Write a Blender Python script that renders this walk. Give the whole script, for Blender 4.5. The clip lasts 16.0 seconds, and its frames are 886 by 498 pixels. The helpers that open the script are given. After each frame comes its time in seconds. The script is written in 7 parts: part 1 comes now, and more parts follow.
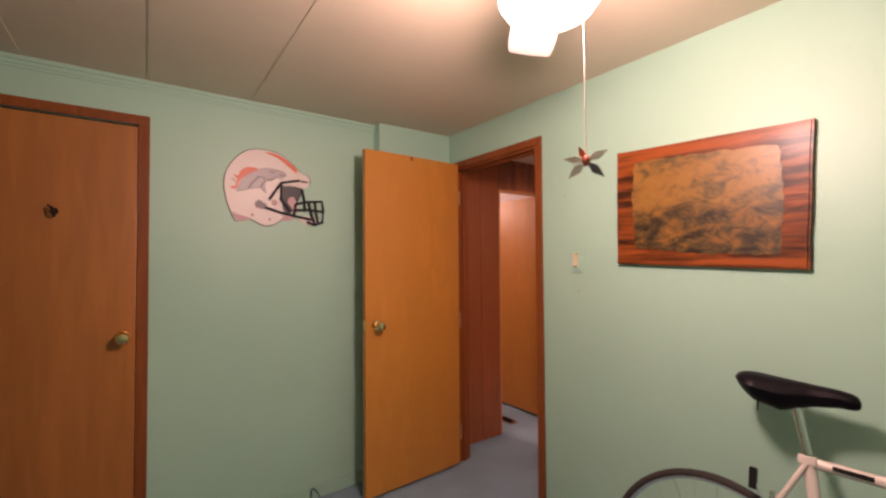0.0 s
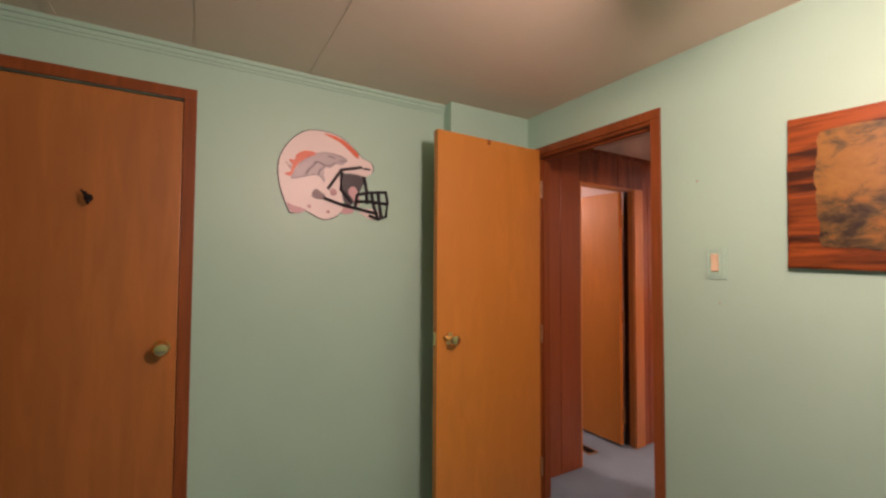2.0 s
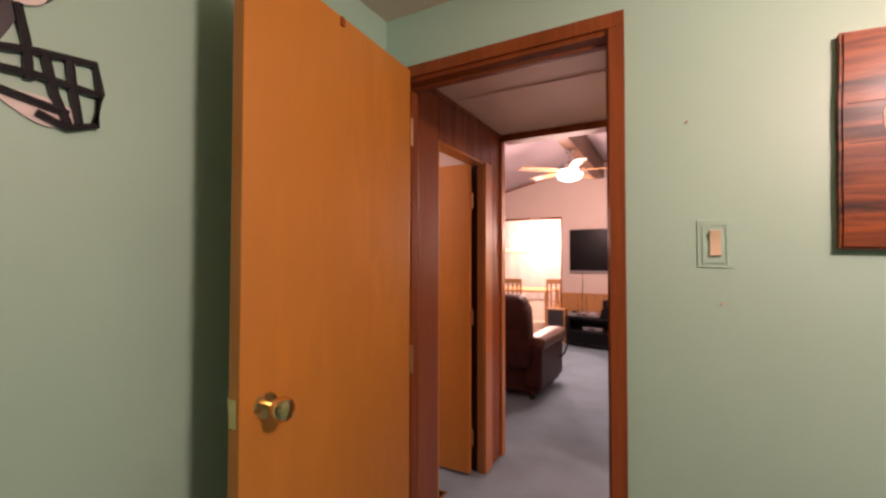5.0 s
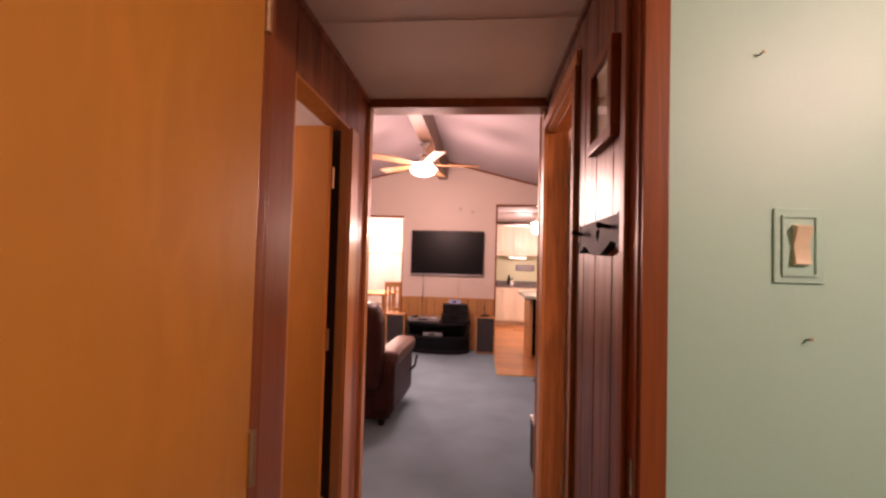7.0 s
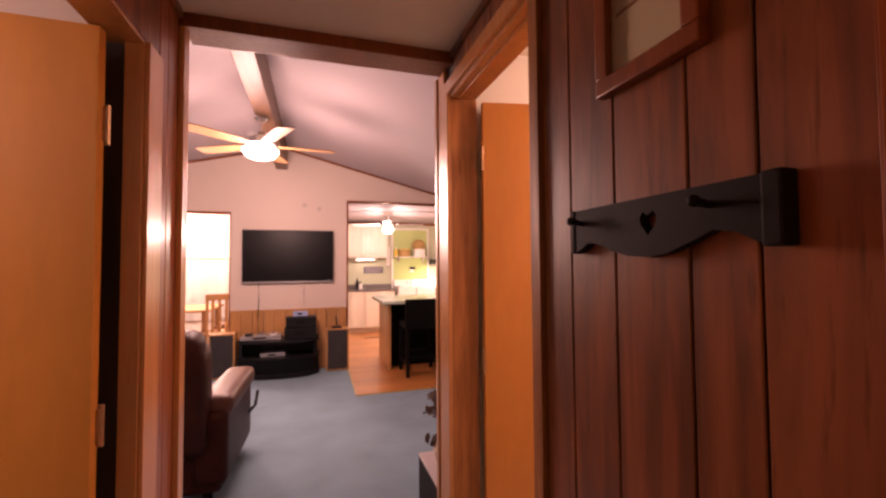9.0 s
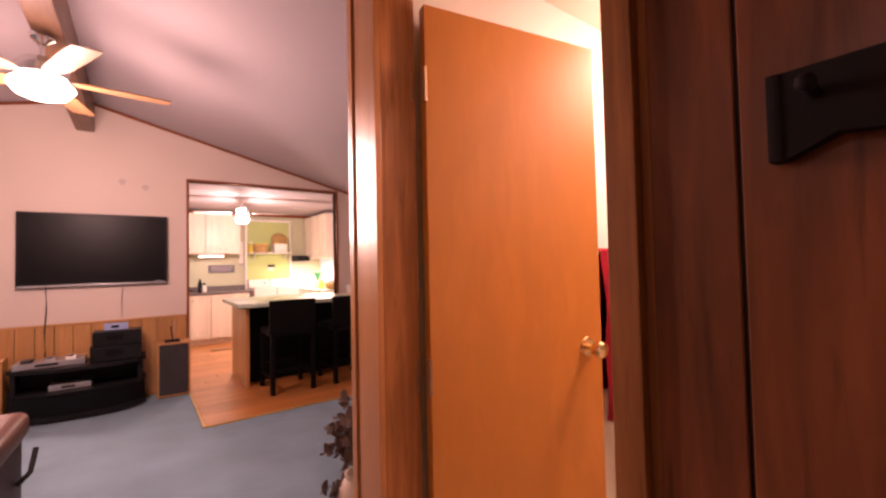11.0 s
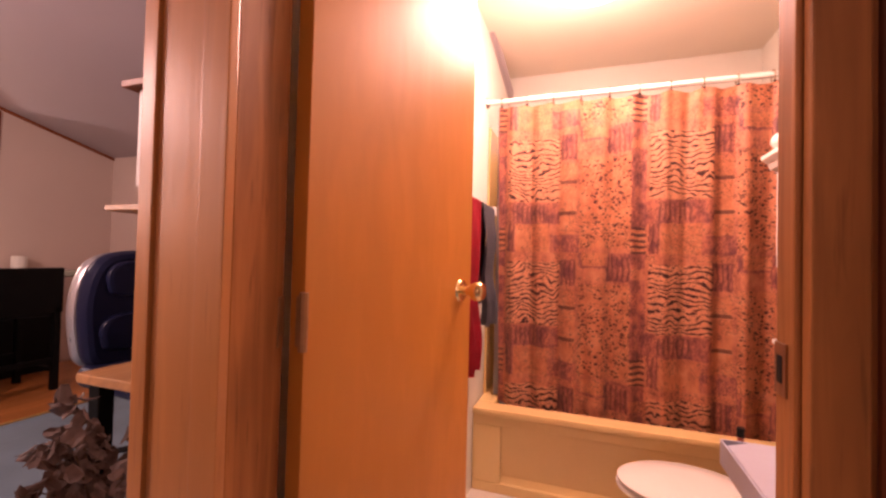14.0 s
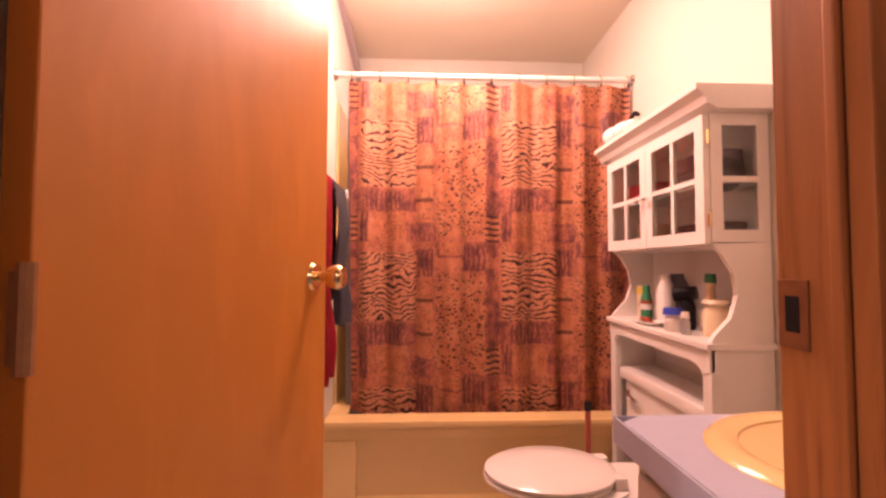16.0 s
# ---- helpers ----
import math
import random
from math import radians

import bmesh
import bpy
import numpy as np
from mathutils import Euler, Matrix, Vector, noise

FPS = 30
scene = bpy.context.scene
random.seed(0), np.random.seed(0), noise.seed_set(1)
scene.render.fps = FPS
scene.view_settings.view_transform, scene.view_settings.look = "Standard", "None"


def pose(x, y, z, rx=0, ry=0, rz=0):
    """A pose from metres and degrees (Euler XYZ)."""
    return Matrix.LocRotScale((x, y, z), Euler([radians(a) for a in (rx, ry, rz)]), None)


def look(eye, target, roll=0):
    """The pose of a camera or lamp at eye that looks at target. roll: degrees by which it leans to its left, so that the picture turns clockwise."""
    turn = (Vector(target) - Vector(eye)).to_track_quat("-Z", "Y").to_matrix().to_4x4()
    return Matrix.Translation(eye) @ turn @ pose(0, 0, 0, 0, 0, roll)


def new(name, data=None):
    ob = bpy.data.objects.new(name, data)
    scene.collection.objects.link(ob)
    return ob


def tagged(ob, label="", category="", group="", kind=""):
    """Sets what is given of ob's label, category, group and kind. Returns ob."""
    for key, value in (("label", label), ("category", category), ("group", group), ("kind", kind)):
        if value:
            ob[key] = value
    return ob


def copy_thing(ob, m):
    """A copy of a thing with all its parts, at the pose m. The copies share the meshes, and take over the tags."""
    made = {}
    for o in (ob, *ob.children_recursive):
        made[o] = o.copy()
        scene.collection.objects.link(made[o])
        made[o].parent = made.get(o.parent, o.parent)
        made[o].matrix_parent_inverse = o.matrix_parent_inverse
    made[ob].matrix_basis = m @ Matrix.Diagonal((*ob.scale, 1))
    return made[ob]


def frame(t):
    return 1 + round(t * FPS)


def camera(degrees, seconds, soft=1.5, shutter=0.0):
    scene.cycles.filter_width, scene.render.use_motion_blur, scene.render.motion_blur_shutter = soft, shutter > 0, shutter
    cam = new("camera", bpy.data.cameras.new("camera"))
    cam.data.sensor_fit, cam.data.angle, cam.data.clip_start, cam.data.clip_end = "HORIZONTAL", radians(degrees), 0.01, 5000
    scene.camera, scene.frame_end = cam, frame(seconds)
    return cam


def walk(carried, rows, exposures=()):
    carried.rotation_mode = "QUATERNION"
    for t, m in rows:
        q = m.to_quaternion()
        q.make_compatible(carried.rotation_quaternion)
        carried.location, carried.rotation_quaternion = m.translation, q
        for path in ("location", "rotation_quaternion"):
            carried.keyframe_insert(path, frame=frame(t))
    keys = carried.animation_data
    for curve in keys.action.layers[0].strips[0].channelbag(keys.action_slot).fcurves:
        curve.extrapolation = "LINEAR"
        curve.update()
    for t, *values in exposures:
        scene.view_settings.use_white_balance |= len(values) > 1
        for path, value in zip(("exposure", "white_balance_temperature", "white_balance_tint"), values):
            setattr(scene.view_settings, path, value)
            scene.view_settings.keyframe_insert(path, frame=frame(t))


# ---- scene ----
cam = camera(93.4, 16.0, 2.5)
PATH = [
    (0, (0.09, 0.128, 1.33), (-1.54, 1.287, 1.379), -0.4),
    (0.5, (0.028, 0.136, 1.334), (-1.66, 1.206, 1.407), 0.1),
    (1, (-0.078, 0.134, 1.327), (-1.808, 1.133, 1.422), 0.3),
    (1.5, (-0.218, 0.125, 1.325), (-1.955, 1.114, 1.405), 0.5),
    (2, (-0.348, 0.154, 1.312), (-2.072, 1.166, 1.385), 0.3),
    (2.5, (-0.497, 0.2, 1.313), (-2.175, 1.288, 1.357), -0.0),
    (3, (-0.64, 0.251, 1.316), (-2.236, 1.457, 1.343), 0.0),
    (3.5, (-0.816, 0.316, 1.307), (-2.29, 1.667, 1.345), 0.3),
    (4, (-0.976, 0.377, 1.297), (-2.297, 1.878, 1.342), -0.1),
    (6.5, (-1.594, 0.955, 1.276), (-1.977, 2.917, 1.332), 1.4),
    (7, (-1.679, 1.089, 1.282), (-1.856, 3.081, 1.342), 1.5),
    (7.5, (-1.746, 1.236, 1.273), (-1.718, 3.235, 1.338), 1.8),
    (8, (-1.792, 1.385, 1.275), (-1.563, 3.371, 1.349), 1.1),
    (8.5, (-1.825, 1.544, 1.28), (-1.403, 3.497, 1.357), -0.0),
    (9, (-1.856, 1.682, 1.299), (-1.268, 3.592, 1.372), -0.4),
    (11.5, (-1.855, 2.356, 1.189), (-0.526, 3.848, 1.25), -0.8),
    (12, (-1.854, 2.44, 1.144), (-0.376, 3.786, 1.202), -0.1),
    (12.5, (-1.868, 2.517, 1.127), (-0.264, 3.711, 1.161), 0.2),
    (13, (-1.859, 2.594, 1.094), (-0.148, 3.628, 1.127), 0.5),
    (13.5, (-1.829, 2.671, 1.063), (-0.024, 3.529, 1.094), 1.0),
    (14, (-1.8, 2.724, 1.041), (0.086, 3.39, 1.083), 1.4),
    (14.5, (-1.746, 2.753, 1.017), (0.198, 3.216, 1.08), 1.0),
    (15, (-1.692, 2.766, 1.004), (0.288, 3.043, 1.072), 0.5),
    (15.5, (-1.654, 2.794, 0.99), (0.342, 2.881, 1.069), 0.4),
    (16, (-1.609, 2.819, 0.978), (0.388, 2.735, 1.056), 0.1),
]
K = 1.05  # plan units to metres
walk(cam, [(t, look(Vector(eye) * K, Vector(target) * K, roll)) for t, eye, target, roll in PATH],
     [(0.0, 0.55, 6680, 48), (4.0, 0.52, 6680, 48), (6.5, 0.38, 6850, 51), (9.0, 0.43, 6950, 53), (12.0, 0.47, 6720, 55), (14.0, 0.52, 6700, 54), (16.0, 0.38, 6700, 53)])

# ---- light: faint night glow outside, lamps of the rooms ----
world = bpy.data.worlds.new("world")
scene.world = world
world.use_nodes = True
world.node_tree.nodes["Background"].inputs[0].default_value = (0.5, 0.6, 0.9, 1)
world.node_tree.nodes["Background"].inputs[1].default_value = 0.02


def lamp(name, kind, place, watts, colour, size=0.1, aim=None):
    """A lamp at a place of the plan."""
    data = bpy.data.lights.new(name, kind)
    data.energy, data.color = watts, colour
    if kind == "AREA":
        data.shape, data.size = "DISK", size * K
    else:
        data.shadow_soft_size = size * K
    ob = new(name, data)
    ob.matrix_world = look(Vector(place) * K, Vector(aim) * K) if aim else pose(*[c * K for c in place])
    return ob


WARM = (1.0, 0.72, 0.47)
lamp("bedroom_bulb", "POINT", (-0.52, 0.86, 1.90), 40, (1.0, 0.79, 0.60), 0.08)
lamp("living_bulb", "POINT", (-2.275, 5.30, 1.92), 86, (1.0, 0.75, 0.56), 0.28)
lamp("kitchen_bulb", "POINT", (-0.70, 8.50, 1.78), 56, (1.0, 0.84, 0.62), 0.10)
lamp("hood_bulb", "AREA", (0.62, 9.75, 1.28), 15, (1.0, 0.82, 0.52), 0.25, (0.62, 9.75, 0))
lamp("undercabinet_bulb", "AREA", (0.62, 9.0, 1.29), 16, (1.0, 0.85, 0.55), 0.3, (0.62, 9.0, 0))
lamp("dining_bulb", "POINT", (-3.60, 8.25, 1.75), 125, (1.0, 0.80, 0.58), 0.12)
lamp("bath_bulb", "AREA", (-0.20, 2.74, 2.13), 14, (1.0, 0.67, 0.46), 0.30, (-0.17, 2.74, 0))
lamp("bath_glow", "POINT", (-0.20, 2.74, 1.96), 16.5, (1.0, 0.67, 0.46), 0.12)
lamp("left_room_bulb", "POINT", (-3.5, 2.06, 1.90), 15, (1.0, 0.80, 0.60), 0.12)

# ---- materials ----


def nodes_of(name):
    m = bpy.data.materials.new(name)
    m.use_nodes = True
    t = m.node_tree
    return m, t, t.nodes["Principled BSDF"]


def add(t, kind, op="", data="", **values):
    n = t.nodes.new(kind)
    if op:
        n.operation = op
    if data:
        n.data_type = data
    for key, value in values.items():
        n.inputs[key[2:].replace("_", " ")].default_value = value
    return n


def coords(t, scale):
    tc = add(t, "ShaderNodeTexCoord")
    mp = add(t, "ShaderNodeMapping")
    mp.inputs["Scale"].default_value = scale
    t.links.new(tc.outputs["Object"], mp.inputs["Vector"])
    return mp.outputs["Vector"]


def ramp(t, fac, stops):
    r = add(t, "ShaderNodeValToRGB")
    while len(r.color_ramp.elements) < len(stops):
        r.color_ramp.elements.new(0.5)
    for e, (p, c) in zip(r.color_ramp.elements, stops):
        e.position, e.color = p, (*c, 1)
    t.links.new(fac, r.inputs["Fac"])
    return r.outputs["Color"]


def shade(c, k):
    return tuple(min(1.0, v * k) for v in c)


def paint(name, base, rough=0.5, vary=0.08, scale=3.0, grain=60.0, bump=0.05, metal=0.0, coat=0.0, stretch=(1, 1, 1), rand=0.0):
    """A plain surface: two scales of variation in colour, fine relief, roughness that wanders."""
    m, t, p = nodes_of(name)
    big = add(t, "ShaderNodeTexNoise", i_Scale=scale, i_Detail=5.0)
    t.links.new(coords(t, stretch), big.inputs["Vector"])
    fine = add(t, "ShaderNodeTexNoise", i_Scale=grain, i_Detail=4.0)
    t.links.new(coords(t, stretch), fine.inputs["Vector"])
    mixed = add(t, "ShaderNodeMath", op="ADD")
    half = add(t, "ShaderNodeMath", op="MULTIPLY")
    half.inputs[1].default_value = 0.35
    t.links.new(fine.outputs["Fac"], half.inputs[0])
    t.links.new(big.outputs["Fac"], mixed.inputs[0])
    t.links.new(half.outputs[0], mixed.inputs[1])
    col = ramp(t, mixed.outputs[0], [(0.4, shade(base, 1 - vary)), (0.95, shade(base, 1 + vary))])
    if rand:
        info = add(t, "ShaderNodeObjectInfo")
        hue = add(t, "ShaderNodeHueSaturation")
        mr = add(t, "ShaderNodeMapRange")
        mr.inputs["To Min"].default_value, mr.inputs["To Max"].default_value = 1 - rand, 1 + rand
        t.links.new(info.outputs["Random"], mr.inputs["Value"])
        t.links.new(mr.outputs["Result"], hue.inputs["Value"])
        t.links.new(col, hue.inputs["Color"])
        col = hue.outputs["Color"]
    t.links.new(col, p.inputs["Base Color"])
    rr = add(t, "ShaderNodeMapRange")
    rr.inputs["To Min"].default_value, rr.inputs["To Max"].default_value = max(0.02, rough - 0.08), min(1, rough + 0.08)
    t.links.new(big.outputs["Fac"], rr.inputs["Value"])
    t.links.new(rr.outputs["Result"], p.inputs["Roughness"])
    p.inputs["Metallic"].default_value = metal
    p.inputs["Coat Weight"].default_value = coat
    p.inputs["Coat Roughness"].default_value = 0.15
    if bump:
        b = add(t, "ShaderNodeBump", i_Strength=bump, i_Distance=0.01)
        t.links.new(fine.outputs["Fac"], b.inputs["Height"])
        t.links.new(b.outputs["Normal"], p.inputs["Normal"])
    return m


def wood(name, base, dark=0.55, rough=0.4, grain=(26, 26, 1.6), coat=0.2, rand=0.06, streak=0.5, spec=0.5, figure=0.0, knots=0.0):
    """Grain that runs along the axis with the small scale, broad figure, pores and a satin finish."""
    m, t, p = nodes_of(name)
    v = coords(t, grain)
    g = add(t, "ShaderNodeTexNoise", i_Scale=1.6, i_Detail=7.0, i_Distortion=0.7)
    t.links.new(v, g.inputs["Vector"])
    broad = add(t, "ShaderNodeTexNoise", i_Scale=0.16, i_Detail=3.0)
    t.links.new(v, broad.inputs["Vector"])
    sums = add(t, "ShaderNodeMix", data="FLOAT")
    sums.inputs[0].default_value = streak
    t.links.new(broad.outputs["Fac"], sums.inputs[2])
    t.links.new(g.outputs["Fac"], sums.inputs[3])
    tone = sums.outputs[0]
    if figure:
        # arched rings of flat-sawn wood
        turn = add(t, "ShaderNodeMath", op="MULTIPLY")
        turn.inputs[1].default_value = 46.0
        t.links.new(broad.outputs["Fac"], turn.inputs[0])
        wave = add(t, "ShaderNodeMath", op="SINE")
        t.links.new(turn.outputs[0], wave.inputs[0])
        part_of = add(t, "ShaderNodeMath", op="MULTIPLY_ADD")
        part_of.inputs[1].default_value = figure
        t.links.new(wave.outputs[0], part_of.inputs[0])
        t.links.new(tone, part_of.inputs[2])
        tone = part_of.outputs[0]
    lo, hi = (0.37, 0.64) if figure else (0.30, 0.70)
    col = ramp(t, tone, [(lo, shade(base, dark)), (0.49, shade(base, 0.5 + dark / 2)), (hi, shade(base, 1.12))])
    if knots:
        # scattered dark eyes drawn out along the grain, with torn rims, and long thin resin streaks
        cell = add(t, "ShaderNodeTexVoronoi", i_Scale=0.24, i_Randomness=1.0)
        bent = add(t, "ShaderNodeVectorMath", op="MULTIPLY_ADD")
        bent.inputs[1].default_value = (1.1, 1.1, 1.1)
        t.links.new(g.outputs["Color"], bent.inputs[0])
        t.links.new(v, bent.inputs[2])
        t.links.new(bent.outputs[0], cell.inputs["Vector"])
        eye = add(t, "ShaderNodeMapRange", i_From_Min=0.05, i_From_Max=0.22, i_To_Min=1.0, i_To_Max=0.0)
        t.links.new(cell.outputs["Distance"], eye.inputs["Value"])
        thin = add(t, "ShaderNodeTexNoise", i_Scale=4.2, i_Detail=3.0)
        t.links.new(v, thin.inputs["Vector"])
        line = add(t, "ShaderNodeMapRange", i_From_Min=0.60, i_From_Max=0.72, i_To_Min=0.0, i_To_Max=0.6)
        t.links.new(thin.outputs["Fac"], line.inputs["Value"])
        both = add(t, "ShaderNodeMath", op="MAXIMUM")
        t.links.new(eye.outputs["Result"], both.inputs[0])
        t.links.new(line.outputs["Result"], both.inputs[1])
        weight = add(t, "ShaderNodeMath", op="MULTIPLY")
        weight.inputs[1].default_value = knots
        t.links.new(both.outputs[0], weight.inputs[0])
        dots = add(t, "ShaderNodeMix", data="RGBA")
        t.links.new(weight.outputs[0], dots.inputs[0])
        t.links.new(col, dots.inputs[6])
        dots.inputs[7].default_value = (*shade(base, 0.28), 1)
        col = dots.outputs[2]
    info = add(t, "ShaderNodeObjectInfo")
    hue = add(t, "ShaderNodeHueSaturation")
    mr = add(t, "ShaderNodeMapRange")
    mr.inputs["To Min"].default_value, mr.inputs["To Max"].default_value = 1 - rand, 1 + rand
    t.links.new(info.outputs["Random"], mr.inputs["Value"])
    t.links.new(mr.outputs["Result"], hue.inputs["Value"])
    t.links.new(col, hue.inputs["Color"])
    t.links.new(hue.outputs["Color"], p.inputs["Base Color"])
    rr = add(t, "ShaderNodeMapRange")
    rr.inputs["To Min"].default_value, rr.inputs["To Max"].default_value = rough + 0.1, rough - 0.08
    t.links.new(g.outputs["Fac"], rr.inputs["Value"])
    t.links.new(rr.outputs["Result"], p.inputs["Roughness"])
    p.inputs["Coat Weight"].default_value = coat
    p.inputs["Coat Roughness"].default_value = 0.22
    p.inputs["Specular IOR Level"].default_value = spec
    b = add(t, "ShaderNodeBump", i_Strength=0.06, i_Distance=0.01)
    t.links.new(g.outputs["Fac"], b.inputs["Height"])
    t.links.new(b.outputs["Normal"], p.inputs["Normal"])
    return m


def glow(name, colour, strength):
    m, t, p = nodes_of(name)
    p.inputs["Base Color"].default_value = (0.9, 0.88, 0.82, 1)
    p.inputs["Emission Color"].default_value = (*colour, 1)
    p.inputs["Emission Strength"].default_value = strength
    return m


def glass(name, tint=(0.9, 0.95, 0.93), rough=0.02):
    m, t, p = nodes_of(name)
    p.inputs["Base Color"].default_value = (*tint, 1)
    p.inputs["Roughness"].default_value = rough
    p.inputs["Transmission Weight"].default_value = 1.0
    p.inputs["IOR"].default_value = 1.45
    return m


MINT = paint("mint_wall_paint", (0.36, 0.59, 0.47), 0.45, 0.04, 1.5, 240, 0.035)
CEIL_TAN = paint("ceiling_board", (0.66, 0.57, 0.44), 0.6, 0.05, 2, 200, 0.05)
CEIL_PINK = paint("vault_ceiling_board", (0.42, 0.365, 0.385), 0.7, 0.04, 1.2, 140, 0.15)
WALL_CREAM = paint("cream_wallboard", (0.64, 0.53, 0.46), 0.55, 0.04, 1.5, 100, 0.06)
BATH_WALL = paint("pale_bath_wallboard", (0.66, 0.64, 0.56), 0.45, 0.04, 1.5, 90, 0.05)
KITCH_GREEN = paint("green_kitchen_paint", (0.46, 0.56, 0.22), 0.5, 0.05, 2, 90, 0.05)
CARPET = paint("blue_grey_carpet", (0.250, 0.385, 0.480), 0.95, 0.15, 3, 420, 0.9)
LINO = paint("pale_bath_vinyl", (0.6, 0.55, 0.47), 0.4, 0.08, 6, 60, 0.05)
DOOR = wood("orange_veneer_door", (0.56, 0.216, 0.027), 0.91, 0.42, (12, 12, 3.0), 0.10, 0.03, 0.40)
CLOSET = wood("closet_veneer_door", (0.43, 0.153, 0.029), 0.76, 0.44, (14, 14, 1.6), 0.05, 0.03, 0.45)
TRIM = wood("red_brown_trim", (0.29, 0.078, 0.018), 0.6, 0.42, (40, 40, 2.0), 0.08, 0.05, 0.5, 0.25)
JAMB = wood("honey_pine_jamb", (0.60, 0.250, 0.068), 0.74, 0.32, (20, 20, 1.3), 0.55, 0.05, 0.5, 0.35, 0.0, 0.45)
BROWN_JAMB = wood("brown_pine_jamb", (0.40, 0.155, 0.042), 0.60, 0.50, (26, 26, 1.9), 0.05, 0.05, 0.6, 0.25, 0.05, 0.8)
PANEL = wood("dark_wall_panelling", (0.275, 0.093, 0.036), 0.36, 0.40, (15, 15, 1.5), 0.18, 0.08, 0.55, 0.30, 0.05, 1.0)
PANEL_RED = wood("reddish_wall_panelling", (0.34, 0.098, 0.028), 0.78, 0.36, (18, 18, 1.2), 0.25, 0.06, 0.5, 0.35, 0.0, 0.2)
GROOVE = paint("groove_shadow_stain", (0.03, 0.012, 0.006), 0.6, 0.1)
BEAM = wood("light_beam_wood", (0.18, 0.088, 0.046), 0.7, 0.5, (14, 1.2, 14), 0.1)
OAK = wood("golden_oak", (0.55, 0.27, 0.09), 0.65, 0.4, (26, 26, 1.8), 0.2)
FAN_WOOD = wood("tan_fan_blade", (0.34, 0.17, 0.07), 0.75, 0.4, (6, 6, 26), 0.2)
OAK_X = wood("golden_oak_lengthwise", (0.55, 0.27, 0.09), 0.65, 0.4, (1.8, 26, 26), 0.2)
LAMINATE = wood("orange_laminate_plank", (0.55, 0.21, 0.055), 0.7, 0.30, (1.6, 22, 22), 0.3, 0.13)
PINE_CAB = wood("pale_maple_cabinet", (0.80, 0.71, 0.58), 0.93, 0.42, (12, 12, 1.2), 0.1, 0.03)
PLAQUE = wood("burnt_red_plank", (0.270, 0.062, 0.009), 0.14, 0.42, (3.0, 30, 30), 0.12, 0.0, 0.62, 0.30, 0.08, 1.0)
BLACK = paint("black_plastic", (0.012, 0.012, 0.013), 0.35, 0.2, 8, 150, 0.03)
BLACK_MATT = paint("matt_black_paint", (0.014, 0.012, 0.012), 0.6, 0.25, 8, 120, 0.05)
BLACK_WOOD = paint("black_stained_wood", (0.003, 0.003, 0.003), 0.5, 0.3, 8, 60, 0.06)
GLOSS = paint("glossy_screen", (0.005, 0.005, 0.006), 0.34, 0.1, 2, 20, 0.0)
GRILLE = paint("speaker_cloth", (0.035, 0.033, 0.035), 0.9, 0.3, 12, 500, 0.5)
SILVER = paint("silver_plastic", (0.45, 0.45, 0.47), 0.3, 0.06, 10, 100, 0.02, 0.6)
CHROME = paint("chrome", (0.75, 0.75, 0.74), 0.15, 0.04, 8, 60, 0.0, 1.0)
BRASS = paint("worn_brass", (0.84, 0.64, 0.32), 0.16, 0.15, 20, 90, 0.03, 1.0)
HINGE = paint("painted_hinge", (0.40, 0.24, 0.12), 0.45, 0.2, 20, 80, 0.03, 0.7)
PLATE = paint("tarnished_plate", (0.26, 0.12, 0.05), 0.42, 0.3, 30, 90, 0.04, 0.6)
WHITE = paint("white_paint", (0.76, 0.73, 0.68), 0.4, 0.04, 4, 80, 0.03)
WHITE_GLOSS = paint("white_enamel", (0.78, 0.75, 0.70), 0.18, 0.03, 4, 60, 0.0, 0, 0.4)
CREAM_ENAMEL = paint("bisque_enamel", (0.76, 0.54, 0.23), 0.18, 0.04, 3, 60, 0.0, 0, 0.4)
LILAC = paint("lilac_grey_laminate", (0.42, 0.45, 0.57), 0.4, 0.08, 6, 160, 0.02)
LEATHER = paint("brown_leather", (0.05, 0.016, 0.012), 0.42, 0.3, 6, 110, 0.25)
# lighter copy of the leather: light on the arm tops put into its colour
LEATHER_WARM = paint("lit_leather_arm", (0.095, 0.030, 0.017), 0.40, 0.25, 6, 110, 0.25)
NAVY = paint("navy_leatherette", (0.012, 0.016, 0.05), 0.35, 0.2, 6, 90, 0.1)
RED_TOWEL = paint("red_terry_towel", (0.60, 0.022, 0.04), 0.95, 0.25, 9, 350, 0.8)
GREY_TOWEL = paint("grey_terry_towel", (0.15, 0.15, 0.18), 0.95, 0.2, 9, 350, 0.8)
RUBBER = paint("tyre_rubber", (0.03, 0.022, 0.02), 0.75, 0.2, 10, 140, 0.2)
FRAME_WHITE = paint("white_bicycle_enamel", (0.70, 0.62, 0.56), 0.25, 0.05, 8, 80, 0.0, 0, 0.5)
SADDLE = paint("dark_vinyl_saddle", (0.006, 0.004, 0.007), 0.42, 0.2, 8, 200, 0.08)
LEAF = paint("dusty_dried_leaf", (0.23, 0.16, 0.135), 0.7, 0.4, 14, 90, 0.2, rand=0.3)
STEM = paint("brown_stem", (0.10, 0.06, 0.035), 0.8, 0.3, 10, 90, 0.2)
POT = paint("cream_glazed_pot", (0.66, 0.56, 0.44), 0.35, 0.1, 5, 60, 0.05)
PLASTIC_CREAM = paint("cream_plastic", (0.72, 0.58, 0.38), 0.35, 0.04)
ORANGE = paint("orange_print", (0.70, 0.12, 0.035), 0.4, 0.06)
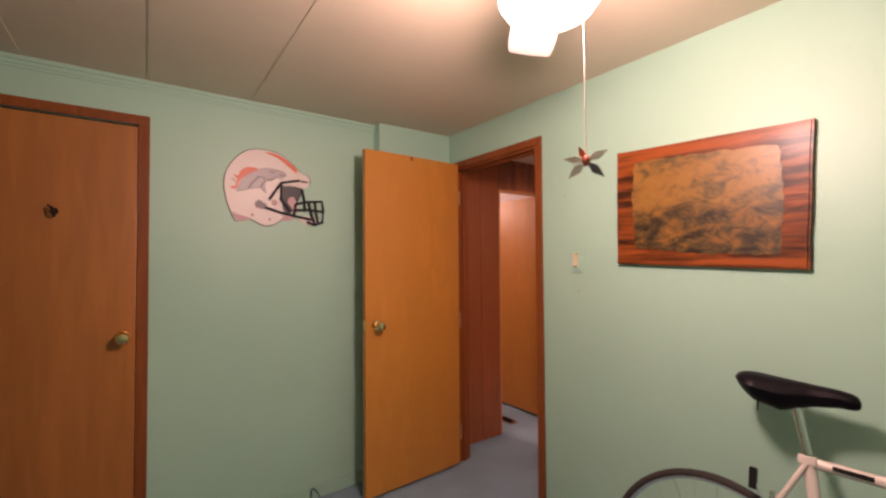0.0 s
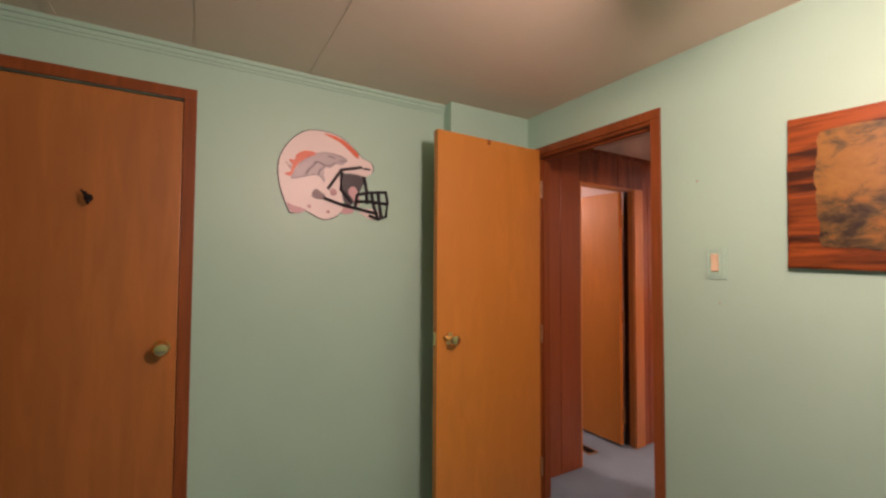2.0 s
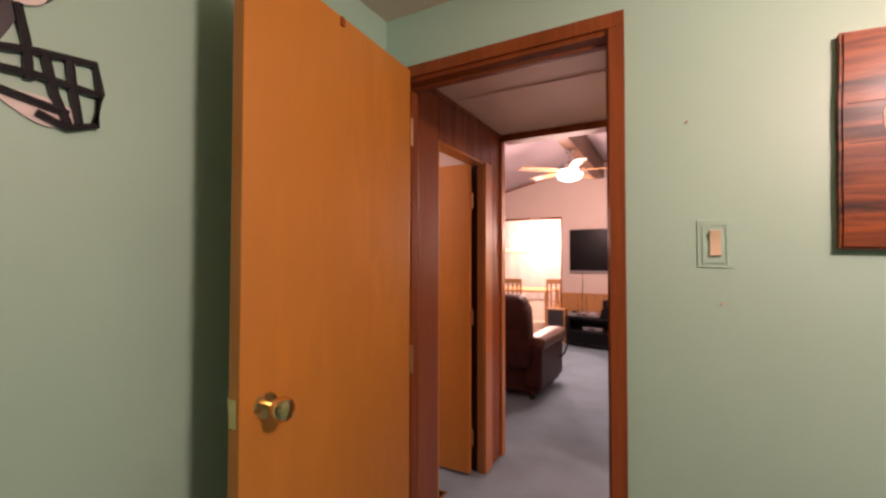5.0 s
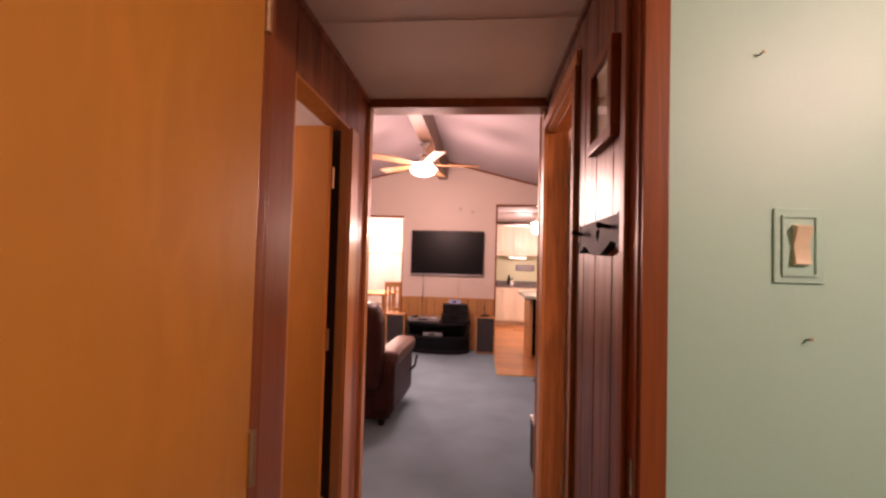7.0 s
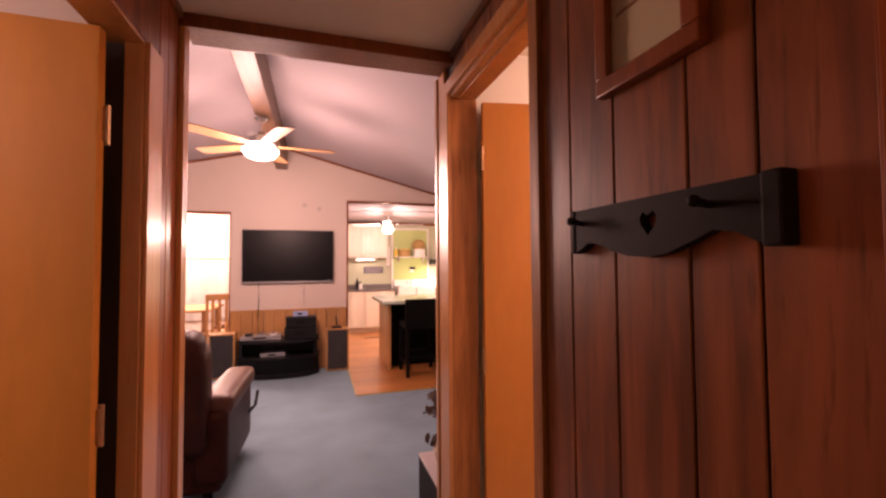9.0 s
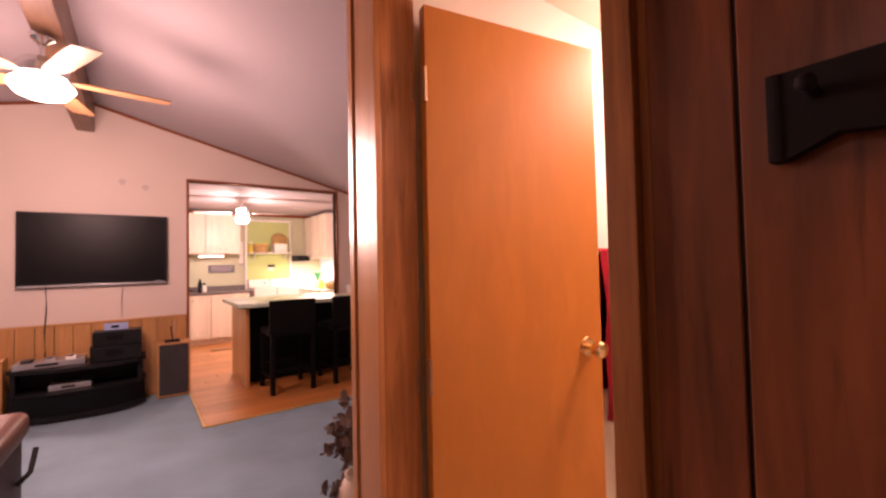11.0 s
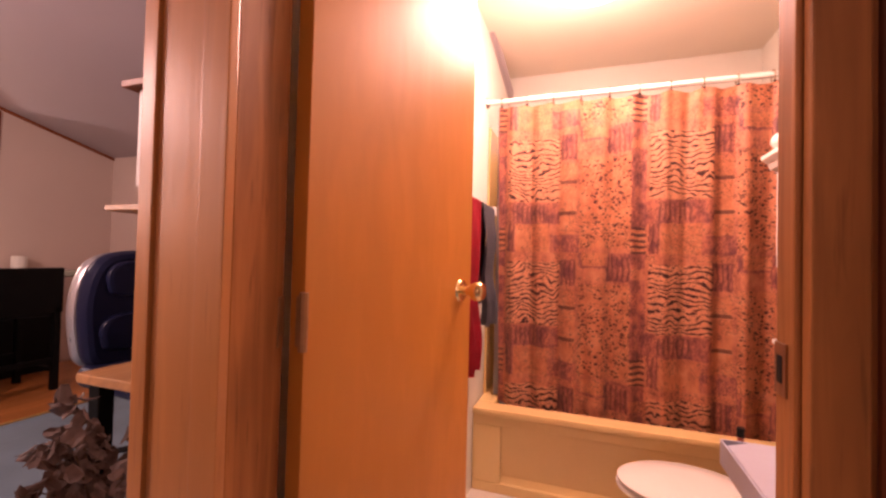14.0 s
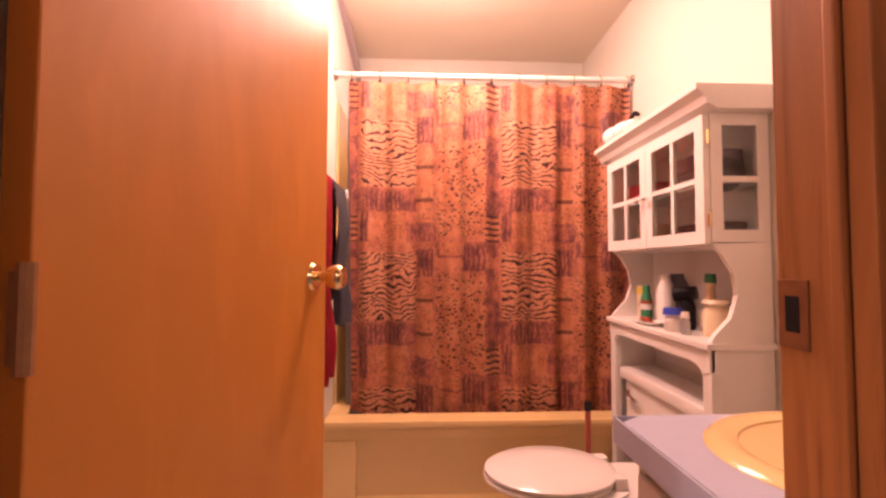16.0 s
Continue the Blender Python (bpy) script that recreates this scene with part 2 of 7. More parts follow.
GREY_PRINT = paint("grey_print", (0.42, 0.36, 0.37), 0.4, 0.06)
SHELL = paint("white_print", (0.74, 0.64, 0.60), 0.4, 0.04)
DARK_PRINT = paint("dark_print", (0.02, 0.018, 0.022), 0.45, 0.1)
COUNTER_DARK = paint("speckled_grey_counter", (0.16, 0.14, 0.14), 0.25, 0.4, 30, 220, 0.0)
COUNTER_GREEN = paint("pale_green_counter", (0.42, 0.48, 0.38), 0.22, 0.1, 6, 120, 0.0)
YELLOW = paint("yellow_plastic", (0.70, 0.50, 0.06), 0.35, 0.06)
GREEN_P = paint("green_plastic", (0.02, 0.22, 0.10), 0.3, 0.06)
BLUE_P = paint("blue_plastic", (0.03, 0.06, 0.45), 0.3, 0.06)
BASKET = paint("wicker", (0.42, 0.26, 0.09), 0.7, 0.35, 20, 120, 0.5)
BROWN_ROD = paint("red_brown_handle", (0.36, 0.07, 0.03), 0.4, 0.1)
PAPER = paint("aged_paper", (0.52, 0.36, 0.20), 0.6, 0.12, 5, 60, 0.03)
BULB = glow("lit_globe", (1.0, 0.86, 0.68), 5.0)
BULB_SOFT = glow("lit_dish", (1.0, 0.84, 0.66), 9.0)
CLEAR = glass("cabinet_pane")


def print_material():
    """A varnished landscape print: pale ochre sky over broken olive, rust and dark brown ground."""
    m, t, p = nodes_of("ochre_landscape_print")
    v = coords(t, (1.0, 1.0, 1.55))
    a = add(t, "ShaderNodeTexNoise", i_Scale=15.0, i_Detail=9.0, i_Roughness=0.70, i_Distortion=0.5)
    b = add(t, "ShaderNodeTexNoise", i_Scale=4.0, i_Detail=4.0)
    h = add(t, "ShaderNodeTexNoise", i_Scale=7.0, i_Detail=3.0)
    for n in (a, b, h):
        t.links.new(v, n.inputs["Vector"])
    mx = add(t, "ShaderNodeMix", data="FLOAT")
    mx.inputs[0].default_value = 0.42
    t.links.new(a.outputs["Fac"], mx.inputs[2])
    t.links.new(b.outputs["Fac"], mx.inputs[3])
    ground = ramp(t, mx.outputs[0], [(0.42, (0.012, 0.006, 0.003)), (0.47, (0.045, 0.024, 0.008)), (0.51, (0.10, 0.058, 0.013)), (0.56, (0.21, 0.085, 0.012)), (0.64, (0.30, 0.13, 0.018))])
    sky = ramp(t, mx.outputs[0], [(0.40, (0.055, 0.036, 0.012)), (0.46, (0.13, 0.075, 0.018)), (0.52, (0.25, 0.115, 0.018)), (0.64, (0.30, 0.145, 0.025))])
    tc = add(t, "ShaderNodeTexCoord")
    sep = add(t, "ShaderNodeSeparateXYZ")
    t.links.new(tc.outputs["Object"], sep.inputs[0])
    up = add(t, "ShaderNodeMath", op="MULTIPLY_ADD")
    up.inputs[1].default_value = 0.16
    t.links.new(h.outputs["Fac"], up.inputs[0])
    t.links.new(sep.outputs["Z"], up.inputs[2])
    mr = add(t, "ShaderNodeMapRange")
    mr.inputs["From Min"].default_value, mr.inputs["From Max"].default_value = PRINT_Z + 0.06, PRINT_Z + 0.12
    t.links.new(up.outputs[0], mr.inputs["Value"])
    mc = add(t, "ShaderNodeMix", data="RGBA")
    t.links.new(mr.outputs["Result"], mc.inputs[0])
    t.links.new(ground, mc.inputs[6])
    t.links.new(sky, mc.inputs[7])
    t.links.new(mc.outputs[2], p.inputs["Base Color"])
    p.inputs["Roughness"].default_value = 0.42
    p.inputs["Coat Weight"].default_value = 0.15
    p.inputs["Coat Roughness"].default_value = 0.3
    return m


def curtain_material():
    """Patchwork cloth: tiger stripes, leopard spots, mauve bands and small motifs on burnt orange."""
    m, t, p = nodes_of("animal_patchwork_cloth")
    tc = add(t, "ShaderNodeTexCoord")
    sep = add(t, "ShaderNodeSeparateXYZ")
    t.links.new(tc.outputs["Object"], sep.inputs[0])

    def calc(op, a, b=None, c=None):
        n = add(t, "ShaderNodeMath", op=op)
        for i, x in enumerate((a, b, c)):
            if x is None:
                continue
            if isinstance(x, (int, float)):
                n.inputs[i].default_value = x
            else:
                t.links.new(x, n.inputs[i])
        return n.outputs[0]

    def mix(fac, a, b):
        n = add(t, "ShaderNodeMix", data="RGBA")
        if isinstance(fac, (int, float)):
            n.inputs[0].default_value = fac
        else:
            t.links.new(fac, n.inputs[0])
        for i, x in ((6, a), (7, b)):
            if isinstance(x, tuple):
                n.inputs[i].default_value = (*x, 1)
            else:
                t.links.new(x, n.inputs[i])
        return n.outputs[2]

    def noise(scale, detail, stretch=(1, 1, 1)):
        n = add(t, "ShaderNodeTexNoise", i_Scale=scale, i_Detail=detail)
        t.links.new(coords(t, stretch), n.inputs["Vector"])
        return n.outputs["Fac"]

    y, z = sep.outputs["Y"], sep.outputs["Z"]
    u0 = calc("ADD", calc("DIVIDE", calc("MULTIPLY", y, -1.0), 0.64), 10.0)
    v0 = calc("ADD", calc("DIVIDE", calc("MULTIPLY", z, -1.0), 0.60), 10.31)
    ragged = calc("MULTIPLY", calc("SUBTRACT", noise(28.0, 3.0), 0.5), 0.03)
    u, v = calc("FRACT", calc("ADD", u0, ragged)), calc("FRACT", calc("ADD", v0, ragged))

    def between(x, lo, hi):
        return calc("MULTIPLY", calc("GREATER_THAN", x, lo), calc("LESS_THAN", x, hi))

    def cell(u_lo, u_hi, v_lo, v_hi):
        return calc("MULTIPLY", between(u, u_lo, u_hi), between(v, v_lo, v_hi))

    mottle = noise(16.0, 5.0)
    fine = noise(90.0, 4.0, (1, 1, 0.5))
    tone = calc("ADD", calc("MULTIPLY", mottle, 0.6), calc("MULTIPLY", fine, 0.4))
    rust = ramp(t, tone, [(0.36, (0.50, 0.170, 0.100)), (0.50, (0.76, 0.300, 0.160)), (0.64, (0.86, 0.40, 0.215))])
    ochre = ramp(t, tone, [(0.36, (0.62, 0.22, 0.105)), (0.50, (0.80, 0.33, 0.155)), (0.64, (0.88, 0.42, 0.22))])
    mauve = ramp(t, tone, [(0.40, (0.26, 0.085, 0.085)), (0.50, (0.54, 0.185, 0.130)), (0.60, (0.74, 0.28, 0.165))])

    # tiger: thin broken stripes that wander
    drift = calc("ADD", calc("MULTIPLY", noise(7.0, 2.0), 0.16), calc("MULTIPLY", noise(30.0, 2.0), 0.016))
    stripe = calc("SINE", calc("MULTIPLY", calc("ADD", z, drift), 262.0))
    broken = calc("ADD", stripe, calc("MULTIPLY", calc("SUBTRACT", noise(34.0, 3.0, (1, 1, 2.2)), 0.5), 3.4))
    tiger = ramp(t, calc("MULTIPLY_ADD", broken, 0.3, 0.5), [(0.62, (0.90, 0.44, 0.24)), (0.69, (0.36, 0.11, 0.06)), (0.75, (0.05, 0.016, 0.018))])
    # leopard: small uneven dabs
    sp = add(t, "ShaderNodeTexVoronoi", i_Scale=50.0, i_Randomness=1.0)
    mp = add(t, "ShaderNodeMapping")
    mp.inputs["Scale"].default_value = (1, 0.8, 1.35)
    mp.inputs["Rotation"].default_value = (0.5, 0, 0)
    t.links.new(tc.outputs["Object"], mp.inputs["Vector"])
    t.links.new(mp.outputs["Vector"], sp.inputs["Vector"])
    size = calc("ADD", sp.outputs["Distance"], calc("MULTIPLY", calc("SUBTRACT", mottle, 0.5), 0.3))
    leopard = mix(calc("MULTIPLY", calc("LESS_THAN", size, 0.31), 0.95), ochre, (0.07, 0.022, 0.020))
    # motifs: upright strokes and flat bars
    strokes = calc("GREATER_THAN", calc("SINE", calc("MULTIPLY", calc("ADD", y, calc("MULTIPLY", mottle, 0.03)), 300.0)), 0.25)
    upright = mix(calc("MULTIPLY", strokes, 0.6), mauve, (0.12, 0.038, 0.04))
    flat_bars = calc("GREATER_THAN", calc("SINE", calc("MULTIPLY", calc("ADD", z, calc("MULTIPLY", mottle, 0.02)), 230.0)), 0.2)
    bars = mix(calc("MULTIPLY", flat_bars, 0.9), ochre, (0.06, 0.022, 0.035))
    eye = calc("ABSOLUTE", calc("SINE", calc("MULTIPLY", z, 21.0)))
    eyes = mix(calc("MULTIPLY", calc("GREATER_THAN", eye, 0.985), 0.8), ochre, (0.12, 0.035, 0.03))

    col = rust
    col = mix(cell(0.00, 0.50, 0.60, 0.77), col, mauve)
    col = mix(cell(0.06, 0.30, 0.62, 0.75), col, upright)
    col = mix(cell(0.02, 0.08, 0.77, 1.00), col, upright)
    col = mix(cell(0.09, 0.34, 0.77, 1.00), col, ochre)
    col = mix(cell(0.34, 0.55, 0.86, 1.00), col, mauve)
    col = mix(cell(0.55, 1.00, 0.00, 0.12), col, mauve)
    col = mix(cell(0.41, 0.53, 0.30, 0.86), col, eyes)
    col = mix(cell(0.41, 0.53, 0.06, 0.26), col, upright)
    col = mix(cell(0.90, 1.00, 0.20, 0.80), col, mauve)
    col = mix(cell(0.90, 1.00, 0.80, 1.00), col, bars)
    col = mix(cell(0.57, 0.75, 0.00, 0.10), col, ochre)
    col = mix(cell(0.74, 0.90, 0.03, 0.22), col, upright)
    col = mix(cell(0.02, 0.41, 0.08, 0.59), col, tiger)
    col = mix(cell(0.55, 0.90, 0.25, 0.96), col, leopard)
    scrawl = calc("ABSOLUTE", calc("SUBTRACT", noise(44.0, 2.0, (1, 1, 1.3)), 0.5))
    drawn = calc("MULTIPLY", calc("LESS_THAN", scrawl, 0.020), calc("GREATER_THAN", noise(11.0, 2.0), 0.46))
    col = mix(calc("MULTIPLY", drawn, 0.62), col, (0.10, 0.030, 0.030))
    broad = noise(5.0, 4.0)
    col = mix(calc("MULTIPLY", broad, 0.12), col, (0.40, 0.12, 0.060))
    t.links.new(col, p.inputs["Base Color"])
    p.inputs["Roughness"].default_value = 0.5
    p.inputs["Sheen Weight"].default_value = 0.15
    bp = add(t, "ShaderNodeBump", i_Strength=0.12, i_Distance=0.01)
    t.links.new(fine, bp.inputs["Height"])
    t.links.new(bp.outputs["Normal"], p.inputs["Normal"])
    return m


PRINT_Z = 0.22  # height of the print's skyline
for dull in (BLACK_WOOD, BLACK, BLACK_MATT, SADDLE, LEATHER, NAVY, GLOSS):
    dull.node_tree.nodes["Principled BSDF"].inputs["Specular IOR Level"].default_value = 0.12
PRINT = print_material()
CLOTH = curtain_material()

# ---- mesh helpers, all in plan units ----
BASE = {}


def thing(name, label, category, base=(0, 0, 0), rz=0.0, group="", kind="", own=False):
    """An Empty at the base of a thing. own: its parts are given in its own axes, else in those of the plan."""
    ob = new(name)
    ob.empty_display_size = 0.1
    ob.matrix_basis = pose(*[c * K for c in base], 0, 0, rz)
    BASE[ob.name] = Vector((0, 0, 0)) if own else Vector(base)
    return tagged(ob, label, category, group, kind)


def part(name, bm, material, parent=None, label="", flat=False):
    """Links a bmesh as one mesh object under a thing or a part."""
    off = BASE.get(parent.name, Vector((0, 0, 0))) if parent else Vector((0, 0, 0))
    for v in bm.verts:
        v.co = (v.co - off) * K
    bmesh.ops.recalc_face_normals(bm, faces=bm.faces)
    if not flat:
        for f in bm.faces:
            f.smooth = True
        for e in bm.edges:
            e.smooth = not (len(e.link_faces) == 2 and e.calc_face_angle(0) > 0.62)
        for f in bm.faces:
            beside = [g.calc_area() for e in f.edges if e.smooth for g in e.link_faces if g != f]
            if beside and max(beside) * 2.5 < f.calc_area():
                f.smooth = False
    me = bpy.data.meshes.new(name)
    bm.to_mesh(me)
    bm.free()
    me.materials.append(material)
    ob = new(name, me)
    if parent:
        ob.parent = parent
        BASE[ob.name] = off
    return tagged(ob, label) if label else ob


def setting(name, bm, material, label, category):
    return tagged(part(name, bm, material), label, category, kind="structure")


def bx(x0, x1, y0, y1, z0, z1, bev=0.0, bm=None, seg=2):
    one = bmesh.new()
    bmesh.ops.create_cube(one, size=1)
    for v in one.verts:
        v.co = ((x0 + x1) / 2 + v.co.x * (x1 - x0), (y0 + y1) / 2 + v.co.y * (y1 - y0), (z0 + z1) / 2 + v.co.z * (z1 - z0))
    if bev:
        bmesh.ops.bevel(one, geom=one.edges[:], offset=bev, segments=seg, profile=0.6, affect="EDGES")
    return join(bm, one)


def join(bm, one):
    if bm is None:
        return one
    me = bpy.data.meshes.new("tmp")
    one.to_mesh(me)
    one.free()
    bm.from_mesh(me)
    bpy.data.meshes.remove(me)
    return bm


def boxes(*rows, bev=0.0):
    bm = None
    for r in rows:
        bm = bx(*r, bev=bev, bm=bm)
    return bm


def cyl(p0, p1, r0, r1=None, n=16, bm=None):
    one = bmesh.new()
    a, b = Vector(p0), Vector(p1)
    d = b - a
    bmesh.ops.create_cone(one, cap_ends=True, segments=n, radius1=r0, radius2=r0 if r1 is None else r1, depth=d.length)
    m = Matrix.Translation((a + b) / 2) @ d.to_track_quat("Z", "Y").to_matrix().to_4x4()
    one.transform(m)
    return join(bm, one)


def ball(c, r, s=(1, 1, 1), bm=None, n=16):
    one = bmesh.new()
    bmesh.ops.create_uvsphere(one, u_segments=n, v_segments=max(6, n // 2), radius=r)
    for v in one.verts:
        v.co = Vector((c[0] + v.co.x * s[0], c[1] + v.co.y * s[1], c[2] + v.co.z * s[2]))
    return join(bm, one)


def lathe(c, profile, n=24, sx=1.0, sy=1.0, axis="z", bm=None):
    """A turned body: (radius, height) pairs round an axis through c."""
    one = bmesh.new()
    rings = []
    for r, h in profile:
        ring = []
        for i in range(n):
            a = 2 * math.pi * i / n
            u, w = r * math.cos(a) * sx, r * math.sin(a) * sy
            q = {"z": (u, w, h), "x": (h, u, w), "y": (u, h, w)}[axis]
            ring.append(one.verts.new((c[0] + q[0], c[1] + q[1], c[2] + q[2])))
        rings.append(ring)
    for a, b in zip(rings, rings[1:]):
        for i in range(n):
            j = (i + 1) % n
            one.faces.new((a[i], a[j], b[j], b[i]))
    one.faces.new(rings[0])
    one.faces.new(rings[-1])
    return join(bm, one)


def tube(pts, r, n=8, bm=None, closed=False, r1=None):
    """A round bar along points."""
    one = bmesh.new()
    pts = [Vector(p) for p in pts]
    rings, count = [], len(pts)
    for i, p in enumerate(pts):
        a = pts[(i - 1) % count] if closed or i else p
        b = pts[(i + 1) % count] if closed or i < count - 1 else p
        q = (b - a).normalized().to_track_quat("Z", "Y")
        rad = r if r1 is None else r + (r1 - r) * i / max(1, count - 1)
        rings.append([one.verts.new(p + q @ Vector((rad * math.cos(2 * math.pi * k / n), rad * math.sin(2 * math.pi * k / n), 0))) for k in range(n)])
    pairs = list(zip(rings, rings[1:])) + ([(rings[-1], rings[0])] if closed else [])
    for a, b in pairs:
        for k in range(n):
            one.faces.new((a[k], a[(k + 1) % n], b[(k + 1) % n], b[k]))
    if not closed:
        one.faces.new(rings[0])
        one.faces.new(rings[-1])
    return join(bm, one)


def slab(outline, lo, hi, axis="x", bm=None):
    """A flat outline given a thickness along an axis."""
    one = bmesh.new()

    def put(u, w, h):
        return {"x": (h, u, w), "y": (u, h, w), "z": (u, w, h)}[axis]

    lower = [one.verts.new(put(u, w, lo)) for u, w in outline]
    upper = [one.verts.new(put(u, w, hi)) for u, w in outline]
    one.faces.new(lower)
    one.faces.new(upper)
    n = len(outline)
    for i in range(n):
        one.faces.new((lower[i], lower[(i + 1) % n], upper[(i + 1) % n], upper[i]))
    return join(bm, one)


def rect_frame(u0, u1, w0, w1, b, lo, hi, axis="y"):
    """A rectangular frame in one piece, b wide."""
    one = bmesh.new()

    def put(u, w, h):
        return one.verts.new({"x": (h, u, w), "y": (u, h, w), "z": (u, w, h)}[axis])

    loops = []
    for h in (lo, hi):
        for d in (0, b):
            loops.append([put(u, w, h) for u, w in ((u0 + d, w0 + d), (u1 - d, w0 + d), (u1 - d, w1 - d), (u0 + d, w1 - d))])
    for a, c in ((0, 1), (2, 3), (0, 2), (1, 3)):
        for k in range(4):
            one.faces.new((loops[a][k], loops[a][(k + 1) % 4], loops[c][(k + 1) % 4], loops[c][k]))
    return one


def curvy(pts, steps=4):
    """A closed smooth line through points."""
    out, n = [], len(pts)
    for i in range(n):
        p0, p1, p2, p3 = (Vector(pts[(i + k) % n]) for k in (-1, 0, 1, 2))
        for s in range(steps):
            t = s / steps
            q = 0.5 * ((2 * p1) + (p2 - p0) * t + (2 * p0 - 5 * p1 + 4 * p2 - p3) * t * t + (3 * p1 - p0 - 3 * p2 + p3) * t ** 3)
            out.append((q.x, q.y))
    return out


def quad(*pts):
    one = bmesh.new()
    one.faces.new([one.verts.new(p) for p in pts])
    return one


# ---- the house: walls, floors, ceilings ----
XW, YN, CZ = -2.265, 1.808, 2.165          # bedroom west wall, door wall, flat ceiling
HL, HR = -2.265, -1.360                    # hall walls
YT, XE = 7.240, 1.02                       # wall with the television, east wall
RX, RZ = -2.25, 2.79                       # ridge of the vault

setting("ground", bx(-8, 6, -6, 14, -0.30, -0.12), paint("dark_earth", (0.05, 0.045, 0.04), 0.9), "dark earth under the house", "ground")
setting("floor_carpet", bx(-5.6, XE + 0.1, -2.1, YT + 0.1, -0.10, 0.0), CARPET, "worn blue grey cut pile carpet", "floor")

# bedroom
DZ = 1.935  # head of the door openings
setting("wall_bedroom_west", boxes((XW - 0.09, XW, -2.0, -0.53, 0, CZ), (XW - 0.09, XW, 0.10, YN, 0, CZ), (XW - 0.09, XW, -0.53, 0.10, 1.955, CZ)), MINT, "mint green painted bedroom wall", "wall")
setting("wall_chase", bx(XW, -2.190, 1.28, YN, 0, CZ), MINT, "mint green boxed chase in the corner", "wall")
setting("wall_bedroom_north", boxes((XW - 0.09, -2.125, YN, YN + 0.085, 0, CZ), (-1.405, 1.3, YN, YN + 0.085, 0, CZ), (-2.125, -1.405, YN, YN + 0.085, DZ, CZ)), MINT, "mint green painted wall with the doorway", "wall")
setting("wall_bedroom_east", bx(1.3, 1.4, -2.1, YN + 0.1, 0, CZ), MINT, "mint green painted bedroom wall", "wall")
setting("wall_bedroom_south", bx(XW - 0.09, 1.4, -2.1, -2.0, 0, CZ), MINT, "mint green painted bedroom wall", "wall")
setting("ceiling_bedroom", boxes((XW - 0.09, 1.4, -2.1, YN + 0.09, CZ, CZ + 0.05), *[(XW, 1.3, y - 0.014, y + 0.014, CZ - 0.0022, CZ) for y in (-1.62, -1.18, -0.74, -0.30, 0.14, 0.58)]), CEIL_TAN, "tan ceiling boards with flat seam strips", "ceiling")
crown = bmesh.new()
for a, b in ((0.0, 0.018), (0.018, 0.011), (0.030, 0.006)):
    crown = bx(XW, XW + b, -2.0, 1.28, CZ - a - 0.018, CZ - a, 0.002, crown)
setting("trim_crown", crown, MINT, "narrow green crown moulding under the ceiling", "trim")

# closet behind the west wall
setting("wall_closet", boxes((XW - 0.80, XW - 0.72, -0.7, 0.3, 0, CZ), (XW - 0.72, XW - 0.09, -0.7, -0.62, 0, CZ), (XW - 0.72, XW - 0.09, 0.22, 0.3, 0, CZ), (XW - 0.72, XW - 0.09, -0.62, 0.22, CZ - 0.05, CZ)), WALL_CREAM, "plain closet walls", "wall")

# hall: panelled walls, low ceiling, beam at its end
setting("wall_hall_left", boxes((HL - 0.09, HL - 0.006, YN + 0.085, 2.34, 0, 2.10), (HL - 0.09, HL - 0.006, 2.90, 3.19, 0, 2.10), (HL - 0.09, HL - 0.006, 2.34, 2.90, 1.885, 2.10)), GROOVE, "backing of the reddish hall panelling", "wall")
setting("wall_hall_right", boxes((HR + 0.006, HR + 0.095, YN + 0.085, 2.497, 0, 2.10), (HR + 0.006, HR + 0.095, 3.195, 3.335, 0, 2.10), (HR + 0.006, HR + 0.095, 2.497, 3.195, 1.955, 2.10)), GROOVE, "backing of the dark hall panelling", "wall")
setting("ceiling_hall", boxes((HL - 0.09, HR + 0.095, YN + 0.085, 3.30, 2.10, 2.15), (HL, HR, 2.47, 2.478, 2.097, 2.10)), CEIL_TAN, "low tan hall ceiling board with one seam", "ceiling")
setting("trim_hall_beam", boxes((HL, HR, 3.15, 3.19, 2.056, 2.10), (HL, HR, 3.19, 3.30, 2.068, 2.10), bev=0.003), TRIM, "brown header strip across the hall end", "trim")
setting("trim_hall_cove", boxes((HL, HL + 0.012, YN + 0.09, 3.15, 2.078, 2.10), (HR - 0.012, HR, YN + 0.09, 3.15, 2.078, 2.10)), PANEL, "dark cove strips along the hall ceiling", "trim")


def planks(wall, x0, x1, rows, material):
    """Boards of a panelled wall, each one a piece: (y0, y1, z0, z1)."""
    for y0, y1, z0, z1 in rows:
        part("plank", bx(x0, x1, y0 + 0.0022, y1 - 0.0022, z0, z1, 0.0016, seg=1), material, wall)


wall_right = bpy.data.objects["wall_hall_right"]
wall_left = bpy.data.objects["wall_hall_left"]
cuts = [YN + 0.087, 2.037, 2.133, 2.282, 2.410, 2.503]
planks(wall_right, HR, HR + 0.006, [(a, b, 0, 2.078) for a, b in zip(cuts, cuts[1:])], PANEL)
planks(wall_right, HR, HR + 0.006, [(a, b, 2.01, 2.078) for a, b in ((2.50, 2.66), (2.66, 2.80), (2.80, 2.98), (2.98, 3.145))], PANEL)
planks(wall_left, HL - 0.006, HL, [(a, b, 0, 2.078) for a, b in ((YN + 0.087, 1.985), (1.985, 2.15), (2.15, 2.333))], PANEL_RED)
planks(wall_left, HL - 0.006, HL, [(a, b, 1.868, 2.078) for a, b in ((2.333, 2.52), (2.52, 2.72), (2.72, 2.99))], PANEL)
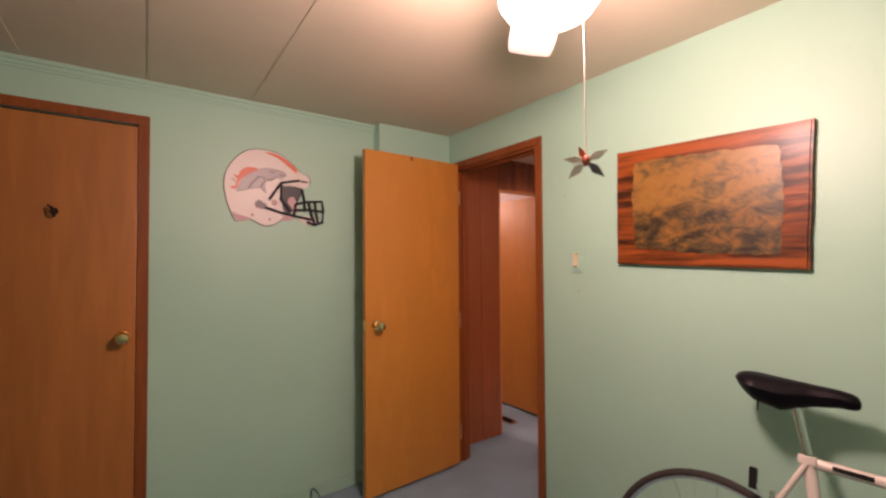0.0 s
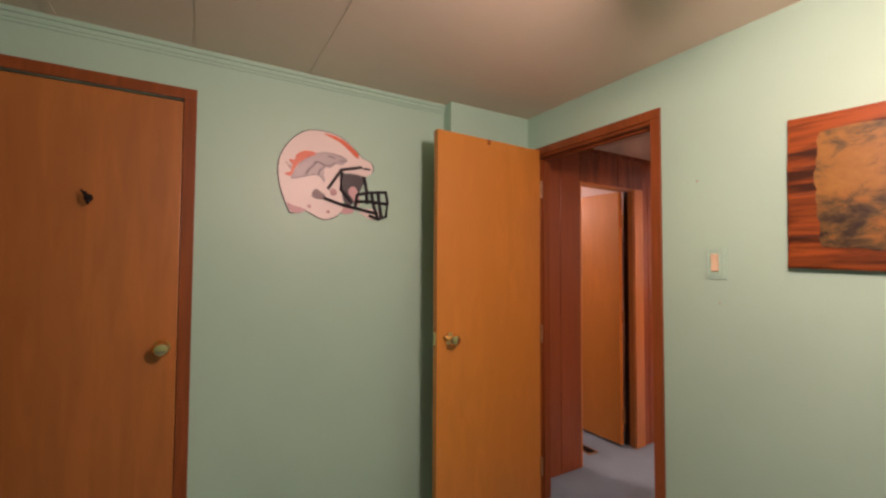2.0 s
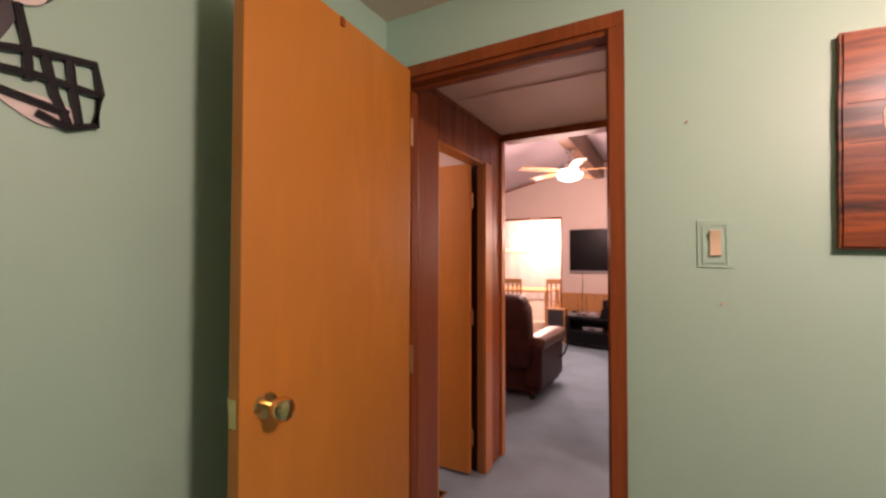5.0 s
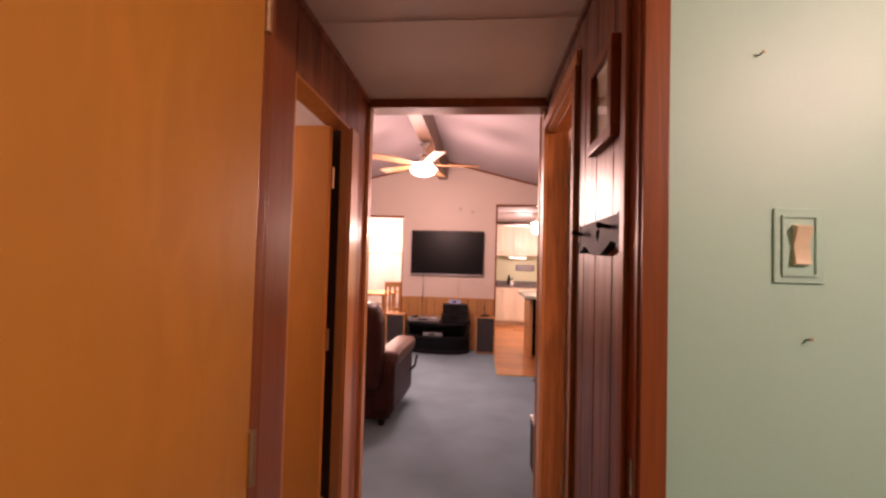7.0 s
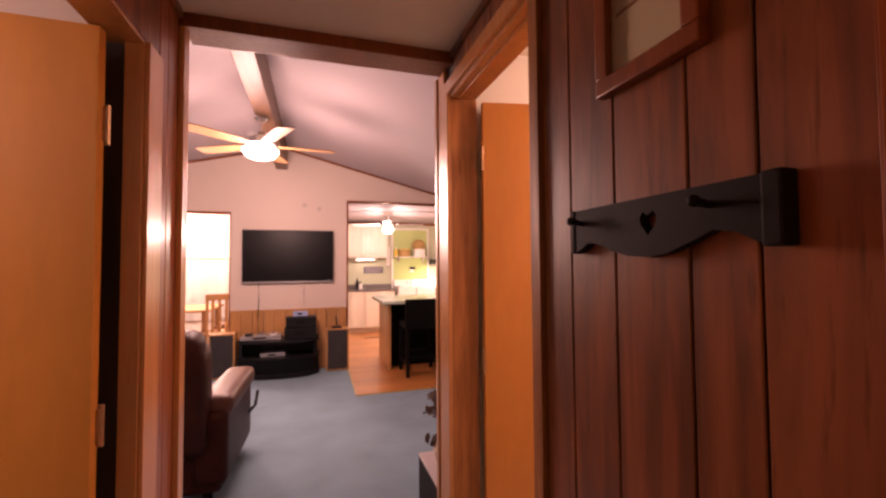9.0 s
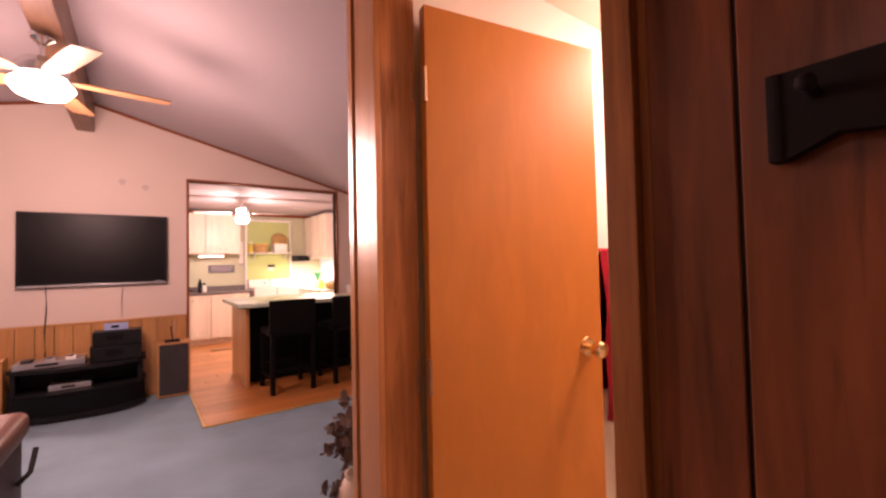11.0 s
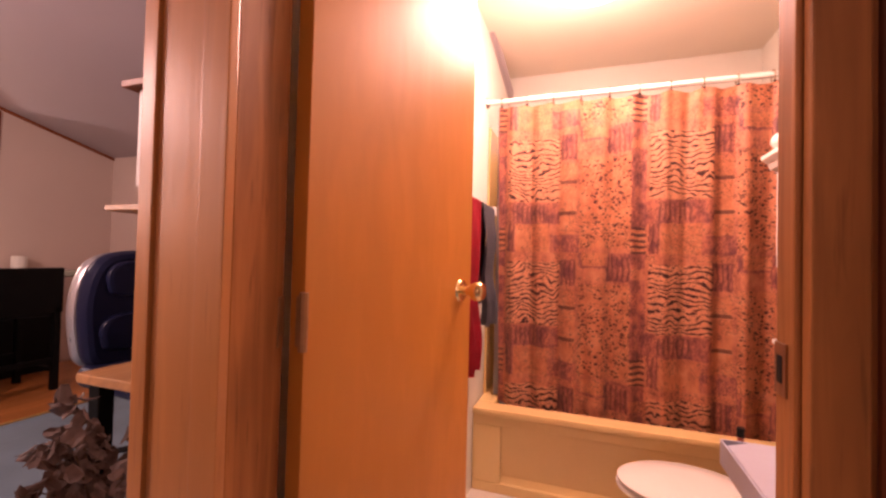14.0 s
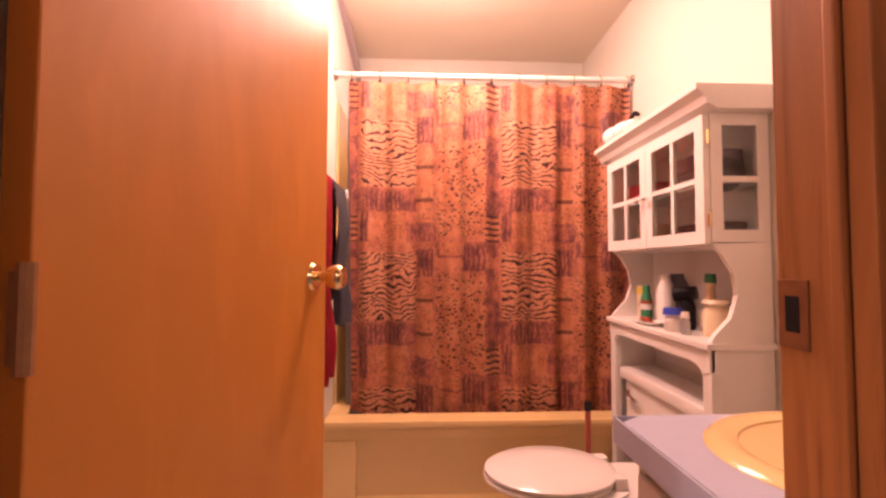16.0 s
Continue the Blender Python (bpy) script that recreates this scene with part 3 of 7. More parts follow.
planks(wall_left, HL - 0.006, HL, [(a, b, 0, 2.078) for a, b in ((2.99, 3.06), (3.06, 3.15))], PANEL_RED)

# left room
setting("wall_left_room_north", bx(-5.3, HL - 0.09, 3.10, 3.19, 0, CZ), WALL_CREAM, "plain cream wall of the room off the hall", "wall")
setting("wall_left_room_west", bx(-5.4, -5.3, YN, 3.19, 0, CZ), WALL_CREAM, "plain cream wall of the room off the hall", "wall")
setting("wall_left_room_south", bx(-5.3, XW - 0.09, YN, YN + 0.085, 0, CZ), WALL_CREAM, "plain cream wall of the room off the hall", "wall")
setting("ceiling_left_room", bx(-5.4, HL - 0.09, YN, 3.19, CZ, CZ + 0.05), CEIL_PINK, "pale ceiling of the room off the hall", "ceiling")

# bathroom
BS, BN, BE = YN + 0.085, 3.215, 0.76
setting("wall_bath_north", bx(HR + 0.095, BE + 0.1, BN, 3.335, 0, CZ), BATH_WALL, "pale bathroom wall behind the towels", "wall")
setting("wall_bath_east", bx(BE, BE + 0.1, BS, BN, 0, CZ), BATH_WALL, "pale bathroom wall behind the tub", "wall")
setting("wall_bath_south", bx(HR + 0.095, BE + 0.1, BS, BS + 0.008, 0, CZ), BATH_WALL, "pale green bathroom wall behind the cabinet", "wall")
setting("wall_bath_west", boxes((HR + 0.095, HR + 0.103, BS + 0.008, 2.49, 0, CZ), (HR + 0.095, HR + 0.103, 2.49, 3.215, 2.0, CZ)), BATH_WALL, "pale bathroom wall beside the door", "wall")
setting("ceiling_bath", boxes((HR, BE + 0.1, BS, 3.335, CZ, CZ + 0.05)), paint("cream_ceiling_board", (0.78, 0.70, 0.58), 0.6, 0.04, 2, 200, 0.05), "cream bathroom ceiling board", "ceiling")
setting("floor_bath", bx(HR + 0.10, BE, BS, BN, 0.0, 0.006), LINO, "pale vinyl bathroom floor", "floor")

# living room
setting("wall_living_south", boxes((-5.5, HL, 3.19, 3.20, 0, 2.78), (HR + 0.0, XE, 3.335, 3.345, 0, 2.78), (HL, HR, 3.19, 3.30, 2.10, 2.78)), WALL_CREAM, "plain cream living room wall round the hall end", "wall")
setting("wall_living_west", bx(-5.5, -5.4, 3.19, YT + 0.1, 0, 2.2), WALL_CREAM, "plain cream living room wall", "wall")
setting("wall_living_east", bx(XE, XE + 0.1, 3.33, 10.5, 0, 2.3), WALL_CREAM, "plain cream living room wall", "wall")
KL, KR, KT = -1.436, 0.140, 2.118      # opening to the kitchen
DL, DR, DT = -4.90, -2.835, 1.925      # opening to the dining room
for row in ((-5.5, DL, YT, YT + 0.09, 0, 2.8), (DR, KL, YT, YT + 0.09, 0, 2.8), (KR, XE, YT, YT + 0.09, 0, 2.8), (DL, DR, YT, YT + 0.09, DT, 2.8), (KL, KR, YT, YT + 0.09, KT, 2.8)):
    setting("wall_television", bx(*row), WALL_CREAM, "cream gable wall with two openings", "wall")


def vault(x, z):
    return RZ - abs(x - RX) * z


slope = 0.255
setting("ceiling_vault", join(slab([(RX, RZ), (XE + 0.1, vault(XE + 0.1, slope)), (XE + 0.1, vault(XE + 0.1, slope) + 0.06), (RX, RZ + 0.06)], 3.19, YT, "y"),
                             slab([(RX, RZ), (-5.5, vault(-5.5, 0.245)), (-5.5, vault(-5.5, 0.245) + 0.06), (RX, RZ + 0.06)], 3.19, YT, "y")), CEIL_PINK, "pinkish vaulted living room ceiling", "ceiling")
setting("trim_ridge_beam", bx(RX - 0.065, RX + 0.065, 3.20, YT, 2.50, RZ, 0.006), BEAM, "light wooden ridge beam", "trim")
gable = slab([(RX, RZ - 0.004), (XE, vault(XE, slope) - 0.004), (XE, vault(XE, slope) - 0.026), (RX, RZ - 0.026)], YT - 0.014, YT - 0.001, "y")
gable = slab([(RX, RZ - 0.004), (-5.4, vault(-5.4, 0.245) - 0.004), (-5.4, vault(-5.4, 0.245) - 0.026), (RX, RZ - 0.026)], YT - 0.014, YT - 0.001, "y", gable)
setting("trim_gable", gable, TRIM, "dark brown strip along the gable", "trim")
e = 0.022
setting("trim_kitchen_opening", boxes((KL - e, KL, YT - 0.012, YT + 0.1, 0, KT + e), (KR, KR + e, YT - 0.012, YT + 0.1, 0, KT + e), (KL, KR, YT - 0.012, YT + 0.1, KT, KT + e), bev=0.002), TRIM, "thin brown trim round the kitchen opening", "trim")
setting("trim_dining_opening", boxes((DR, DR + 0.012, YT - 0.006, YT + 0.1, 0, DT + e), (DL, DR, YT - 0.012, YT + 0.1, DT, DT + e), bev=0.002), TRIM, "thin brown trim round the dining opening", "trim")
wains = setting("trim_wainscot", bx(DR + 0.012, KL - e, YT - 0.004, YT - 0.0005, 0.0, 0.745), GROOVE, "golden oak wainscot below the television", "trim")
xs = [DR + 0.014 + i * (KL - e - DR - 0.016) / 11 for i in range(12)]
for a, b in zip(xs, xs[1:]):
    part("panel", bx(a + 0.002, b - 0.002, YT - 0.012, YT - 0.004, 0.0, 0.735, 0.0015, seg=1), OAK, wains)
part("cap", bx(DR + 0.012, KL - e, YT - 0.020, YT - 0.004, 0.735, 0.757, 0.004), OAK_X, wains)
setting("trim_floor_edge", boxes((KL - 0.022, KL, 5.94, YT, 0.0, 0.012), (KL, 1.0, 5.935, 5.96, 0.0, 0.012), bev=0.004), wood("yellow_edge_strip", (0.62, 0.36, 0.10), 0.7, 0.35), "yellow wooden edge strip of the plank floor", "trim")

# kitchen shell
KN = 10.30
setting("wall_kitchen_north", bx(-2.0, XE, KN, KN + 0.1, 0, 2.3), paint("sage_kitchen_wall", (0.50, 0.52, 0.36), 0.5, 0.04), "sage kitchen wall", "wall")
setting("wall_kitchen_west", bx(-2.1, -2.0, YT + 0.09, KN, 0, 2.3), WALL_CREAM, "plain cream kitchen wall", "wall")
setting("ceiling_kitchen", boxes((-2.1, XE, YT + 0.09, KN, 2.17, 2.22), (-2.0, XE, 8.4, 8.42, 2.163, 2.17)), CEIL_PINK, "pale kitchen ceiling board", "ceiling")
setting("trim_kitchen_crown", boxes((-2.0, XE, KN - 0.03, KN, 2.12, 2.17), (XE - 0.03, XE, YT + 0.1, KN - 0.03, 2.12, 2.17), bev=0.004), TRIM, "brown crown strip in the kitchen", "trim")
# dining shell
setting("wall_dining_north", bx(-5.5, -2.1, 9.10, 9.2, 0, 2.3), WALL_CREAM, "cream dining room wall", "wall")
setting("wall_dining_west", bx(-5.6, -5.5, YT, 9.2, 0, 2.3), WALL_CREAM, "cream dining room wall", "wall")
setting("ceiling_dining", bx(-5.6, -2.1, YT + 0.09, 9.2, 2.17, 2.22), CEIL_PINK, "pale dining room ceiling", "ceiling")
setting("floor_dining", bx(-5.5, -2.0, YT + 0.1, 9.1, -0.1, 0.006), LINO, "pale dining room floor", "floor")

# ================= bedroom =================


def knob(parent, x, y, z, nx, ny, metal=None):
    """A round door knob whose spindle leaves the leaf along (nx, ny)."""
    metal = metal or BRASS
    p = Vector((x, y, z))
    d = Vector((nx, ny, 0)).normalized()
    k = part("knob", cyl(p, p + d * 0.006, 0.031, 0.028, 20), metal, parent, "worn brass door knob")
    part("neck", cyl(p + d * 0.006, p + d * 0.035, 0.011, 0.013, 14), metal, k)
    one = lathe((0, 0, 0), [(0.012, 0.0), (0.022, 0.006), (0.0265, 0.018), (0.0265, 0.028), (0.021, 0.036), (0.008, 0.039), (0.001, 0.039)], 20)
    one.transform(Matrix.Translation(p + d * 0.030) @ d.to_track_quat("Z", "Y").to_matrix().to_4x4())
    part("handle", one, metal, k)
    return k


def leaf(name, label, hinge, angle, width, height, material, side=1, kz=0.925, kd=0.062, group=""):
    """A flush veneer leaf that turns on its hinge; angle: where its free edge points. side: the face that carries the pins."""
    d = thing(name, label, "door", (hinge[0], hinge[1], 0.018), angle, group, own=True)
    part("panel", bx(0.003, width, -0.017, 0.017, 0.0, height, 0.0025, seg=2), material, d)
    for s in (1, -1):
        knob(d, width - kd, 0.017 * s, kz, 0, s)
    part("latch", bx(width - 0.001, width + 0.003, -0.011, 0.011, kz - 0.03, kz + 0.03, 0.001), BRASS, d)
    for z in (0.20, 0.915, height - 0.22):
        h = part("hinge", bx(-0.004, 0.003, min(0.005 * side, 0.016 * side), max(0.005 * side, 0.016 * side), z - 0.040, z + 0.040, 0.001), HINGE, d)
        part("pin", cyl((-0.001, 0.020 * side, z - 0.047), (-0.001, 0.020 * side, z + 0.047), 0.0075, n=10), HINGE, h)
    return d


bed_leaf = leaf("door_bedroom", "orange brown flush bedroom door standing wide open", (-2.086, 1.790), -87.4, 0.676, 1.932, DOOR, 1, 0.945, 0.066)
part("catch", boxes((0.36, 0.375, 0.014, 0.0225, 1.905, 1.93), bev=0.002), TRIM, bed_leaf, "small brown catch at the top edge")
closet = leaf("door_closet", "brown flush closet door, shut", (XW - 0.006, -0.525), 90, 0.617, 1.925, CLOSET, 1, 0.975, 0.048)
hk = part("hook", cyl((0.34, -0.017, 1.523), (0.34, -0.021, 1.523), 0.014, n=12), BLACK_MATT, closet, "bent black coat hook")
part("prong", tube([(0.34, -0.020, 1.520), (0.335, -0.040, 1.530), (0.325, -0.055, 1.545)], 0.004, 6), BLACK_MATT, hk)
part("prong", tube([(0.34, -0.020, 1.515), (0.343, -0.045, 1.500), (0.340, -0.056, 1.515), (0.338, -0.058, 1.54)], 0.0045, 6), BLACK_MATT, hk)


def casing(name, label, boards, material=None):
    c = thing(name, label, "door frame", kind="structure")
    for nm, row in boards:
        part(nm, bx(*row, bev=0.002), material or TRIM, c)
    return c


casing("trim_closet_door", "red brown casing round the closet door", [
    ("jamb", (XW - 0.09, XW + 0.013, 0.094, 0.138, 0, 1.955)), ("jamb", (XW - 0.09, XW + 0.013, -0.572, -0.531, 0, 1.955)),
    ("head", (XW - 0.09, XW + 0.013, -0.572, 0.138, 1.956, 1.998))])
bc = casing("trim_bedroom_door", "red brown casing round the bedroom doorway", [
    ("casing", (-1.415, -1.374, YN - 0.013, YN, 0, 1.928)), ("casing", (-2.158, -2.118, YN - 0.013, YN, 0, 1.928)), ("head", (-2.158, -1.374, YN - 0.013, YN, 1.929, 1.970)),
    ("jamb", (-1.418, -1.404, YN, YN + 0.089, 0, 1.914)), ("jamb", (-2.126, -2.112, YN, YN + 0.089, 0, 1.914)), ("head_jamb", (-2.126, -1.404, YN, YN + 0.089, 1.915, 1.934)),
    ("stop", (-1.428, -1.419, YN + 0.040, YN + 0.065, 0, 1.905)), ("stop", (-2.111, -2.102, YN + 0.040, YN + 0.065, 0, 1.905)), ("stop", (-2.102, -1.428, YN + 0.040, YN + 0.065, 1.906, 1.914)),
    ("casing", (-1.404, HR - 0.002, YN + 0.0862, YN + 0.098, 0, 1.97)), ("casing", (HL + 0.002, -2.112, YN + 0.0862, YN + 0.098, 0, 1.97)), ("head", (HL + 0.002, HR - 0.002, YN + 0.0862, YN + 0.098, 1.971, 2.05))])
for bz in (0.9,):
    part("strike_plate", bx(-1.4195, -1.4175, YN + 0.012, YN + 0.036, bz, bz + 0.06), BRASS, bc, "brass strike plate")

# baseboards
setting("baseboard_bedroom", boxes((XW, XW + 0.010, 0.14, 1.28, 0, 0.075), (-1.37, 1.3, YN - 0.010, YN, 0, 0.075), bev=0.002), MINT, "low green painted baseboard", "baseboard")

# helmet cut-out on the west wall
helmet = thing("helmet_cutout", "white football helmet wall cut-out with orange mane and black cage", "wall decoration", (XW, 0.70, 1.52))
shell_line = curvy([(0.576, 1.912), (0.640, 1.918), (0.712, 1.905), (0.770, 1.868), (0.825, 1.818), (0.868, 1.800), (0.876, 1.760), (0.831, 1.735), (0.738, 1.738), (0.715, 1.715),
                    (0.735, 1.585), (0.703, 1.534), (0.643, 1.515), (0.587, 1.539), (0.555, 1.552), (0.505, 1.536), (0.486, 1.562), (0.458, 1.640), (0.446, 1.720), (0.456, 1.785), (0.487, 1.842), (0.530, 1.888)])
cy, cz = 0.64, 1.72
part("outline", slab([(cy + (u - cy) * 1.022, cz + (w - cz) * 1.022) for u, w in shell_line], XW, XW + 0.003), DARK_PRINT, helmet)
part("shell", slab(shell_line, XW + 0.003, XW + 0.006), SHELL, helmet, "white helmet shell")
part("mane", slab(curvy([(0.473, 1.761), (0.497, 1.733), (0.504, 1.749), (0.488, 1.770), (0.512, 1.770), (0.519, 1.791), (0.542, 1.812), (0.576, 1.819), (0.608, 1.809), (0.567, 1.787),
                         (0.529, 1.754), (0.510, 1.723), (0.498, 1.697), (0.470, 1.706), (0.493, 1.714), (0.500, 1.729)], 3), XW + 0.006, XW + 0.008), ORANGE, helmet, "orange flame shape")
head_line = curvy([(0.608, 1.809), (0.656, 1.820), (0.703, 1.815), (0.728, 1.809), (0.747, 1.794), (0.722, 1.771), (0.697, 1.774), (0.671, 1.755), (0.646, 1.750), (0.641, 1.726),
                   (0.646, 1.690), (0.619, 1.715), (0.593, 1.714), (0.553, 1.702), (0.505, 1.690), (0.515, 1.721), (0.538, 1.757), (0.562, 1.780)], 3)
part("emblem_edge", slab([(0.62 + (u - 0.62) * 1.025, 1.76 + (w - 1.76) * 1.05) for u, w in head_line], XW + 0.006, XW + 0.0072), DARK_PRINT, helmet)
part("emblem", slab(head_line, XW + 0.0072, XW + 0.0085), GREY_PRINT, helmet, "grey swept shape")
part("emblem_shade", slab([(0.553, 1.705), (0.568, 1.735), (0.603, 1.770), (0.613, 1.770), (0.583, 1.737), (0.566, 1.709)], XW + 0.0085, XW + 0.0092), paint("slate_print", (0.16, 0.13, 0.14), 0.4, 0.06), helmet)
for line in ([(0.595, 1.770), (0.621, 1.774), (0.640, 1.763), (0.666, 1.761), (0.697, 1.778)], [(0.710, 1.790), (0.728, 1.791), (0.737, 1.791)], [(0.618, 1.716), (0.625, 1.738), (0.640, 1.750)], [(0.660, 1.806), (0.690, 1.800)]):
    part("emblem_line", tube([(XW + 0.0088, a, b) for a, b in line], 0.0022, 5), DARK_PRINT, helmet)
PINK_PRINT = paint("pink_print", (0.52, 0.30, 0.31), 0.4, 0.06)
part("neck_pad", slab(curvy([(0.484, 1.580), (0.507, 1.569), (0.563, 1.554), (0.555, 1.544), (0.528, 1.534), (0.505, 1.538), (0.490, 1.556)], 3), XW + 0.006, XW + 0.0072), PINK_PRINT, helmet, "pink neck pad")
part("cheek_pad", slab(curvy([(0.727, 1.575), (0.781, 1.571), (0.778, 1.550), (0.730, 1.546)], 3), XW + 0.003, XW + 0.0056), PINK_PRINT, helmet)
for a, b, r in ((0.579, 1.570, 0.008), (0.664, 1.550, 0.008), (0.688, 1.642, 0.016)):
    part("rivet", ball((XW + 0.006, a, b), r, (0.2, 1, 1), None, 12), PINK_PRINT, helmet)
part("stripe", slab(curvy([(0.640, 1.906), (0.712, 1.880), (0.762, 1.843), (0.803, 1.812), (0.800, 1.838), (0.740, 1.885), (0.685, 1.905)], 3), XW + 0.006, XW + 0.008), ORANGE, helmet, "orange crown stripe")
part("face_opening", slab(curvy([(0.722, 1.727), (0.797, 1.735), (0.836, 1.722), (0.812, 1.653), (0.775, 1.590), (0.739, 1.600), (0.722, 1.665)], 3), XW + 0.006, XW + 0.008), DARK_PRINT, helmet, "dark face opening")
part("brow_pad", slab(curvy([(0.745, 1.742), (0.792, 1.760), (0.827, 1.806), (0.855, 1.804), (0.874, 1.769), (0.864, 1.742), (0.834, 1.730), (0.793, 1.738)], 3), XW + 0.008, XW + 0.0092), SHELL, helmet)
part("brow_slot", tube([(XW + 0.0095, 0.828, 1.768), (XW + 0.0095, 0.863, 1.766)], 0.005, 6), DARK_PRINT, helmet)
part("jaw_pad", slab(curvy([(0.761, 1.667), (0.787, 1.676), (0.808, 1.640), (0.811, 1.595), (0.791, 1.588), (0.777, 1.618), (0.758, 1.644)], 3), XW + 0.008, XW + 0.0095), PINK_PRINT, helmet)
part("chin_cup", slab(curvy([(0.802, 1.572), (0.860, 1.578), (0.912, 1.566), (0.915, 1.534), (0.873, 1.525), (0.830, 1.545)], 3), XW + 0.003, XW + 0.0055), SHELL, helmet)
part("ear_boss", slab(curvy([(0.594, 1.639), (0.610, 1.650), (0.630, 1.638), (0.648, 1.626), (0.642, 1.608), (0.615, 1.605), (0.591, 1.616)], 3), XW + 0.006, XW + 0.0085), paint("plum_print", (0.11, 0.055, 0.06), 0.4, 0.06), helmet, "dark plum ear boss")
for line in ([(0.660, 1.655), (0.722, 1.750), (0.820, 1.772)], [(0.640, 1.612), (0.720, 1.588), (0.790, 1.575), (0.905, 1.555)], [(0.798, 1.640), (0.860, 1.655), (0.945, 1.665), (0.955, 1.610), (0.948, 1.545), (0.905, 1.528), (0.860, 1.545)],
             [(0.786, 1.606), (0.860, 1.612), (0.952, 1.606)], [(0.832, 1.728), (0.845, 1.665), (0.850, 1.600)], [(0.905, 1.658), (0.912, 1.600), (0.922, 1.540)], [(0.725, 1.740), (0.720, 1.660), (0.770, 1.600)], [(0.798, 1.640), (0.790, 1.575)], [(0.870, 1.655), (0.885, 1.585), (0.905, 1.535)]):
    part("cage_bar", tube([(XW + 0.010, a, b) for a, b in line], 0.0075, 6), DARK_PRINT, helmet)

# plank picture on the north wall
board = thing("plank_picture", "burnt red wooden plank plaque with an ochre landscape print", "picture", (-0.62, YN, 1.30))
worn = random.Random(11)
rim = []
for (xa, za), (xb, zb) in (((-0.943, 1.306), (-0.936, 1.782)), ((-0.936, 1.782), (-0.283, 1.752)), ((-0.283, 1.752), (-0.304, 1.290)), ((-0.304, 1.290), (-0.943, 1.306))):
    for i in range(9):
        k = i / 9
        rim.append((xa + (xb - xa) * k + worn.uniform(-0.0011, 0.0011), za + (zb - za) * k + worn.uniform(-0.0011, 0.0011)))
mid = (-0.615, 1.53)
part("board", slab(rim, YN - 0.022, YN - 0.001, "y"), PLAQUE, board, flat=True)
part("board_face", slab([(mid[0] + (x - mid[0]) * 0.982, mid[1] + (z - mid[1]) * 0.976) for x, z in rim], YN - 0.027, YN - 0.022, "y"), PLAQUE, board, flat=True)
for z in (1.405, 1.535, 1.622):
    part("groove", tube([(-0.927 + 0.62 * i / 12, YN - 0.0262, z - 0.010 * i / 12 + worn.uniform(-0.0015, 0.0015)) for i in range(13)], 0.0014, 5), GROOVE, board)
torn = random.Random(7)
rim = []
for i in range(72):
    a = 2 * math.pi * i / 72
    c, s = math.cos(a), math.sin(a)
    k = 1 / max(abs(c), abs(s)) ** 0.88
    w = 1 - 0.045 * torn.random()
    rim.append((-0.614 + 0.258 * c * k * w, 1.530 + 0.188 * s * k * w - 0.018 * c * k))
part("print", slab(rim, YN - 0.0285, YN - 0.0272, "y"), PRINT, board, "dim ochre landscape print under varnish")

# light switch
sw = thing("light_switch", "green painted switch plate with a cream rocker", "light switch", (-1.17, YN, 1.25))
part("plate", bx(-1.208, -1.132, YN - 0.004, YN, 1.262, 1.382, 0.0015), MINT, sw)
part("rim", boxes((-1.197, -1.143, YN - 0.007, YN - 0.004, 1.273, 1.277), (-1.197, -1.143, YN - 0.007, YN - 0.004, 1.367, 1.371), (-1.197, -1.193, YN - 0.007, YN - 0.004, 1.277, 1.367), (-1.147, -1.143, YN - 0.007, YN - 0.004, 1.277, 1.367)), MINT, sw)
part("rocker", slab([(YN - 0.004, 1.290), (YN - 0.013, 1.293), (YN - 0.008, 1.322), (YN - 0.017, 1.352), (YN - 0.004, 1.356)], -1.181, -1.158, "x"), PLASTIC_CREAM, sw, "cream plastic rocker")
for x, z in ((-1.158, 1.172), (-1.231, 1.634)):
    n = thing("wall_nail", "small grey nail in the green wall", "nail", (x, YN, z))
    part("shank", cyl((x, YN, z), (x + 0.003, YN - 0.008, z + 0.002), 0.0013, n=8), BLACK_MATT, n)
    part("head", cyl((x + 0.003, YN - 0.008, z + 0.002), (x + 0.0033, YN - 0.0092, z + 0.0023), 0.0030, n=10), HINGE, n)

# ceiling fan with lamp and pull chain
FX, FY = -0.52, 0.86
fan = thing("ceiling_fan", "white ceiling fan with a lit glass globe", "ceiling fan", (FX, FY, CZ))
part("canopy", lathe((FX, FY, 0), [(0.065, CZ), (0.065, CZ - 0.02), (0.03, CZ - 0.06)], 20), WHITE, fan)
part("motor", lathe((FX, FY, 0), [(0.03, CZ - 0.05), (0.085, CZ - 0.065), (0.095, CZ - 0.10), (0.09, CZ - 0.15), (0.06, CZ - 0.17)], 24), WHITE_GLOSS, fan)
part("lamp_collar", cyl((FX, FY, CZ - 0.17), (FX, FY, CZ - 0.195), 0.055, n=20), WHITE, fan)
globe = part("globe", lathe((FX, FY, 0), [(0.055, CZ - 0.195), (0.095, CZ - 0.20), (0.116, CZ - 0.225), (0.114, CZ - 0.255), (0.095, CZ - 0.283), (0.055, CZ - 0.304), (0.004, CZ - 0.311)], 28), BULB, fan, "glowing frosted glass globe")
globe.visible_shadow = False


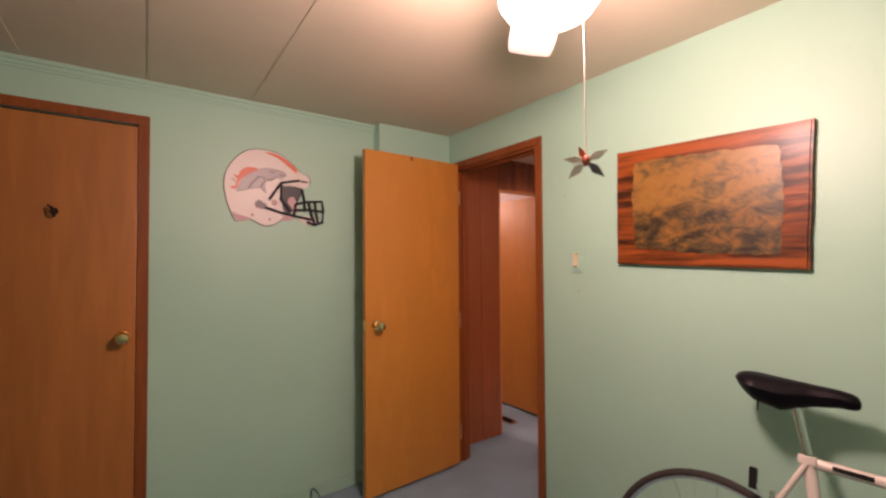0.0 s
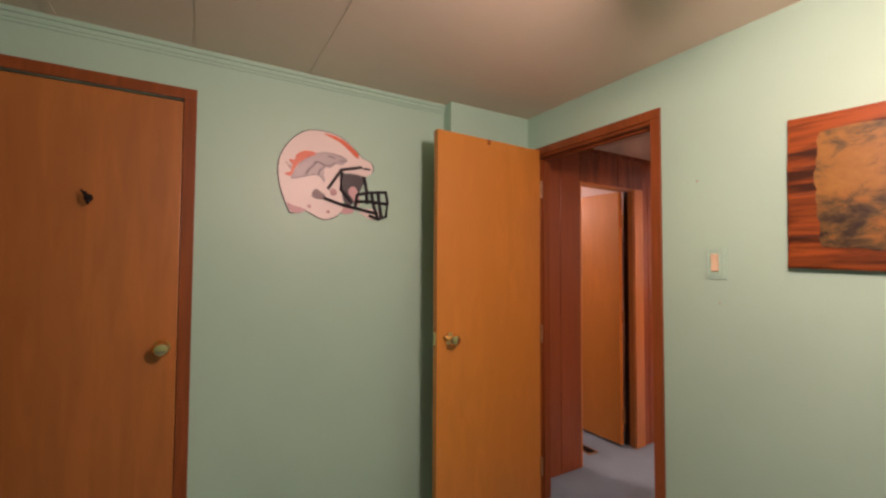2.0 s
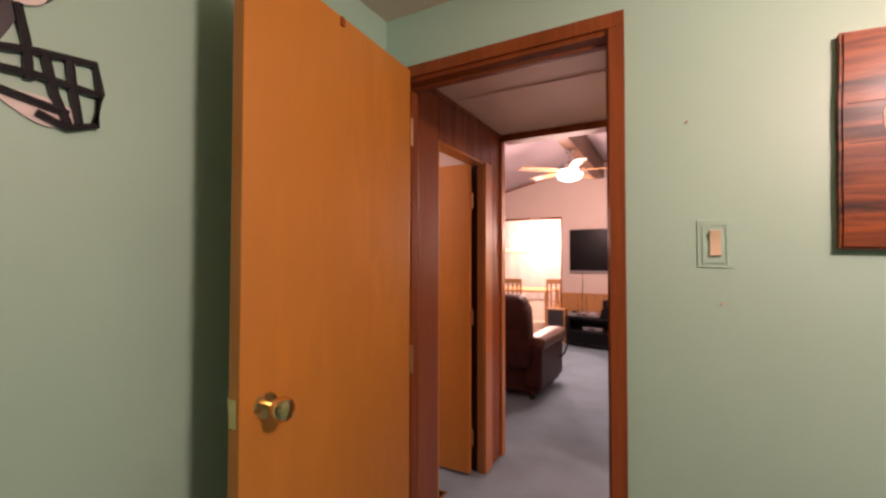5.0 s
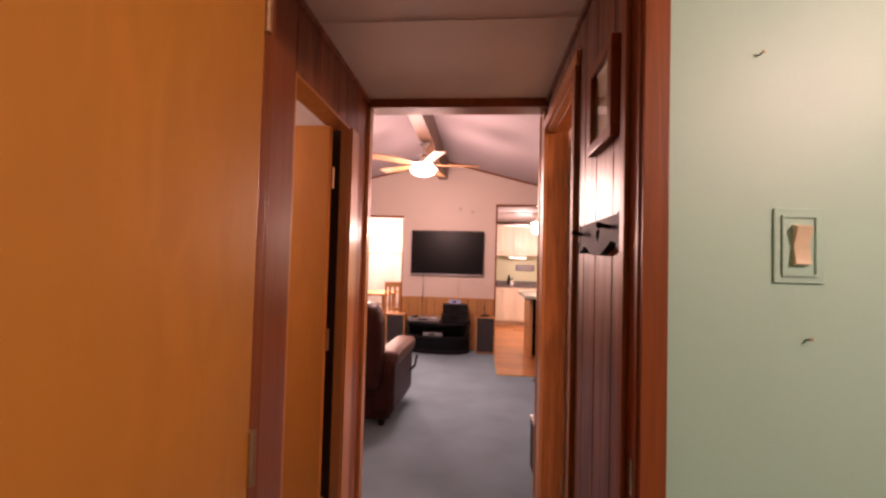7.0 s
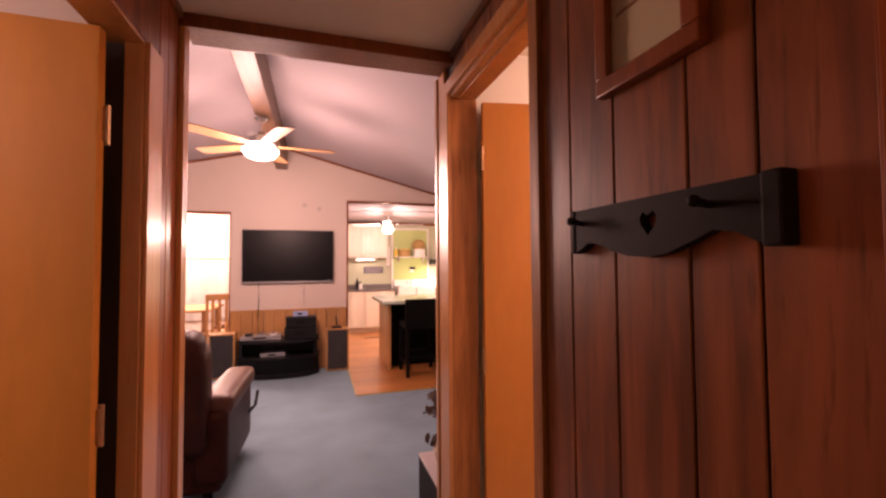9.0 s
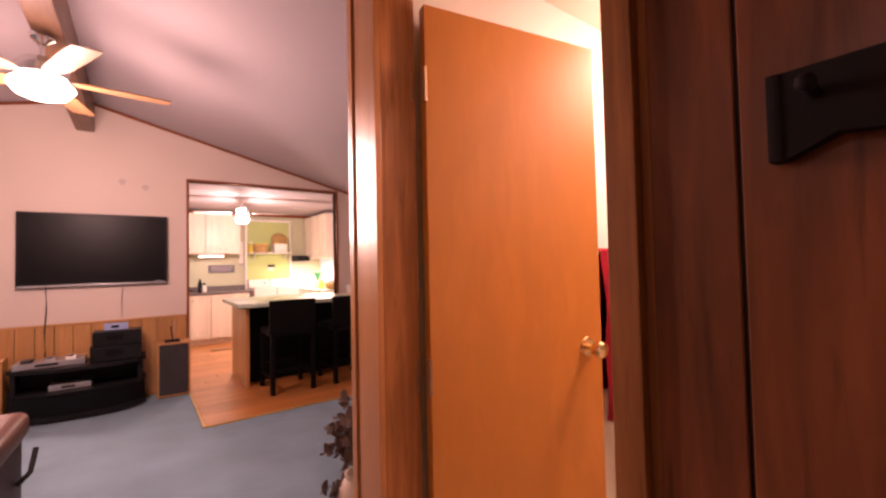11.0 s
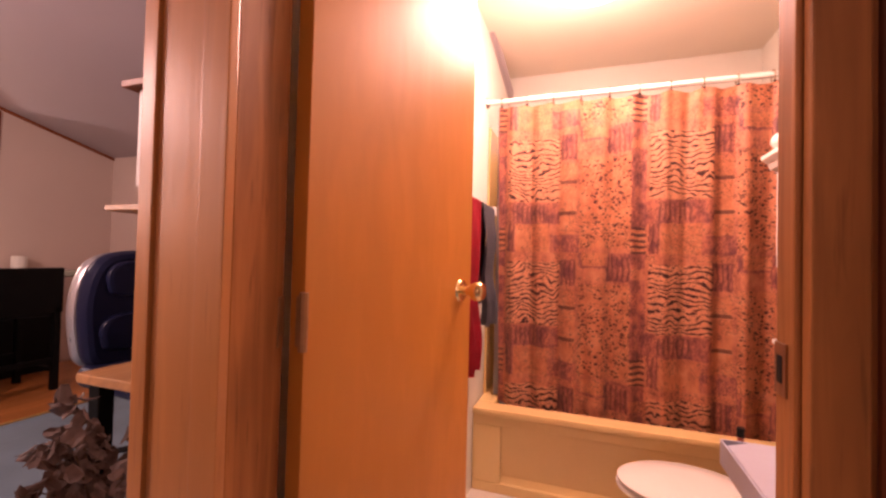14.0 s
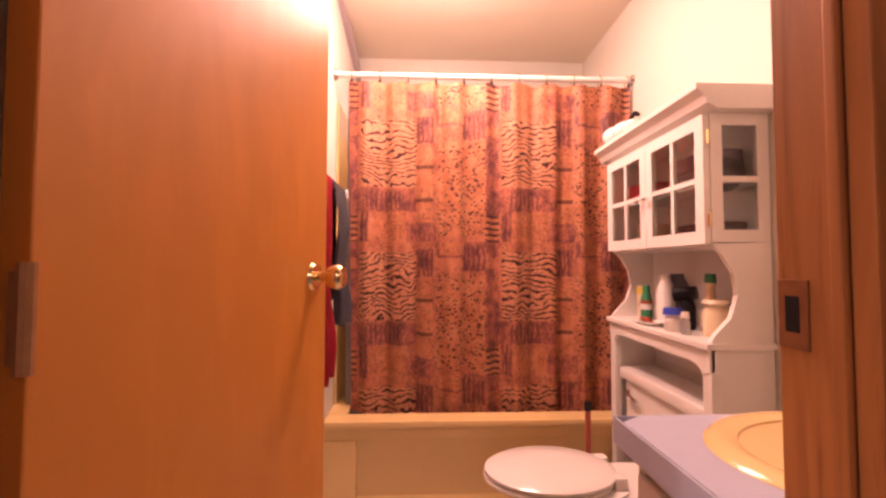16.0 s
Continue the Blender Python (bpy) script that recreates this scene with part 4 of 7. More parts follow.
def blades(fan, x, y, z, start, count, length, material, width=0.06, r0=0.15, tilt=10):
    for i in range(count):
        a = math.radians(start + 360 / count * i)
        m = Matrix.Translation((x, y, z)) @ Matrix.Rotation(a, 4, "Z") @ Matrix.Rotation(math.radians(tilt), 4, "X")
        line = curvy([(r0, -width * 0.72), (length * 0.6, -width), (length - 0.02, -width), (length, -width * 0.6), (length, width * 0.6), (length - 0.02, width), (length * 0.6, width), (r0, width * 0.72)], 3)
        bm = slab(line, -0.003, 0.003, "z")
        bm.transform(m)
        b = part("blade", bm, material, fan)
        arm = boxes((0.09, r0 + 0.05, -0.018, 0.018, 0.003, 0.008), bev=0.002)
        arm.transform(m)
        part("bracket", arm, CHROME, b)


blades(fan, FX, FY, 1.985, 139.5, 3, 0.40, WHITE, 0.066, 0.125)
CX, CYY = -0.435, 0.863
chain = part("pull_chain", tube([(CX, CYY, CZ - 0.21), (CX, CYY, 1.9), (CX + 0.001, CYY, 1.54)], 0.0013, 6), WHITE, fan, "white pull cord")
orn = part("ornament", ball((CX, CYY, 1.530), 0.009, (1, 1, 1.3), None, 12), paint("red_ornament", (0.45, 0.10, 0.05), 0.35), fan, "small hummingbird shaped pull ornament, red, white and grey")
for (dx, dz, w, mt) in ((0.062, 0.034, 0.012, WHITE_GLOSS), (-0.062, 0.006, 0.011, SHELL), (0.052, -0.050, 0.013, GREY_TOWEL), (-0.050, -0.056, 0.013, WHITE_GLOSS), (-0.020, 0.045, 0.010, ORANGE)):
    tip = Vector((CX + dx * 0.44, CYY + dx * 0.58, 1.530 + dz * 0.66))
    root = Vector((CX, CYY, 1.530))
    mid = (tip + root) / 2
    side = (tip - root).cross(Vector((-0.8, 0.6, 0))).normalized() * w * 0.7
    bm = bmesh.new()
    front, back = Vector((0.0015, -0.002, 0)), Vector((-0.0015, 0.002, 0))
    rim = [root, mid + side, tip, mid - side]
    a = [bm.verts.new(q + front) for q in rim]
    b = [bm.verts.new(q + back) for q in rim]
    bm.faces.new(a), bm.faces.new(b)
    for i in range(4):
        bm.faces.new((a[i], a[(i + 1) % 4], b[(i + 1) % 4], b[i]))
    part("wing", bm, mt, orn)

# bicycle along the north wall
bike = thing("bicycle", "white road bicycle with a dark saddle leaning at the wall", "bicycle", (-0.60, 1.475, 0), 4.0, own=True)
bike.matrix_basis = pose(-0.60 * K, 1.475 * K, 0, -12, 0, 4)


def wheel(x):
    w = part("wheel", tube([(x + 0.303 * math.cos(a), 0, 0.326 + 0.303 * math.sin(a)) for a in [2 * math.pi * i / 48 for i in range(48)]], 0.009, 8, None, True), CHROME, bike, "spoked bicycle wheel")
    part("tyre", tube([(x + 0.313 * math.cos(a), 0, 0.326 + 0.313 * math.sin(a)) for a in [2 * math.pi * i / 56 for i in range(56)]], 0.013, 10, None, True), RUBBER, w, "dark rubber tyre")
    part("hub", cyl((x, -0.04, 0.326), (x, 0.04, 0.326), 0.017, n=14), CHROME, w)
    sp = bmesh.new()
    for i in range(28):
        a = 2 * math.pi * i / 28
        s = 0.03 if i % 2 else -0.03
        b = a + (0.35 if i % 4 < 2 else -0.35)
        sp = tube([(x + 0.016 * math.cos(b), s, 0.326 + 0.016 * math.sin(b)), (x + 0.299 * math.cos(a), 0, 0.326 + 0.299 * math.sin(a))], 0.0009, 4, sp)
    part("spokes", sp, CHROME, w)
    return w


wheel(0.105)
wheel(1.03)
BBX, SCX, SCZ = 0.385, 0.327, 0.772
frame_rows = [("seat_tube", (BBX, 0, 0.27), (SCX, 0, SCZ), 0.015), ("top_tube", (SCX, 0, SCZ - 0.004), (0.80, 0, 0.770), 0.0145), ("down_tube", (BBX, 0, 0.27), (0.82, 0, 0.67), 0.016), ("head_tube", (0.79, 0, 0.80), (0.83, 0, 0.64), 0.018)]
for nm, a, b, r in frame_rows:
    part(nm, cyl(a, b, r, n=14), FRAME_WHITE, bike)
for s in (-1, 1):
    part("seat_stay", cyl((0.105, 0.05 * s, 0.326), (SCX - 0.005, 0.014 * s, SCZ - 0.01), 0.007, n=10), FRAME_WHITE, bike)
    part("chain_stay", cyl((0.105, 0.05 * s, 0.326), (BBX, 0.025 * s, 0.27), 0.008, n=10), FRAME_WHITE, bike)
    part("fork_blade", tube([(0.835, 0.02 * s, 0.64), (0.86, 0.045 * s, 0.5), (1.03, 0.05 * s, 0.326)], 0.009, 8), FRAME_WHITE, bike)
part("seat_post", cyl((SCX, 0, SCZ), (SCX - 0.035, 0, 0.93), 0.0125, n=14), CHROME, bike, "grey seat post")
part("seat_clamp", boxes((SCX - 0.024, SCX + 0.018, -0.019, 0.019, SCZ - 0.012, SCZ + 0.012), bev=0.005), FRAME_WHITE, bike)
part("decal", bx(SCX + 0.05, SCX + 0.13, -0.0152, -0.0145, SCZ - 0.008, SCZ + 0.004), BLACK_MATT, bike)
sd = bmesh.new()
rows = []
marks = [0, 0.03, 0.08, 0.17, 0.4, 0.65, 0.85, 0.95, 0.985, 1]
for i in range(33):
    t = 0.5 - 0.5 * math.cos(math.pi * i / 32)
    x = SCX - 0.180 + 0.285 * t
    w = np.interp(t, marks, [0.022, 0.045, 0.062, 0.074, 0.058, 0.032, 0.025, 0.021, 0.015, 0.005])
    top = np.interp(t, marks, [0.972, 0.984, 0.990, 0.993, 0.988, 0.983, 0.980, 0.974, 0.966, 0.955])
    low = np.interp(t, marks, [0.960, 0.944, 0.927, 0.905, 0.890, 0.918, 0.930, 0.930, 0.934, 0.942])
    ring = []
    for k in range(14):
        a = 2 * math.pi * k / 14
        zz = (top + low) / 2 + (top - low) / 2 * math.sin(a)
        ring.append(sd.verts.new((x, w * math.cos(a) * (1.0 if math.sin(a) > -0.3 else 0.8), zz)))
    rows.append(ring)
for a, b in zip(rows, rows[1:]):
    for k in range(14):
        sd.faces.new((a[k], a[(k + 1) % 14], b[(k + 1) % 14], b[k]))
sd.faces.new(rows[0]), sd.faces.new(rows[-1])
part("saddle", sd, SADDLE, bike, "dark padded vinyl saddle")
part("saddle_rail", tube([(SCX - 0.11, 0.02, 0.915), (SCX - 0.03, 0.02, 0.912), (SCX + 0.05, 0.012, 0.935)], 0.0035, 6), CHROME, bike)
part("strap", tube([(SCX - 0.115, -0.03, 0.92), (SCX - 0.117, -0.03, 0.878)], 0.002, 5), BLACK_MATT, bike)
cr = part("crank", cyl((BBX, -0.055, 0.27), (BBX - 0.145, -0.058, 0.36), 0.008, 0.006, 10), CHROME, bike)
part("pedal", boxes((BBX - 0.185, BBX - 0.105, -0.14, -0.062, 0.352, 0.374), bev=0.004), BLACK_MATT, cr)
part("chainring", tube([(BBX + 0.085 * math.cos(a), -0.045, 0.27 + 0.085 * math.sin(a)) for a in [2 * math.pi * i / 32 for i in range(32)]], 0.004, 6, None, True), CHROME, bike)
part("brake", boxes((0.215, 0.26, -0.03, 0.03, 0.606, 0.624), (0.24, 0.255, -0.012, 0.012, 0.62, 0.66), bev=0.003), CHROME, bike, "rear brake caliper")
part("brake_lever_arm", tube([(0.245, -0.03, 0.62), (0.220, -0.034, 0.655), (0.210, -0.034, 0.685)], 0.005, 6), CHROME, bike)
part("pannier_hook", boxes((0.197, 0.217, -0.044, -0.028, 0.655, 0.715), bev=0.004), BLACK_MATT, bike)
part("stem", tube([(0.785, 0, 0.80), (0.78, 0, 0.86), (0.85, 0, 0.87)], 0.012, 8), CHROME, bike)
part("handlebar", tube([(0.76, -0.02, 0.87), (0.85, 0, 0.87), (0.95, 0.02, 0.87), (1.0, 0.03, 0.84), (0.96, 0.03, 0.77)], 0.011, 8), BLACK_MATT, bike)

# black shelf unit
shelf = thing("shelf_unit", "tall black shelf unit standing against the green wall", "shelf", (-2.10, -0.75, 0))
SX0, SX1, SY0, SY1, SZ1 = XW + 0.012, -1.945, -1.24, -0.428, 1.80
part("side_panel", bx(SX0, SX1, SY1 - 0.018, SY1, 0, SZ1, 0.002), BLACK_WOOD, shelf)
part("side_panel", bx(SX0, SX1, SY0, SY0 + 0.018, 0, SZ1, 0.002), BLACK_WOOD, shelf)
part("back_panel", bx(SX0, SX0 + 0.006, SY0 + 0.018, SY1 - 0.018, 0.02, SZ1 - 0.02), BLACK_WOOD, shelf)
for z in (0.05, 0.5, 0.985, 1.47, SZ1 - 0.02):
    part("shelf_board", bx(SX0 + 0.006, SX1 - 0.002, SY0 + 0.018, SY1 - 0.018, z, z + 0.018, 0.002), BLACK_WOOD, shelf)
crate = thing("storage_box", "small red box on the black shelf", "box", (-2.05, -0.59, 0.518))
part("body", bx(-2.16, -1.96, -0.70, -0.48, 0.518, 0.66, 0.006), BROWN_ROD, crate)
part("lid", bx(-2.163, -1.957, -0.703, -0.477, 0.66, 0.68, 0.004), BROWN_ROD, crate)
cord = thing("cord_loop", "thin dark cord looped on the carpet by the wall", "cord", (-2.19, 0.90, 0.0))
part("loop", tube([(-2.235 + 0.02 * math.sin(i), 0.86 + 0.07 * i / 12, 0.006 + 0.055 * math.sin(math.pi * i / 12)) for i in range(13)], 0.003, 6), BLACK_MATT, cord)
part("tail", tube([(-2.235, 0.86, 0.006), (-2.22, 0.70, 0.004), (-2.24, 0.50, 0.004), (-2.23, 0.2, 0.004)], 0.003, 6), BLACK_MATT, cord)

# ================= hall =================
# short far jamb bares the dark-coloured wall end, imitating shade in the hinge gap
casing("trim_left_room_door", "red brown frame of the doorway off the hall", [
    ("casing", (HL - 0.001, HL + 0.010, 2.890, 2.988, 0, 1.866)),
    ("jamb", (HL - 0.092, HL - 0.002, 2.334, 2.346, 0, 1.858)), ("jamb", (HL - 0.044, HL - 0.002, 2.886, 2.902, 0, 1.858)), ("head_jamb", (HL - 0.092, HL - 0.002, 2.334, 2.902, 1.858, 1.868))], JAMB)
leaf("door_left_room", "orange brown flush door swung open into the room", (HL - 0.062, 2.828), 181.0, 0.60, 1.835, DOOR, -1)
casing("trim_hall_end_left", "honey pine post casing at the hall end", [("casing", (HL - 0.001, HL + 0.016, 3.151, 3.188, 0, 2.055)), ("end", (HL - 0.09, HL + 0.016, 3.189, 3.204, 0, 2.066))], JAMB)
casing("trim_hall_end_right", "honey pine post casing at the hall end", [("face", (HR - 0.010, HR + 0.006, 3.236, 3.318, 0, 2.066)), ("edge", (HR - 0.016, HR + 0.02, 3.319, 3.348, 0, 2.066))], JAMB)
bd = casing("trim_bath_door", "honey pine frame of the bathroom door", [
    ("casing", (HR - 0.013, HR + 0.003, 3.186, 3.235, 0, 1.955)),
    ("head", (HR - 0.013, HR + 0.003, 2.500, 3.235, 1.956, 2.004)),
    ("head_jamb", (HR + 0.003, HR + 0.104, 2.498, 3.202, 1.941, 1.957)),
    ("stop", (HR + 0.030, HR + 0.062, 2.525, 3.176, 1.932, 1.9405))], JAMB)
# inner boards and south casing in a darker, browner pine than the frame
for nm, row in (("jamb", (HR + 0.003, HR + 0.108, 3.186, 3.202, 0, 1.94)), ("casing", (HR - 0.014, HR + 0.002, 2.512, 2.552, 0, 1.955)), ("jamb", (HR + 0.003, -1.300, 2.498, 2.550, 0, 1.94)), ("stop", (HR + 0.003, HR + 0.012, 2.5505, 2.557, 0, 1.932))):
    part(nm, bx(*row, bev=0.002), BROWN_JAMB, bd, "darker brown pine board")
for hz in (0.218, 0.933, 1.703):
    part("hinge_plate", bx(HR + 0.095, HR + 0.108, 3.1842, 3.1862, hz - 0.040, hz + 0.040, 0.0006), HINGE, bd, "worn hinge plate")
sp = part("strike_plate", bx(-1.327, -1.302, 2.5502, 2.5520, 0.918, 0.968, 0.0008), PLATE, bd, "worn strike plate")
part("bolt_hole", bx(-1.320, -1.309, 2.5521, 2.5526, 0.930, 0.956), BLACK_MATT, sp)
leaf("door_bath", "orange brown flush bathroom door standing open inwards", (-1.240, 3.172), -10.5, 0.606, 1.905, DOOR, -1, 0.935, 0.060)

pic = thing("framed_certificate", "brown wooden frame with aged paper on the hall panelling", "picture", (HR, 2.20, 1.585))
FA, FB, FC, FD = 2.090, 2.300, 1.588, 1.835
for nm, row in (("rail", (FA, FB, FC, FC + 0.030)), ("rail", (FA, FB, FD - 0.030, FD)), ("stile", (FA, FA + 0.030, FC + 0.030, FD - 0.030)), ("stile", (FB - 0.030, FB, FC + 0.030, FD - 0.030))):
    part(nm, bx(HR - 0.022, HR - 0.001, row[0], row[1], row[2], row[3], 0.004), TRIM, pic)
part("paper", bx(HR - 0.007, HR - 0.004, FA + 0.030, FB - 0.030, FC + 0.030, FD - 0.030), PAPER, pic)
part("mat_line", bx(HR - 0.0085, HR - 0.007, FA + 0.042, FB - 0.042, 1.715, 1.720), TRIM, pic)
pane = part("pane", bx(HR - 0.012, HR - 0.010, FA + 0.031, FB - 0.031, FC + 0.031, FD - 0.031), CLEAR, pic)
pane.visible_shadow = False

rack = thing("heart_rack", "black wooden wall rack with a heart cut-out and pegs", "coat rack", (HR, 2.18, 1.32))
R0, R1 = 1.995, 2.378
heart = [(0.0, -0.022), (0.014, -0.006), (0.017, 0.006), (0.010, 0.014), (0.0, 0.008), (-0.010, 0.014), (-0.017, 0.006), (-0.014, -0.006)]
low_edge = [(R0, 1.318), (R0 + 0.030, 1.322), (R0 + 0.055, 1.335), (R0 + 0.085, 1.340), (R0 + 0.120, 1.326), (R0 + 0.160, 1.312), (2.187, 1.308), (2.230, 1.310), (2.270, 1.320), (2.300, 1.332), (2.330, 1.336), (2.350, 1.326), (R1 - 0.010, 1.318), (R1, 1.318)]
hx, hz = 2.187, 1.362
# two halves that meet round the heart-shaped hole
right_half = [p for p in low_edge if p[0] <= 2.187] + [(hx + heart[0][0], hz + heart[0][1])] + [(hx + u, hz + w) for u, w in heart[:4:-1]] + [(hx, hz + 0.008), (2.187, 1.398), (R0, 1.398)]
left_half = [(2.187, 1.308)] + [p for p in low_edge if p[0] > 2.187] + [(R1, 1.398), (2.187, 1.398), (hx, hz + 0.008)] + [(hx + u, hz + w) for u, w in heart[3:0:-1]] + [(hx, hz - 0.022)]
part("board", join(slab(right_half, HR - 0.020, HR - 0.0015), slab(left_half, HR - 0.020, HR - 0.0015)), BLACK_MATT, rack, flat=True)
part("end_block", bx(HR - 0.028, HR - 0.0015, R0 - 0.002, R0 + 0.022, 1.316, 1.400, 0.004), BLACK_MATT, rack)
part("end_block", bx(HR - 0.022, HR - 0.0015, R1 - 0.010, R1 + 0.002, 1.317, 1.399, 0.003), BLACK_MATT, rack)
for y, z in ((2.085, 1.372), (2.345, 1.372)):
    pg = part("peg", cyl((HR - 0.020, y, z), (HR - 0.044, y, z + 0.004), 0.005, 0.006, 12), BLACK_MATT, rack)
    part("peg_tip", ball((HR - 0.045, y, z + 0.004), 0.008, n=12), BLACK_MATT, pg)

vent = thing("floor_register", "dark metal floor register in the carpet", "floor vent", (-2.42, 2.56, 0))
part("frame", boxes((-2.52, -2.36, 2.515, 2.523, 0.0005, 0.008), (-2.52, -2.36, 2.597, 2.605, 0.0005, 0.008), (-2.52, -2.512, 2.523, 2.597, 0.0005, 0.008), (-2.368, -2.36, 2.523, 2.597, 0.0005, 0.008)), HINGE, vent)
for i in range(9):
    part("slat", bx(-2.505 + i * 0.0155, -2.498 + i * 0.0155, 2.523, 2.597, 0.001, 0.006), BLACK_MATT, vent)
part("well", bx(-2.512, -2.368, 2.523, 2.597, 0.0002, 0.001), BLACK_MATT, vent)
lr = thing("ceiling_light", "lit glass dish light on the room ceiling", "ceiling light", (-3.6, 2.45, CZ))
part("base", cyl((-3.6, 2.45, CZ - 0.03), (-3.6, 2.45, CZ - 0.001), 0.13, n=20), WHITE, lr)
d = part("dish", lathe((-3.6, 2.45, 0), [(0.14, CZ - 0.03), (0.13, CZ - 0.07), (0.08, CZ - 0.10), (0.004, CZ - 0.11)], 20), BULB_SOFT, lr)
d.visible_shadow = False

# ================= bathroom =================
TX0, TZ = 0.045, 0.375
tub = thing("bathtub", "bisque yellow bathtub with a recessed apron panel", "bathtub", (0.36, 2.55, 0))
part("apron", boxes((TX0, TX0 + 0.05, BS + 0.010, BN - 0.002, 0.006, 0.05), (TX0, TX0 + 0.05, BS + 0.010, BS + 0.13, 0.05, 0.30), (TX0, TX0 + 0.05, BN - 0.13, BN - 0.002, 0.05, 0.30), (TX0, TX0 + 0.05, BS + 0.010, BN - 0.002, 0.30, TZ - 0.03), bev=0.006), CREAM_ENAMEL, tub)
part("apron_panel", slab([(TX0 + 0.012, 0.05), (TX0 + 0.030, 0.075), (TX0 + 0.022, 0.16), (TX0 + 0.018, 0.30), (TX0 + 0.05, 0.30), (TX0 + 0.05, 0.05)], BS + 0.13, BN - 0.13, "y"), CREAM_ENAMEL, tub)
part("rim", boxes((TX0 - 0.012, TX0 + 0.085, BS + 0.010, BN - 0.002, TZ - 0.030, TZ), (BE - 0.07, BE - 0.002, BS + 0.010, BN - 0.002, TZ - 0.03, TZ), (TX0 + 0.085, BE - 0.07, BS + 0.010, BS + 0.08, TZ - 0.03, TZ), (TX0 + 0.085, BE - 0.07, BN - 0.08, BN - 0.002, TZ - 0.03, TZ), bev=0.008), CREAM_ENAMEL, tub)
part("basin", boxes((TX0 + 0.06, BE - 0.05, BS + 0.06, BN - 0.06, 0.02, 0.06), (TX0 + 0.06, TX0 + 0.085, BS + 0.06, BN - 0.06, 0.06, TZ - 0.03), (BE - 0.07, BE - 0.05, BS + 0.06, BN - 0.06, 0.06, TZ - 0.03), (TX0 + 0.085, BE - 0.07, BS + 0.06, BS + 0.08, 0.06, TZ - 0.03), (TX0 + 0.085, BE - 0.07, BN - 0.08, BN - 0.06, 0.06, TZ - 0.03)), CREAM_ENAMEL, tub)
surround = thing("tub_surround", "bisque wall panels above the bathtub", "wall panel", (0.36, 2.55, TZ))
part("panel", bx(0.235, BE - 0.002, BN - 0.012, BN - 0.001, TZ, 1.70, 0.003), CREAM_ENAMEL, surround)
part("panel", bx(BE - 0.012, BE - 0.001, BS + 0.02, BN - 0.013, TZ, 1.70, 0.003), CREAM_ENAMEL, surround)
part("panel", bx(0.235, BE - 0.013, BS + 0.009, BS + 0.02, TZ, 1.35, 0.003), CREAM_ENAMEL, surround)

CXX = 0.185
rod = thing("curtain_rod", "white shower curtain rod with end flanges", "curtain rod", (CXX, 2.55, 1.80))
part("rod", cyl((CXX, BS + 0.012, 1.803), (CXX, BN - 0.003, 1.803), 0.0125, n=14), WHITE_GLOSS, rod)
for y, s in ((BS + 0.009, 1), (BN - 0.002, -1)):
    part("flange", cyl((CXX, y, 1.803), (CXX, y + 0.014 * s, 1.803), 0.026, 0.018, 16), CHROME, rod)
curtain = thing("shower_curtain", "burnt orange animal print patchwork shower curtain, drawn shut", "curtain", (CXX, 2.5, 0.33))
C0, C1 = 1.915, 3.150
N, M = 190, 26


def fold(s, h):
    """Depth of the cloth's folds; they open towards the hem."""
    a = 0.012 + 0.010 * (1 - h)
    return a * math.sin(s * 58 + 0.8 * math.sin(s * 9)) + 0.009 * math.sin(s * 23 + 1.1) * (1.2 - h) + 0.004 * math.sin(s * 131)


cb = bmesh.new()
grid = []
for j in range(M + 1):
    h = j / M
    z = 0.335 + (1.775 - 0.335) * h
    row = []
    for i in range(N + 1):
        s = i / N
        y = C0 + (C1 - C0) * s
        hem = 0.030 * (abs(2 * s - 1) ** 6) * (1 - h)
        sag = -0.010 * abs(math.sin(s * math.pi * 10)) * (1 if j == M else 0)
        row.append(cb.verts.new((CXX - 0.012 + fold(s, h) + 0.02 * (1 - h), y - 0.018 * (1 - h) * (2 * s - 1), z + hem + sag)))
    grid.append(row)
for j in range(M):
    for i in range(N):
        cb.faces.new((grid[j][i], grid[j][i + 1], grid[j + 1][i + 1], grid[j + 1][i]))
bmesh.ops.solidify(cb, geom=cb.faces[:], thickness=0.0015)
part("cloth", cb, CLOTH, curtain)
for i in range(11):
    y = C0 + (C1 - C0) * (i + 0.1) / 10.2
    rg = part("ring", tube([(CXX + 0.020 * math.cos(a), y, 1.795 + 0.026 * math.sin(a)) for a in [2 * math.pi * k / 14 for k in range(14)]], 0.0022, 5, None, True), HINGE, curtain)
    part("clip", ball((CXX - 0.016, y, 1.772), 0.005, n=8), BLACK_MATT, rg)
liner = thing("curtain_liner", "pale plastic curtain liner behind the printed curtain", "curtain", (CXX + 0.05, 2.5, 0.33))
lb = bmesh.new()
rows = []
for z in (0.30, 1.0, 1.775):
    rows.append([lb.verts.new((CXX + 0.055 + 0.010 * math.sin(i * 0.9), 1.925 + 1.24 * i / 80, z)) for i in range(81)])
for a, b in zip(rows, rows[1:]):
    for i in range(80):
        lb.faces.new((a[i], a[i + 1], b[i + 1], b[i]))
bmesh.ops.solidify(lb, geom=lb.faces[:], thickness=0.001)
part("sheet", lb, paint("pale_blue_vinyl", (0.50, 0.52, 0.55), 0.35, 0.05), liner)

# towels
bar = thing("towel_bar", "white towel bar on the pale wall", "towel bar", (-0.42, BN, 1.24))
part("bar", cyl((-0.68, BN - 0.075, 1.255), (0.045, BN - 0.075, 1.255), 0.009, n=12), WHITE_GLOSS, bar)
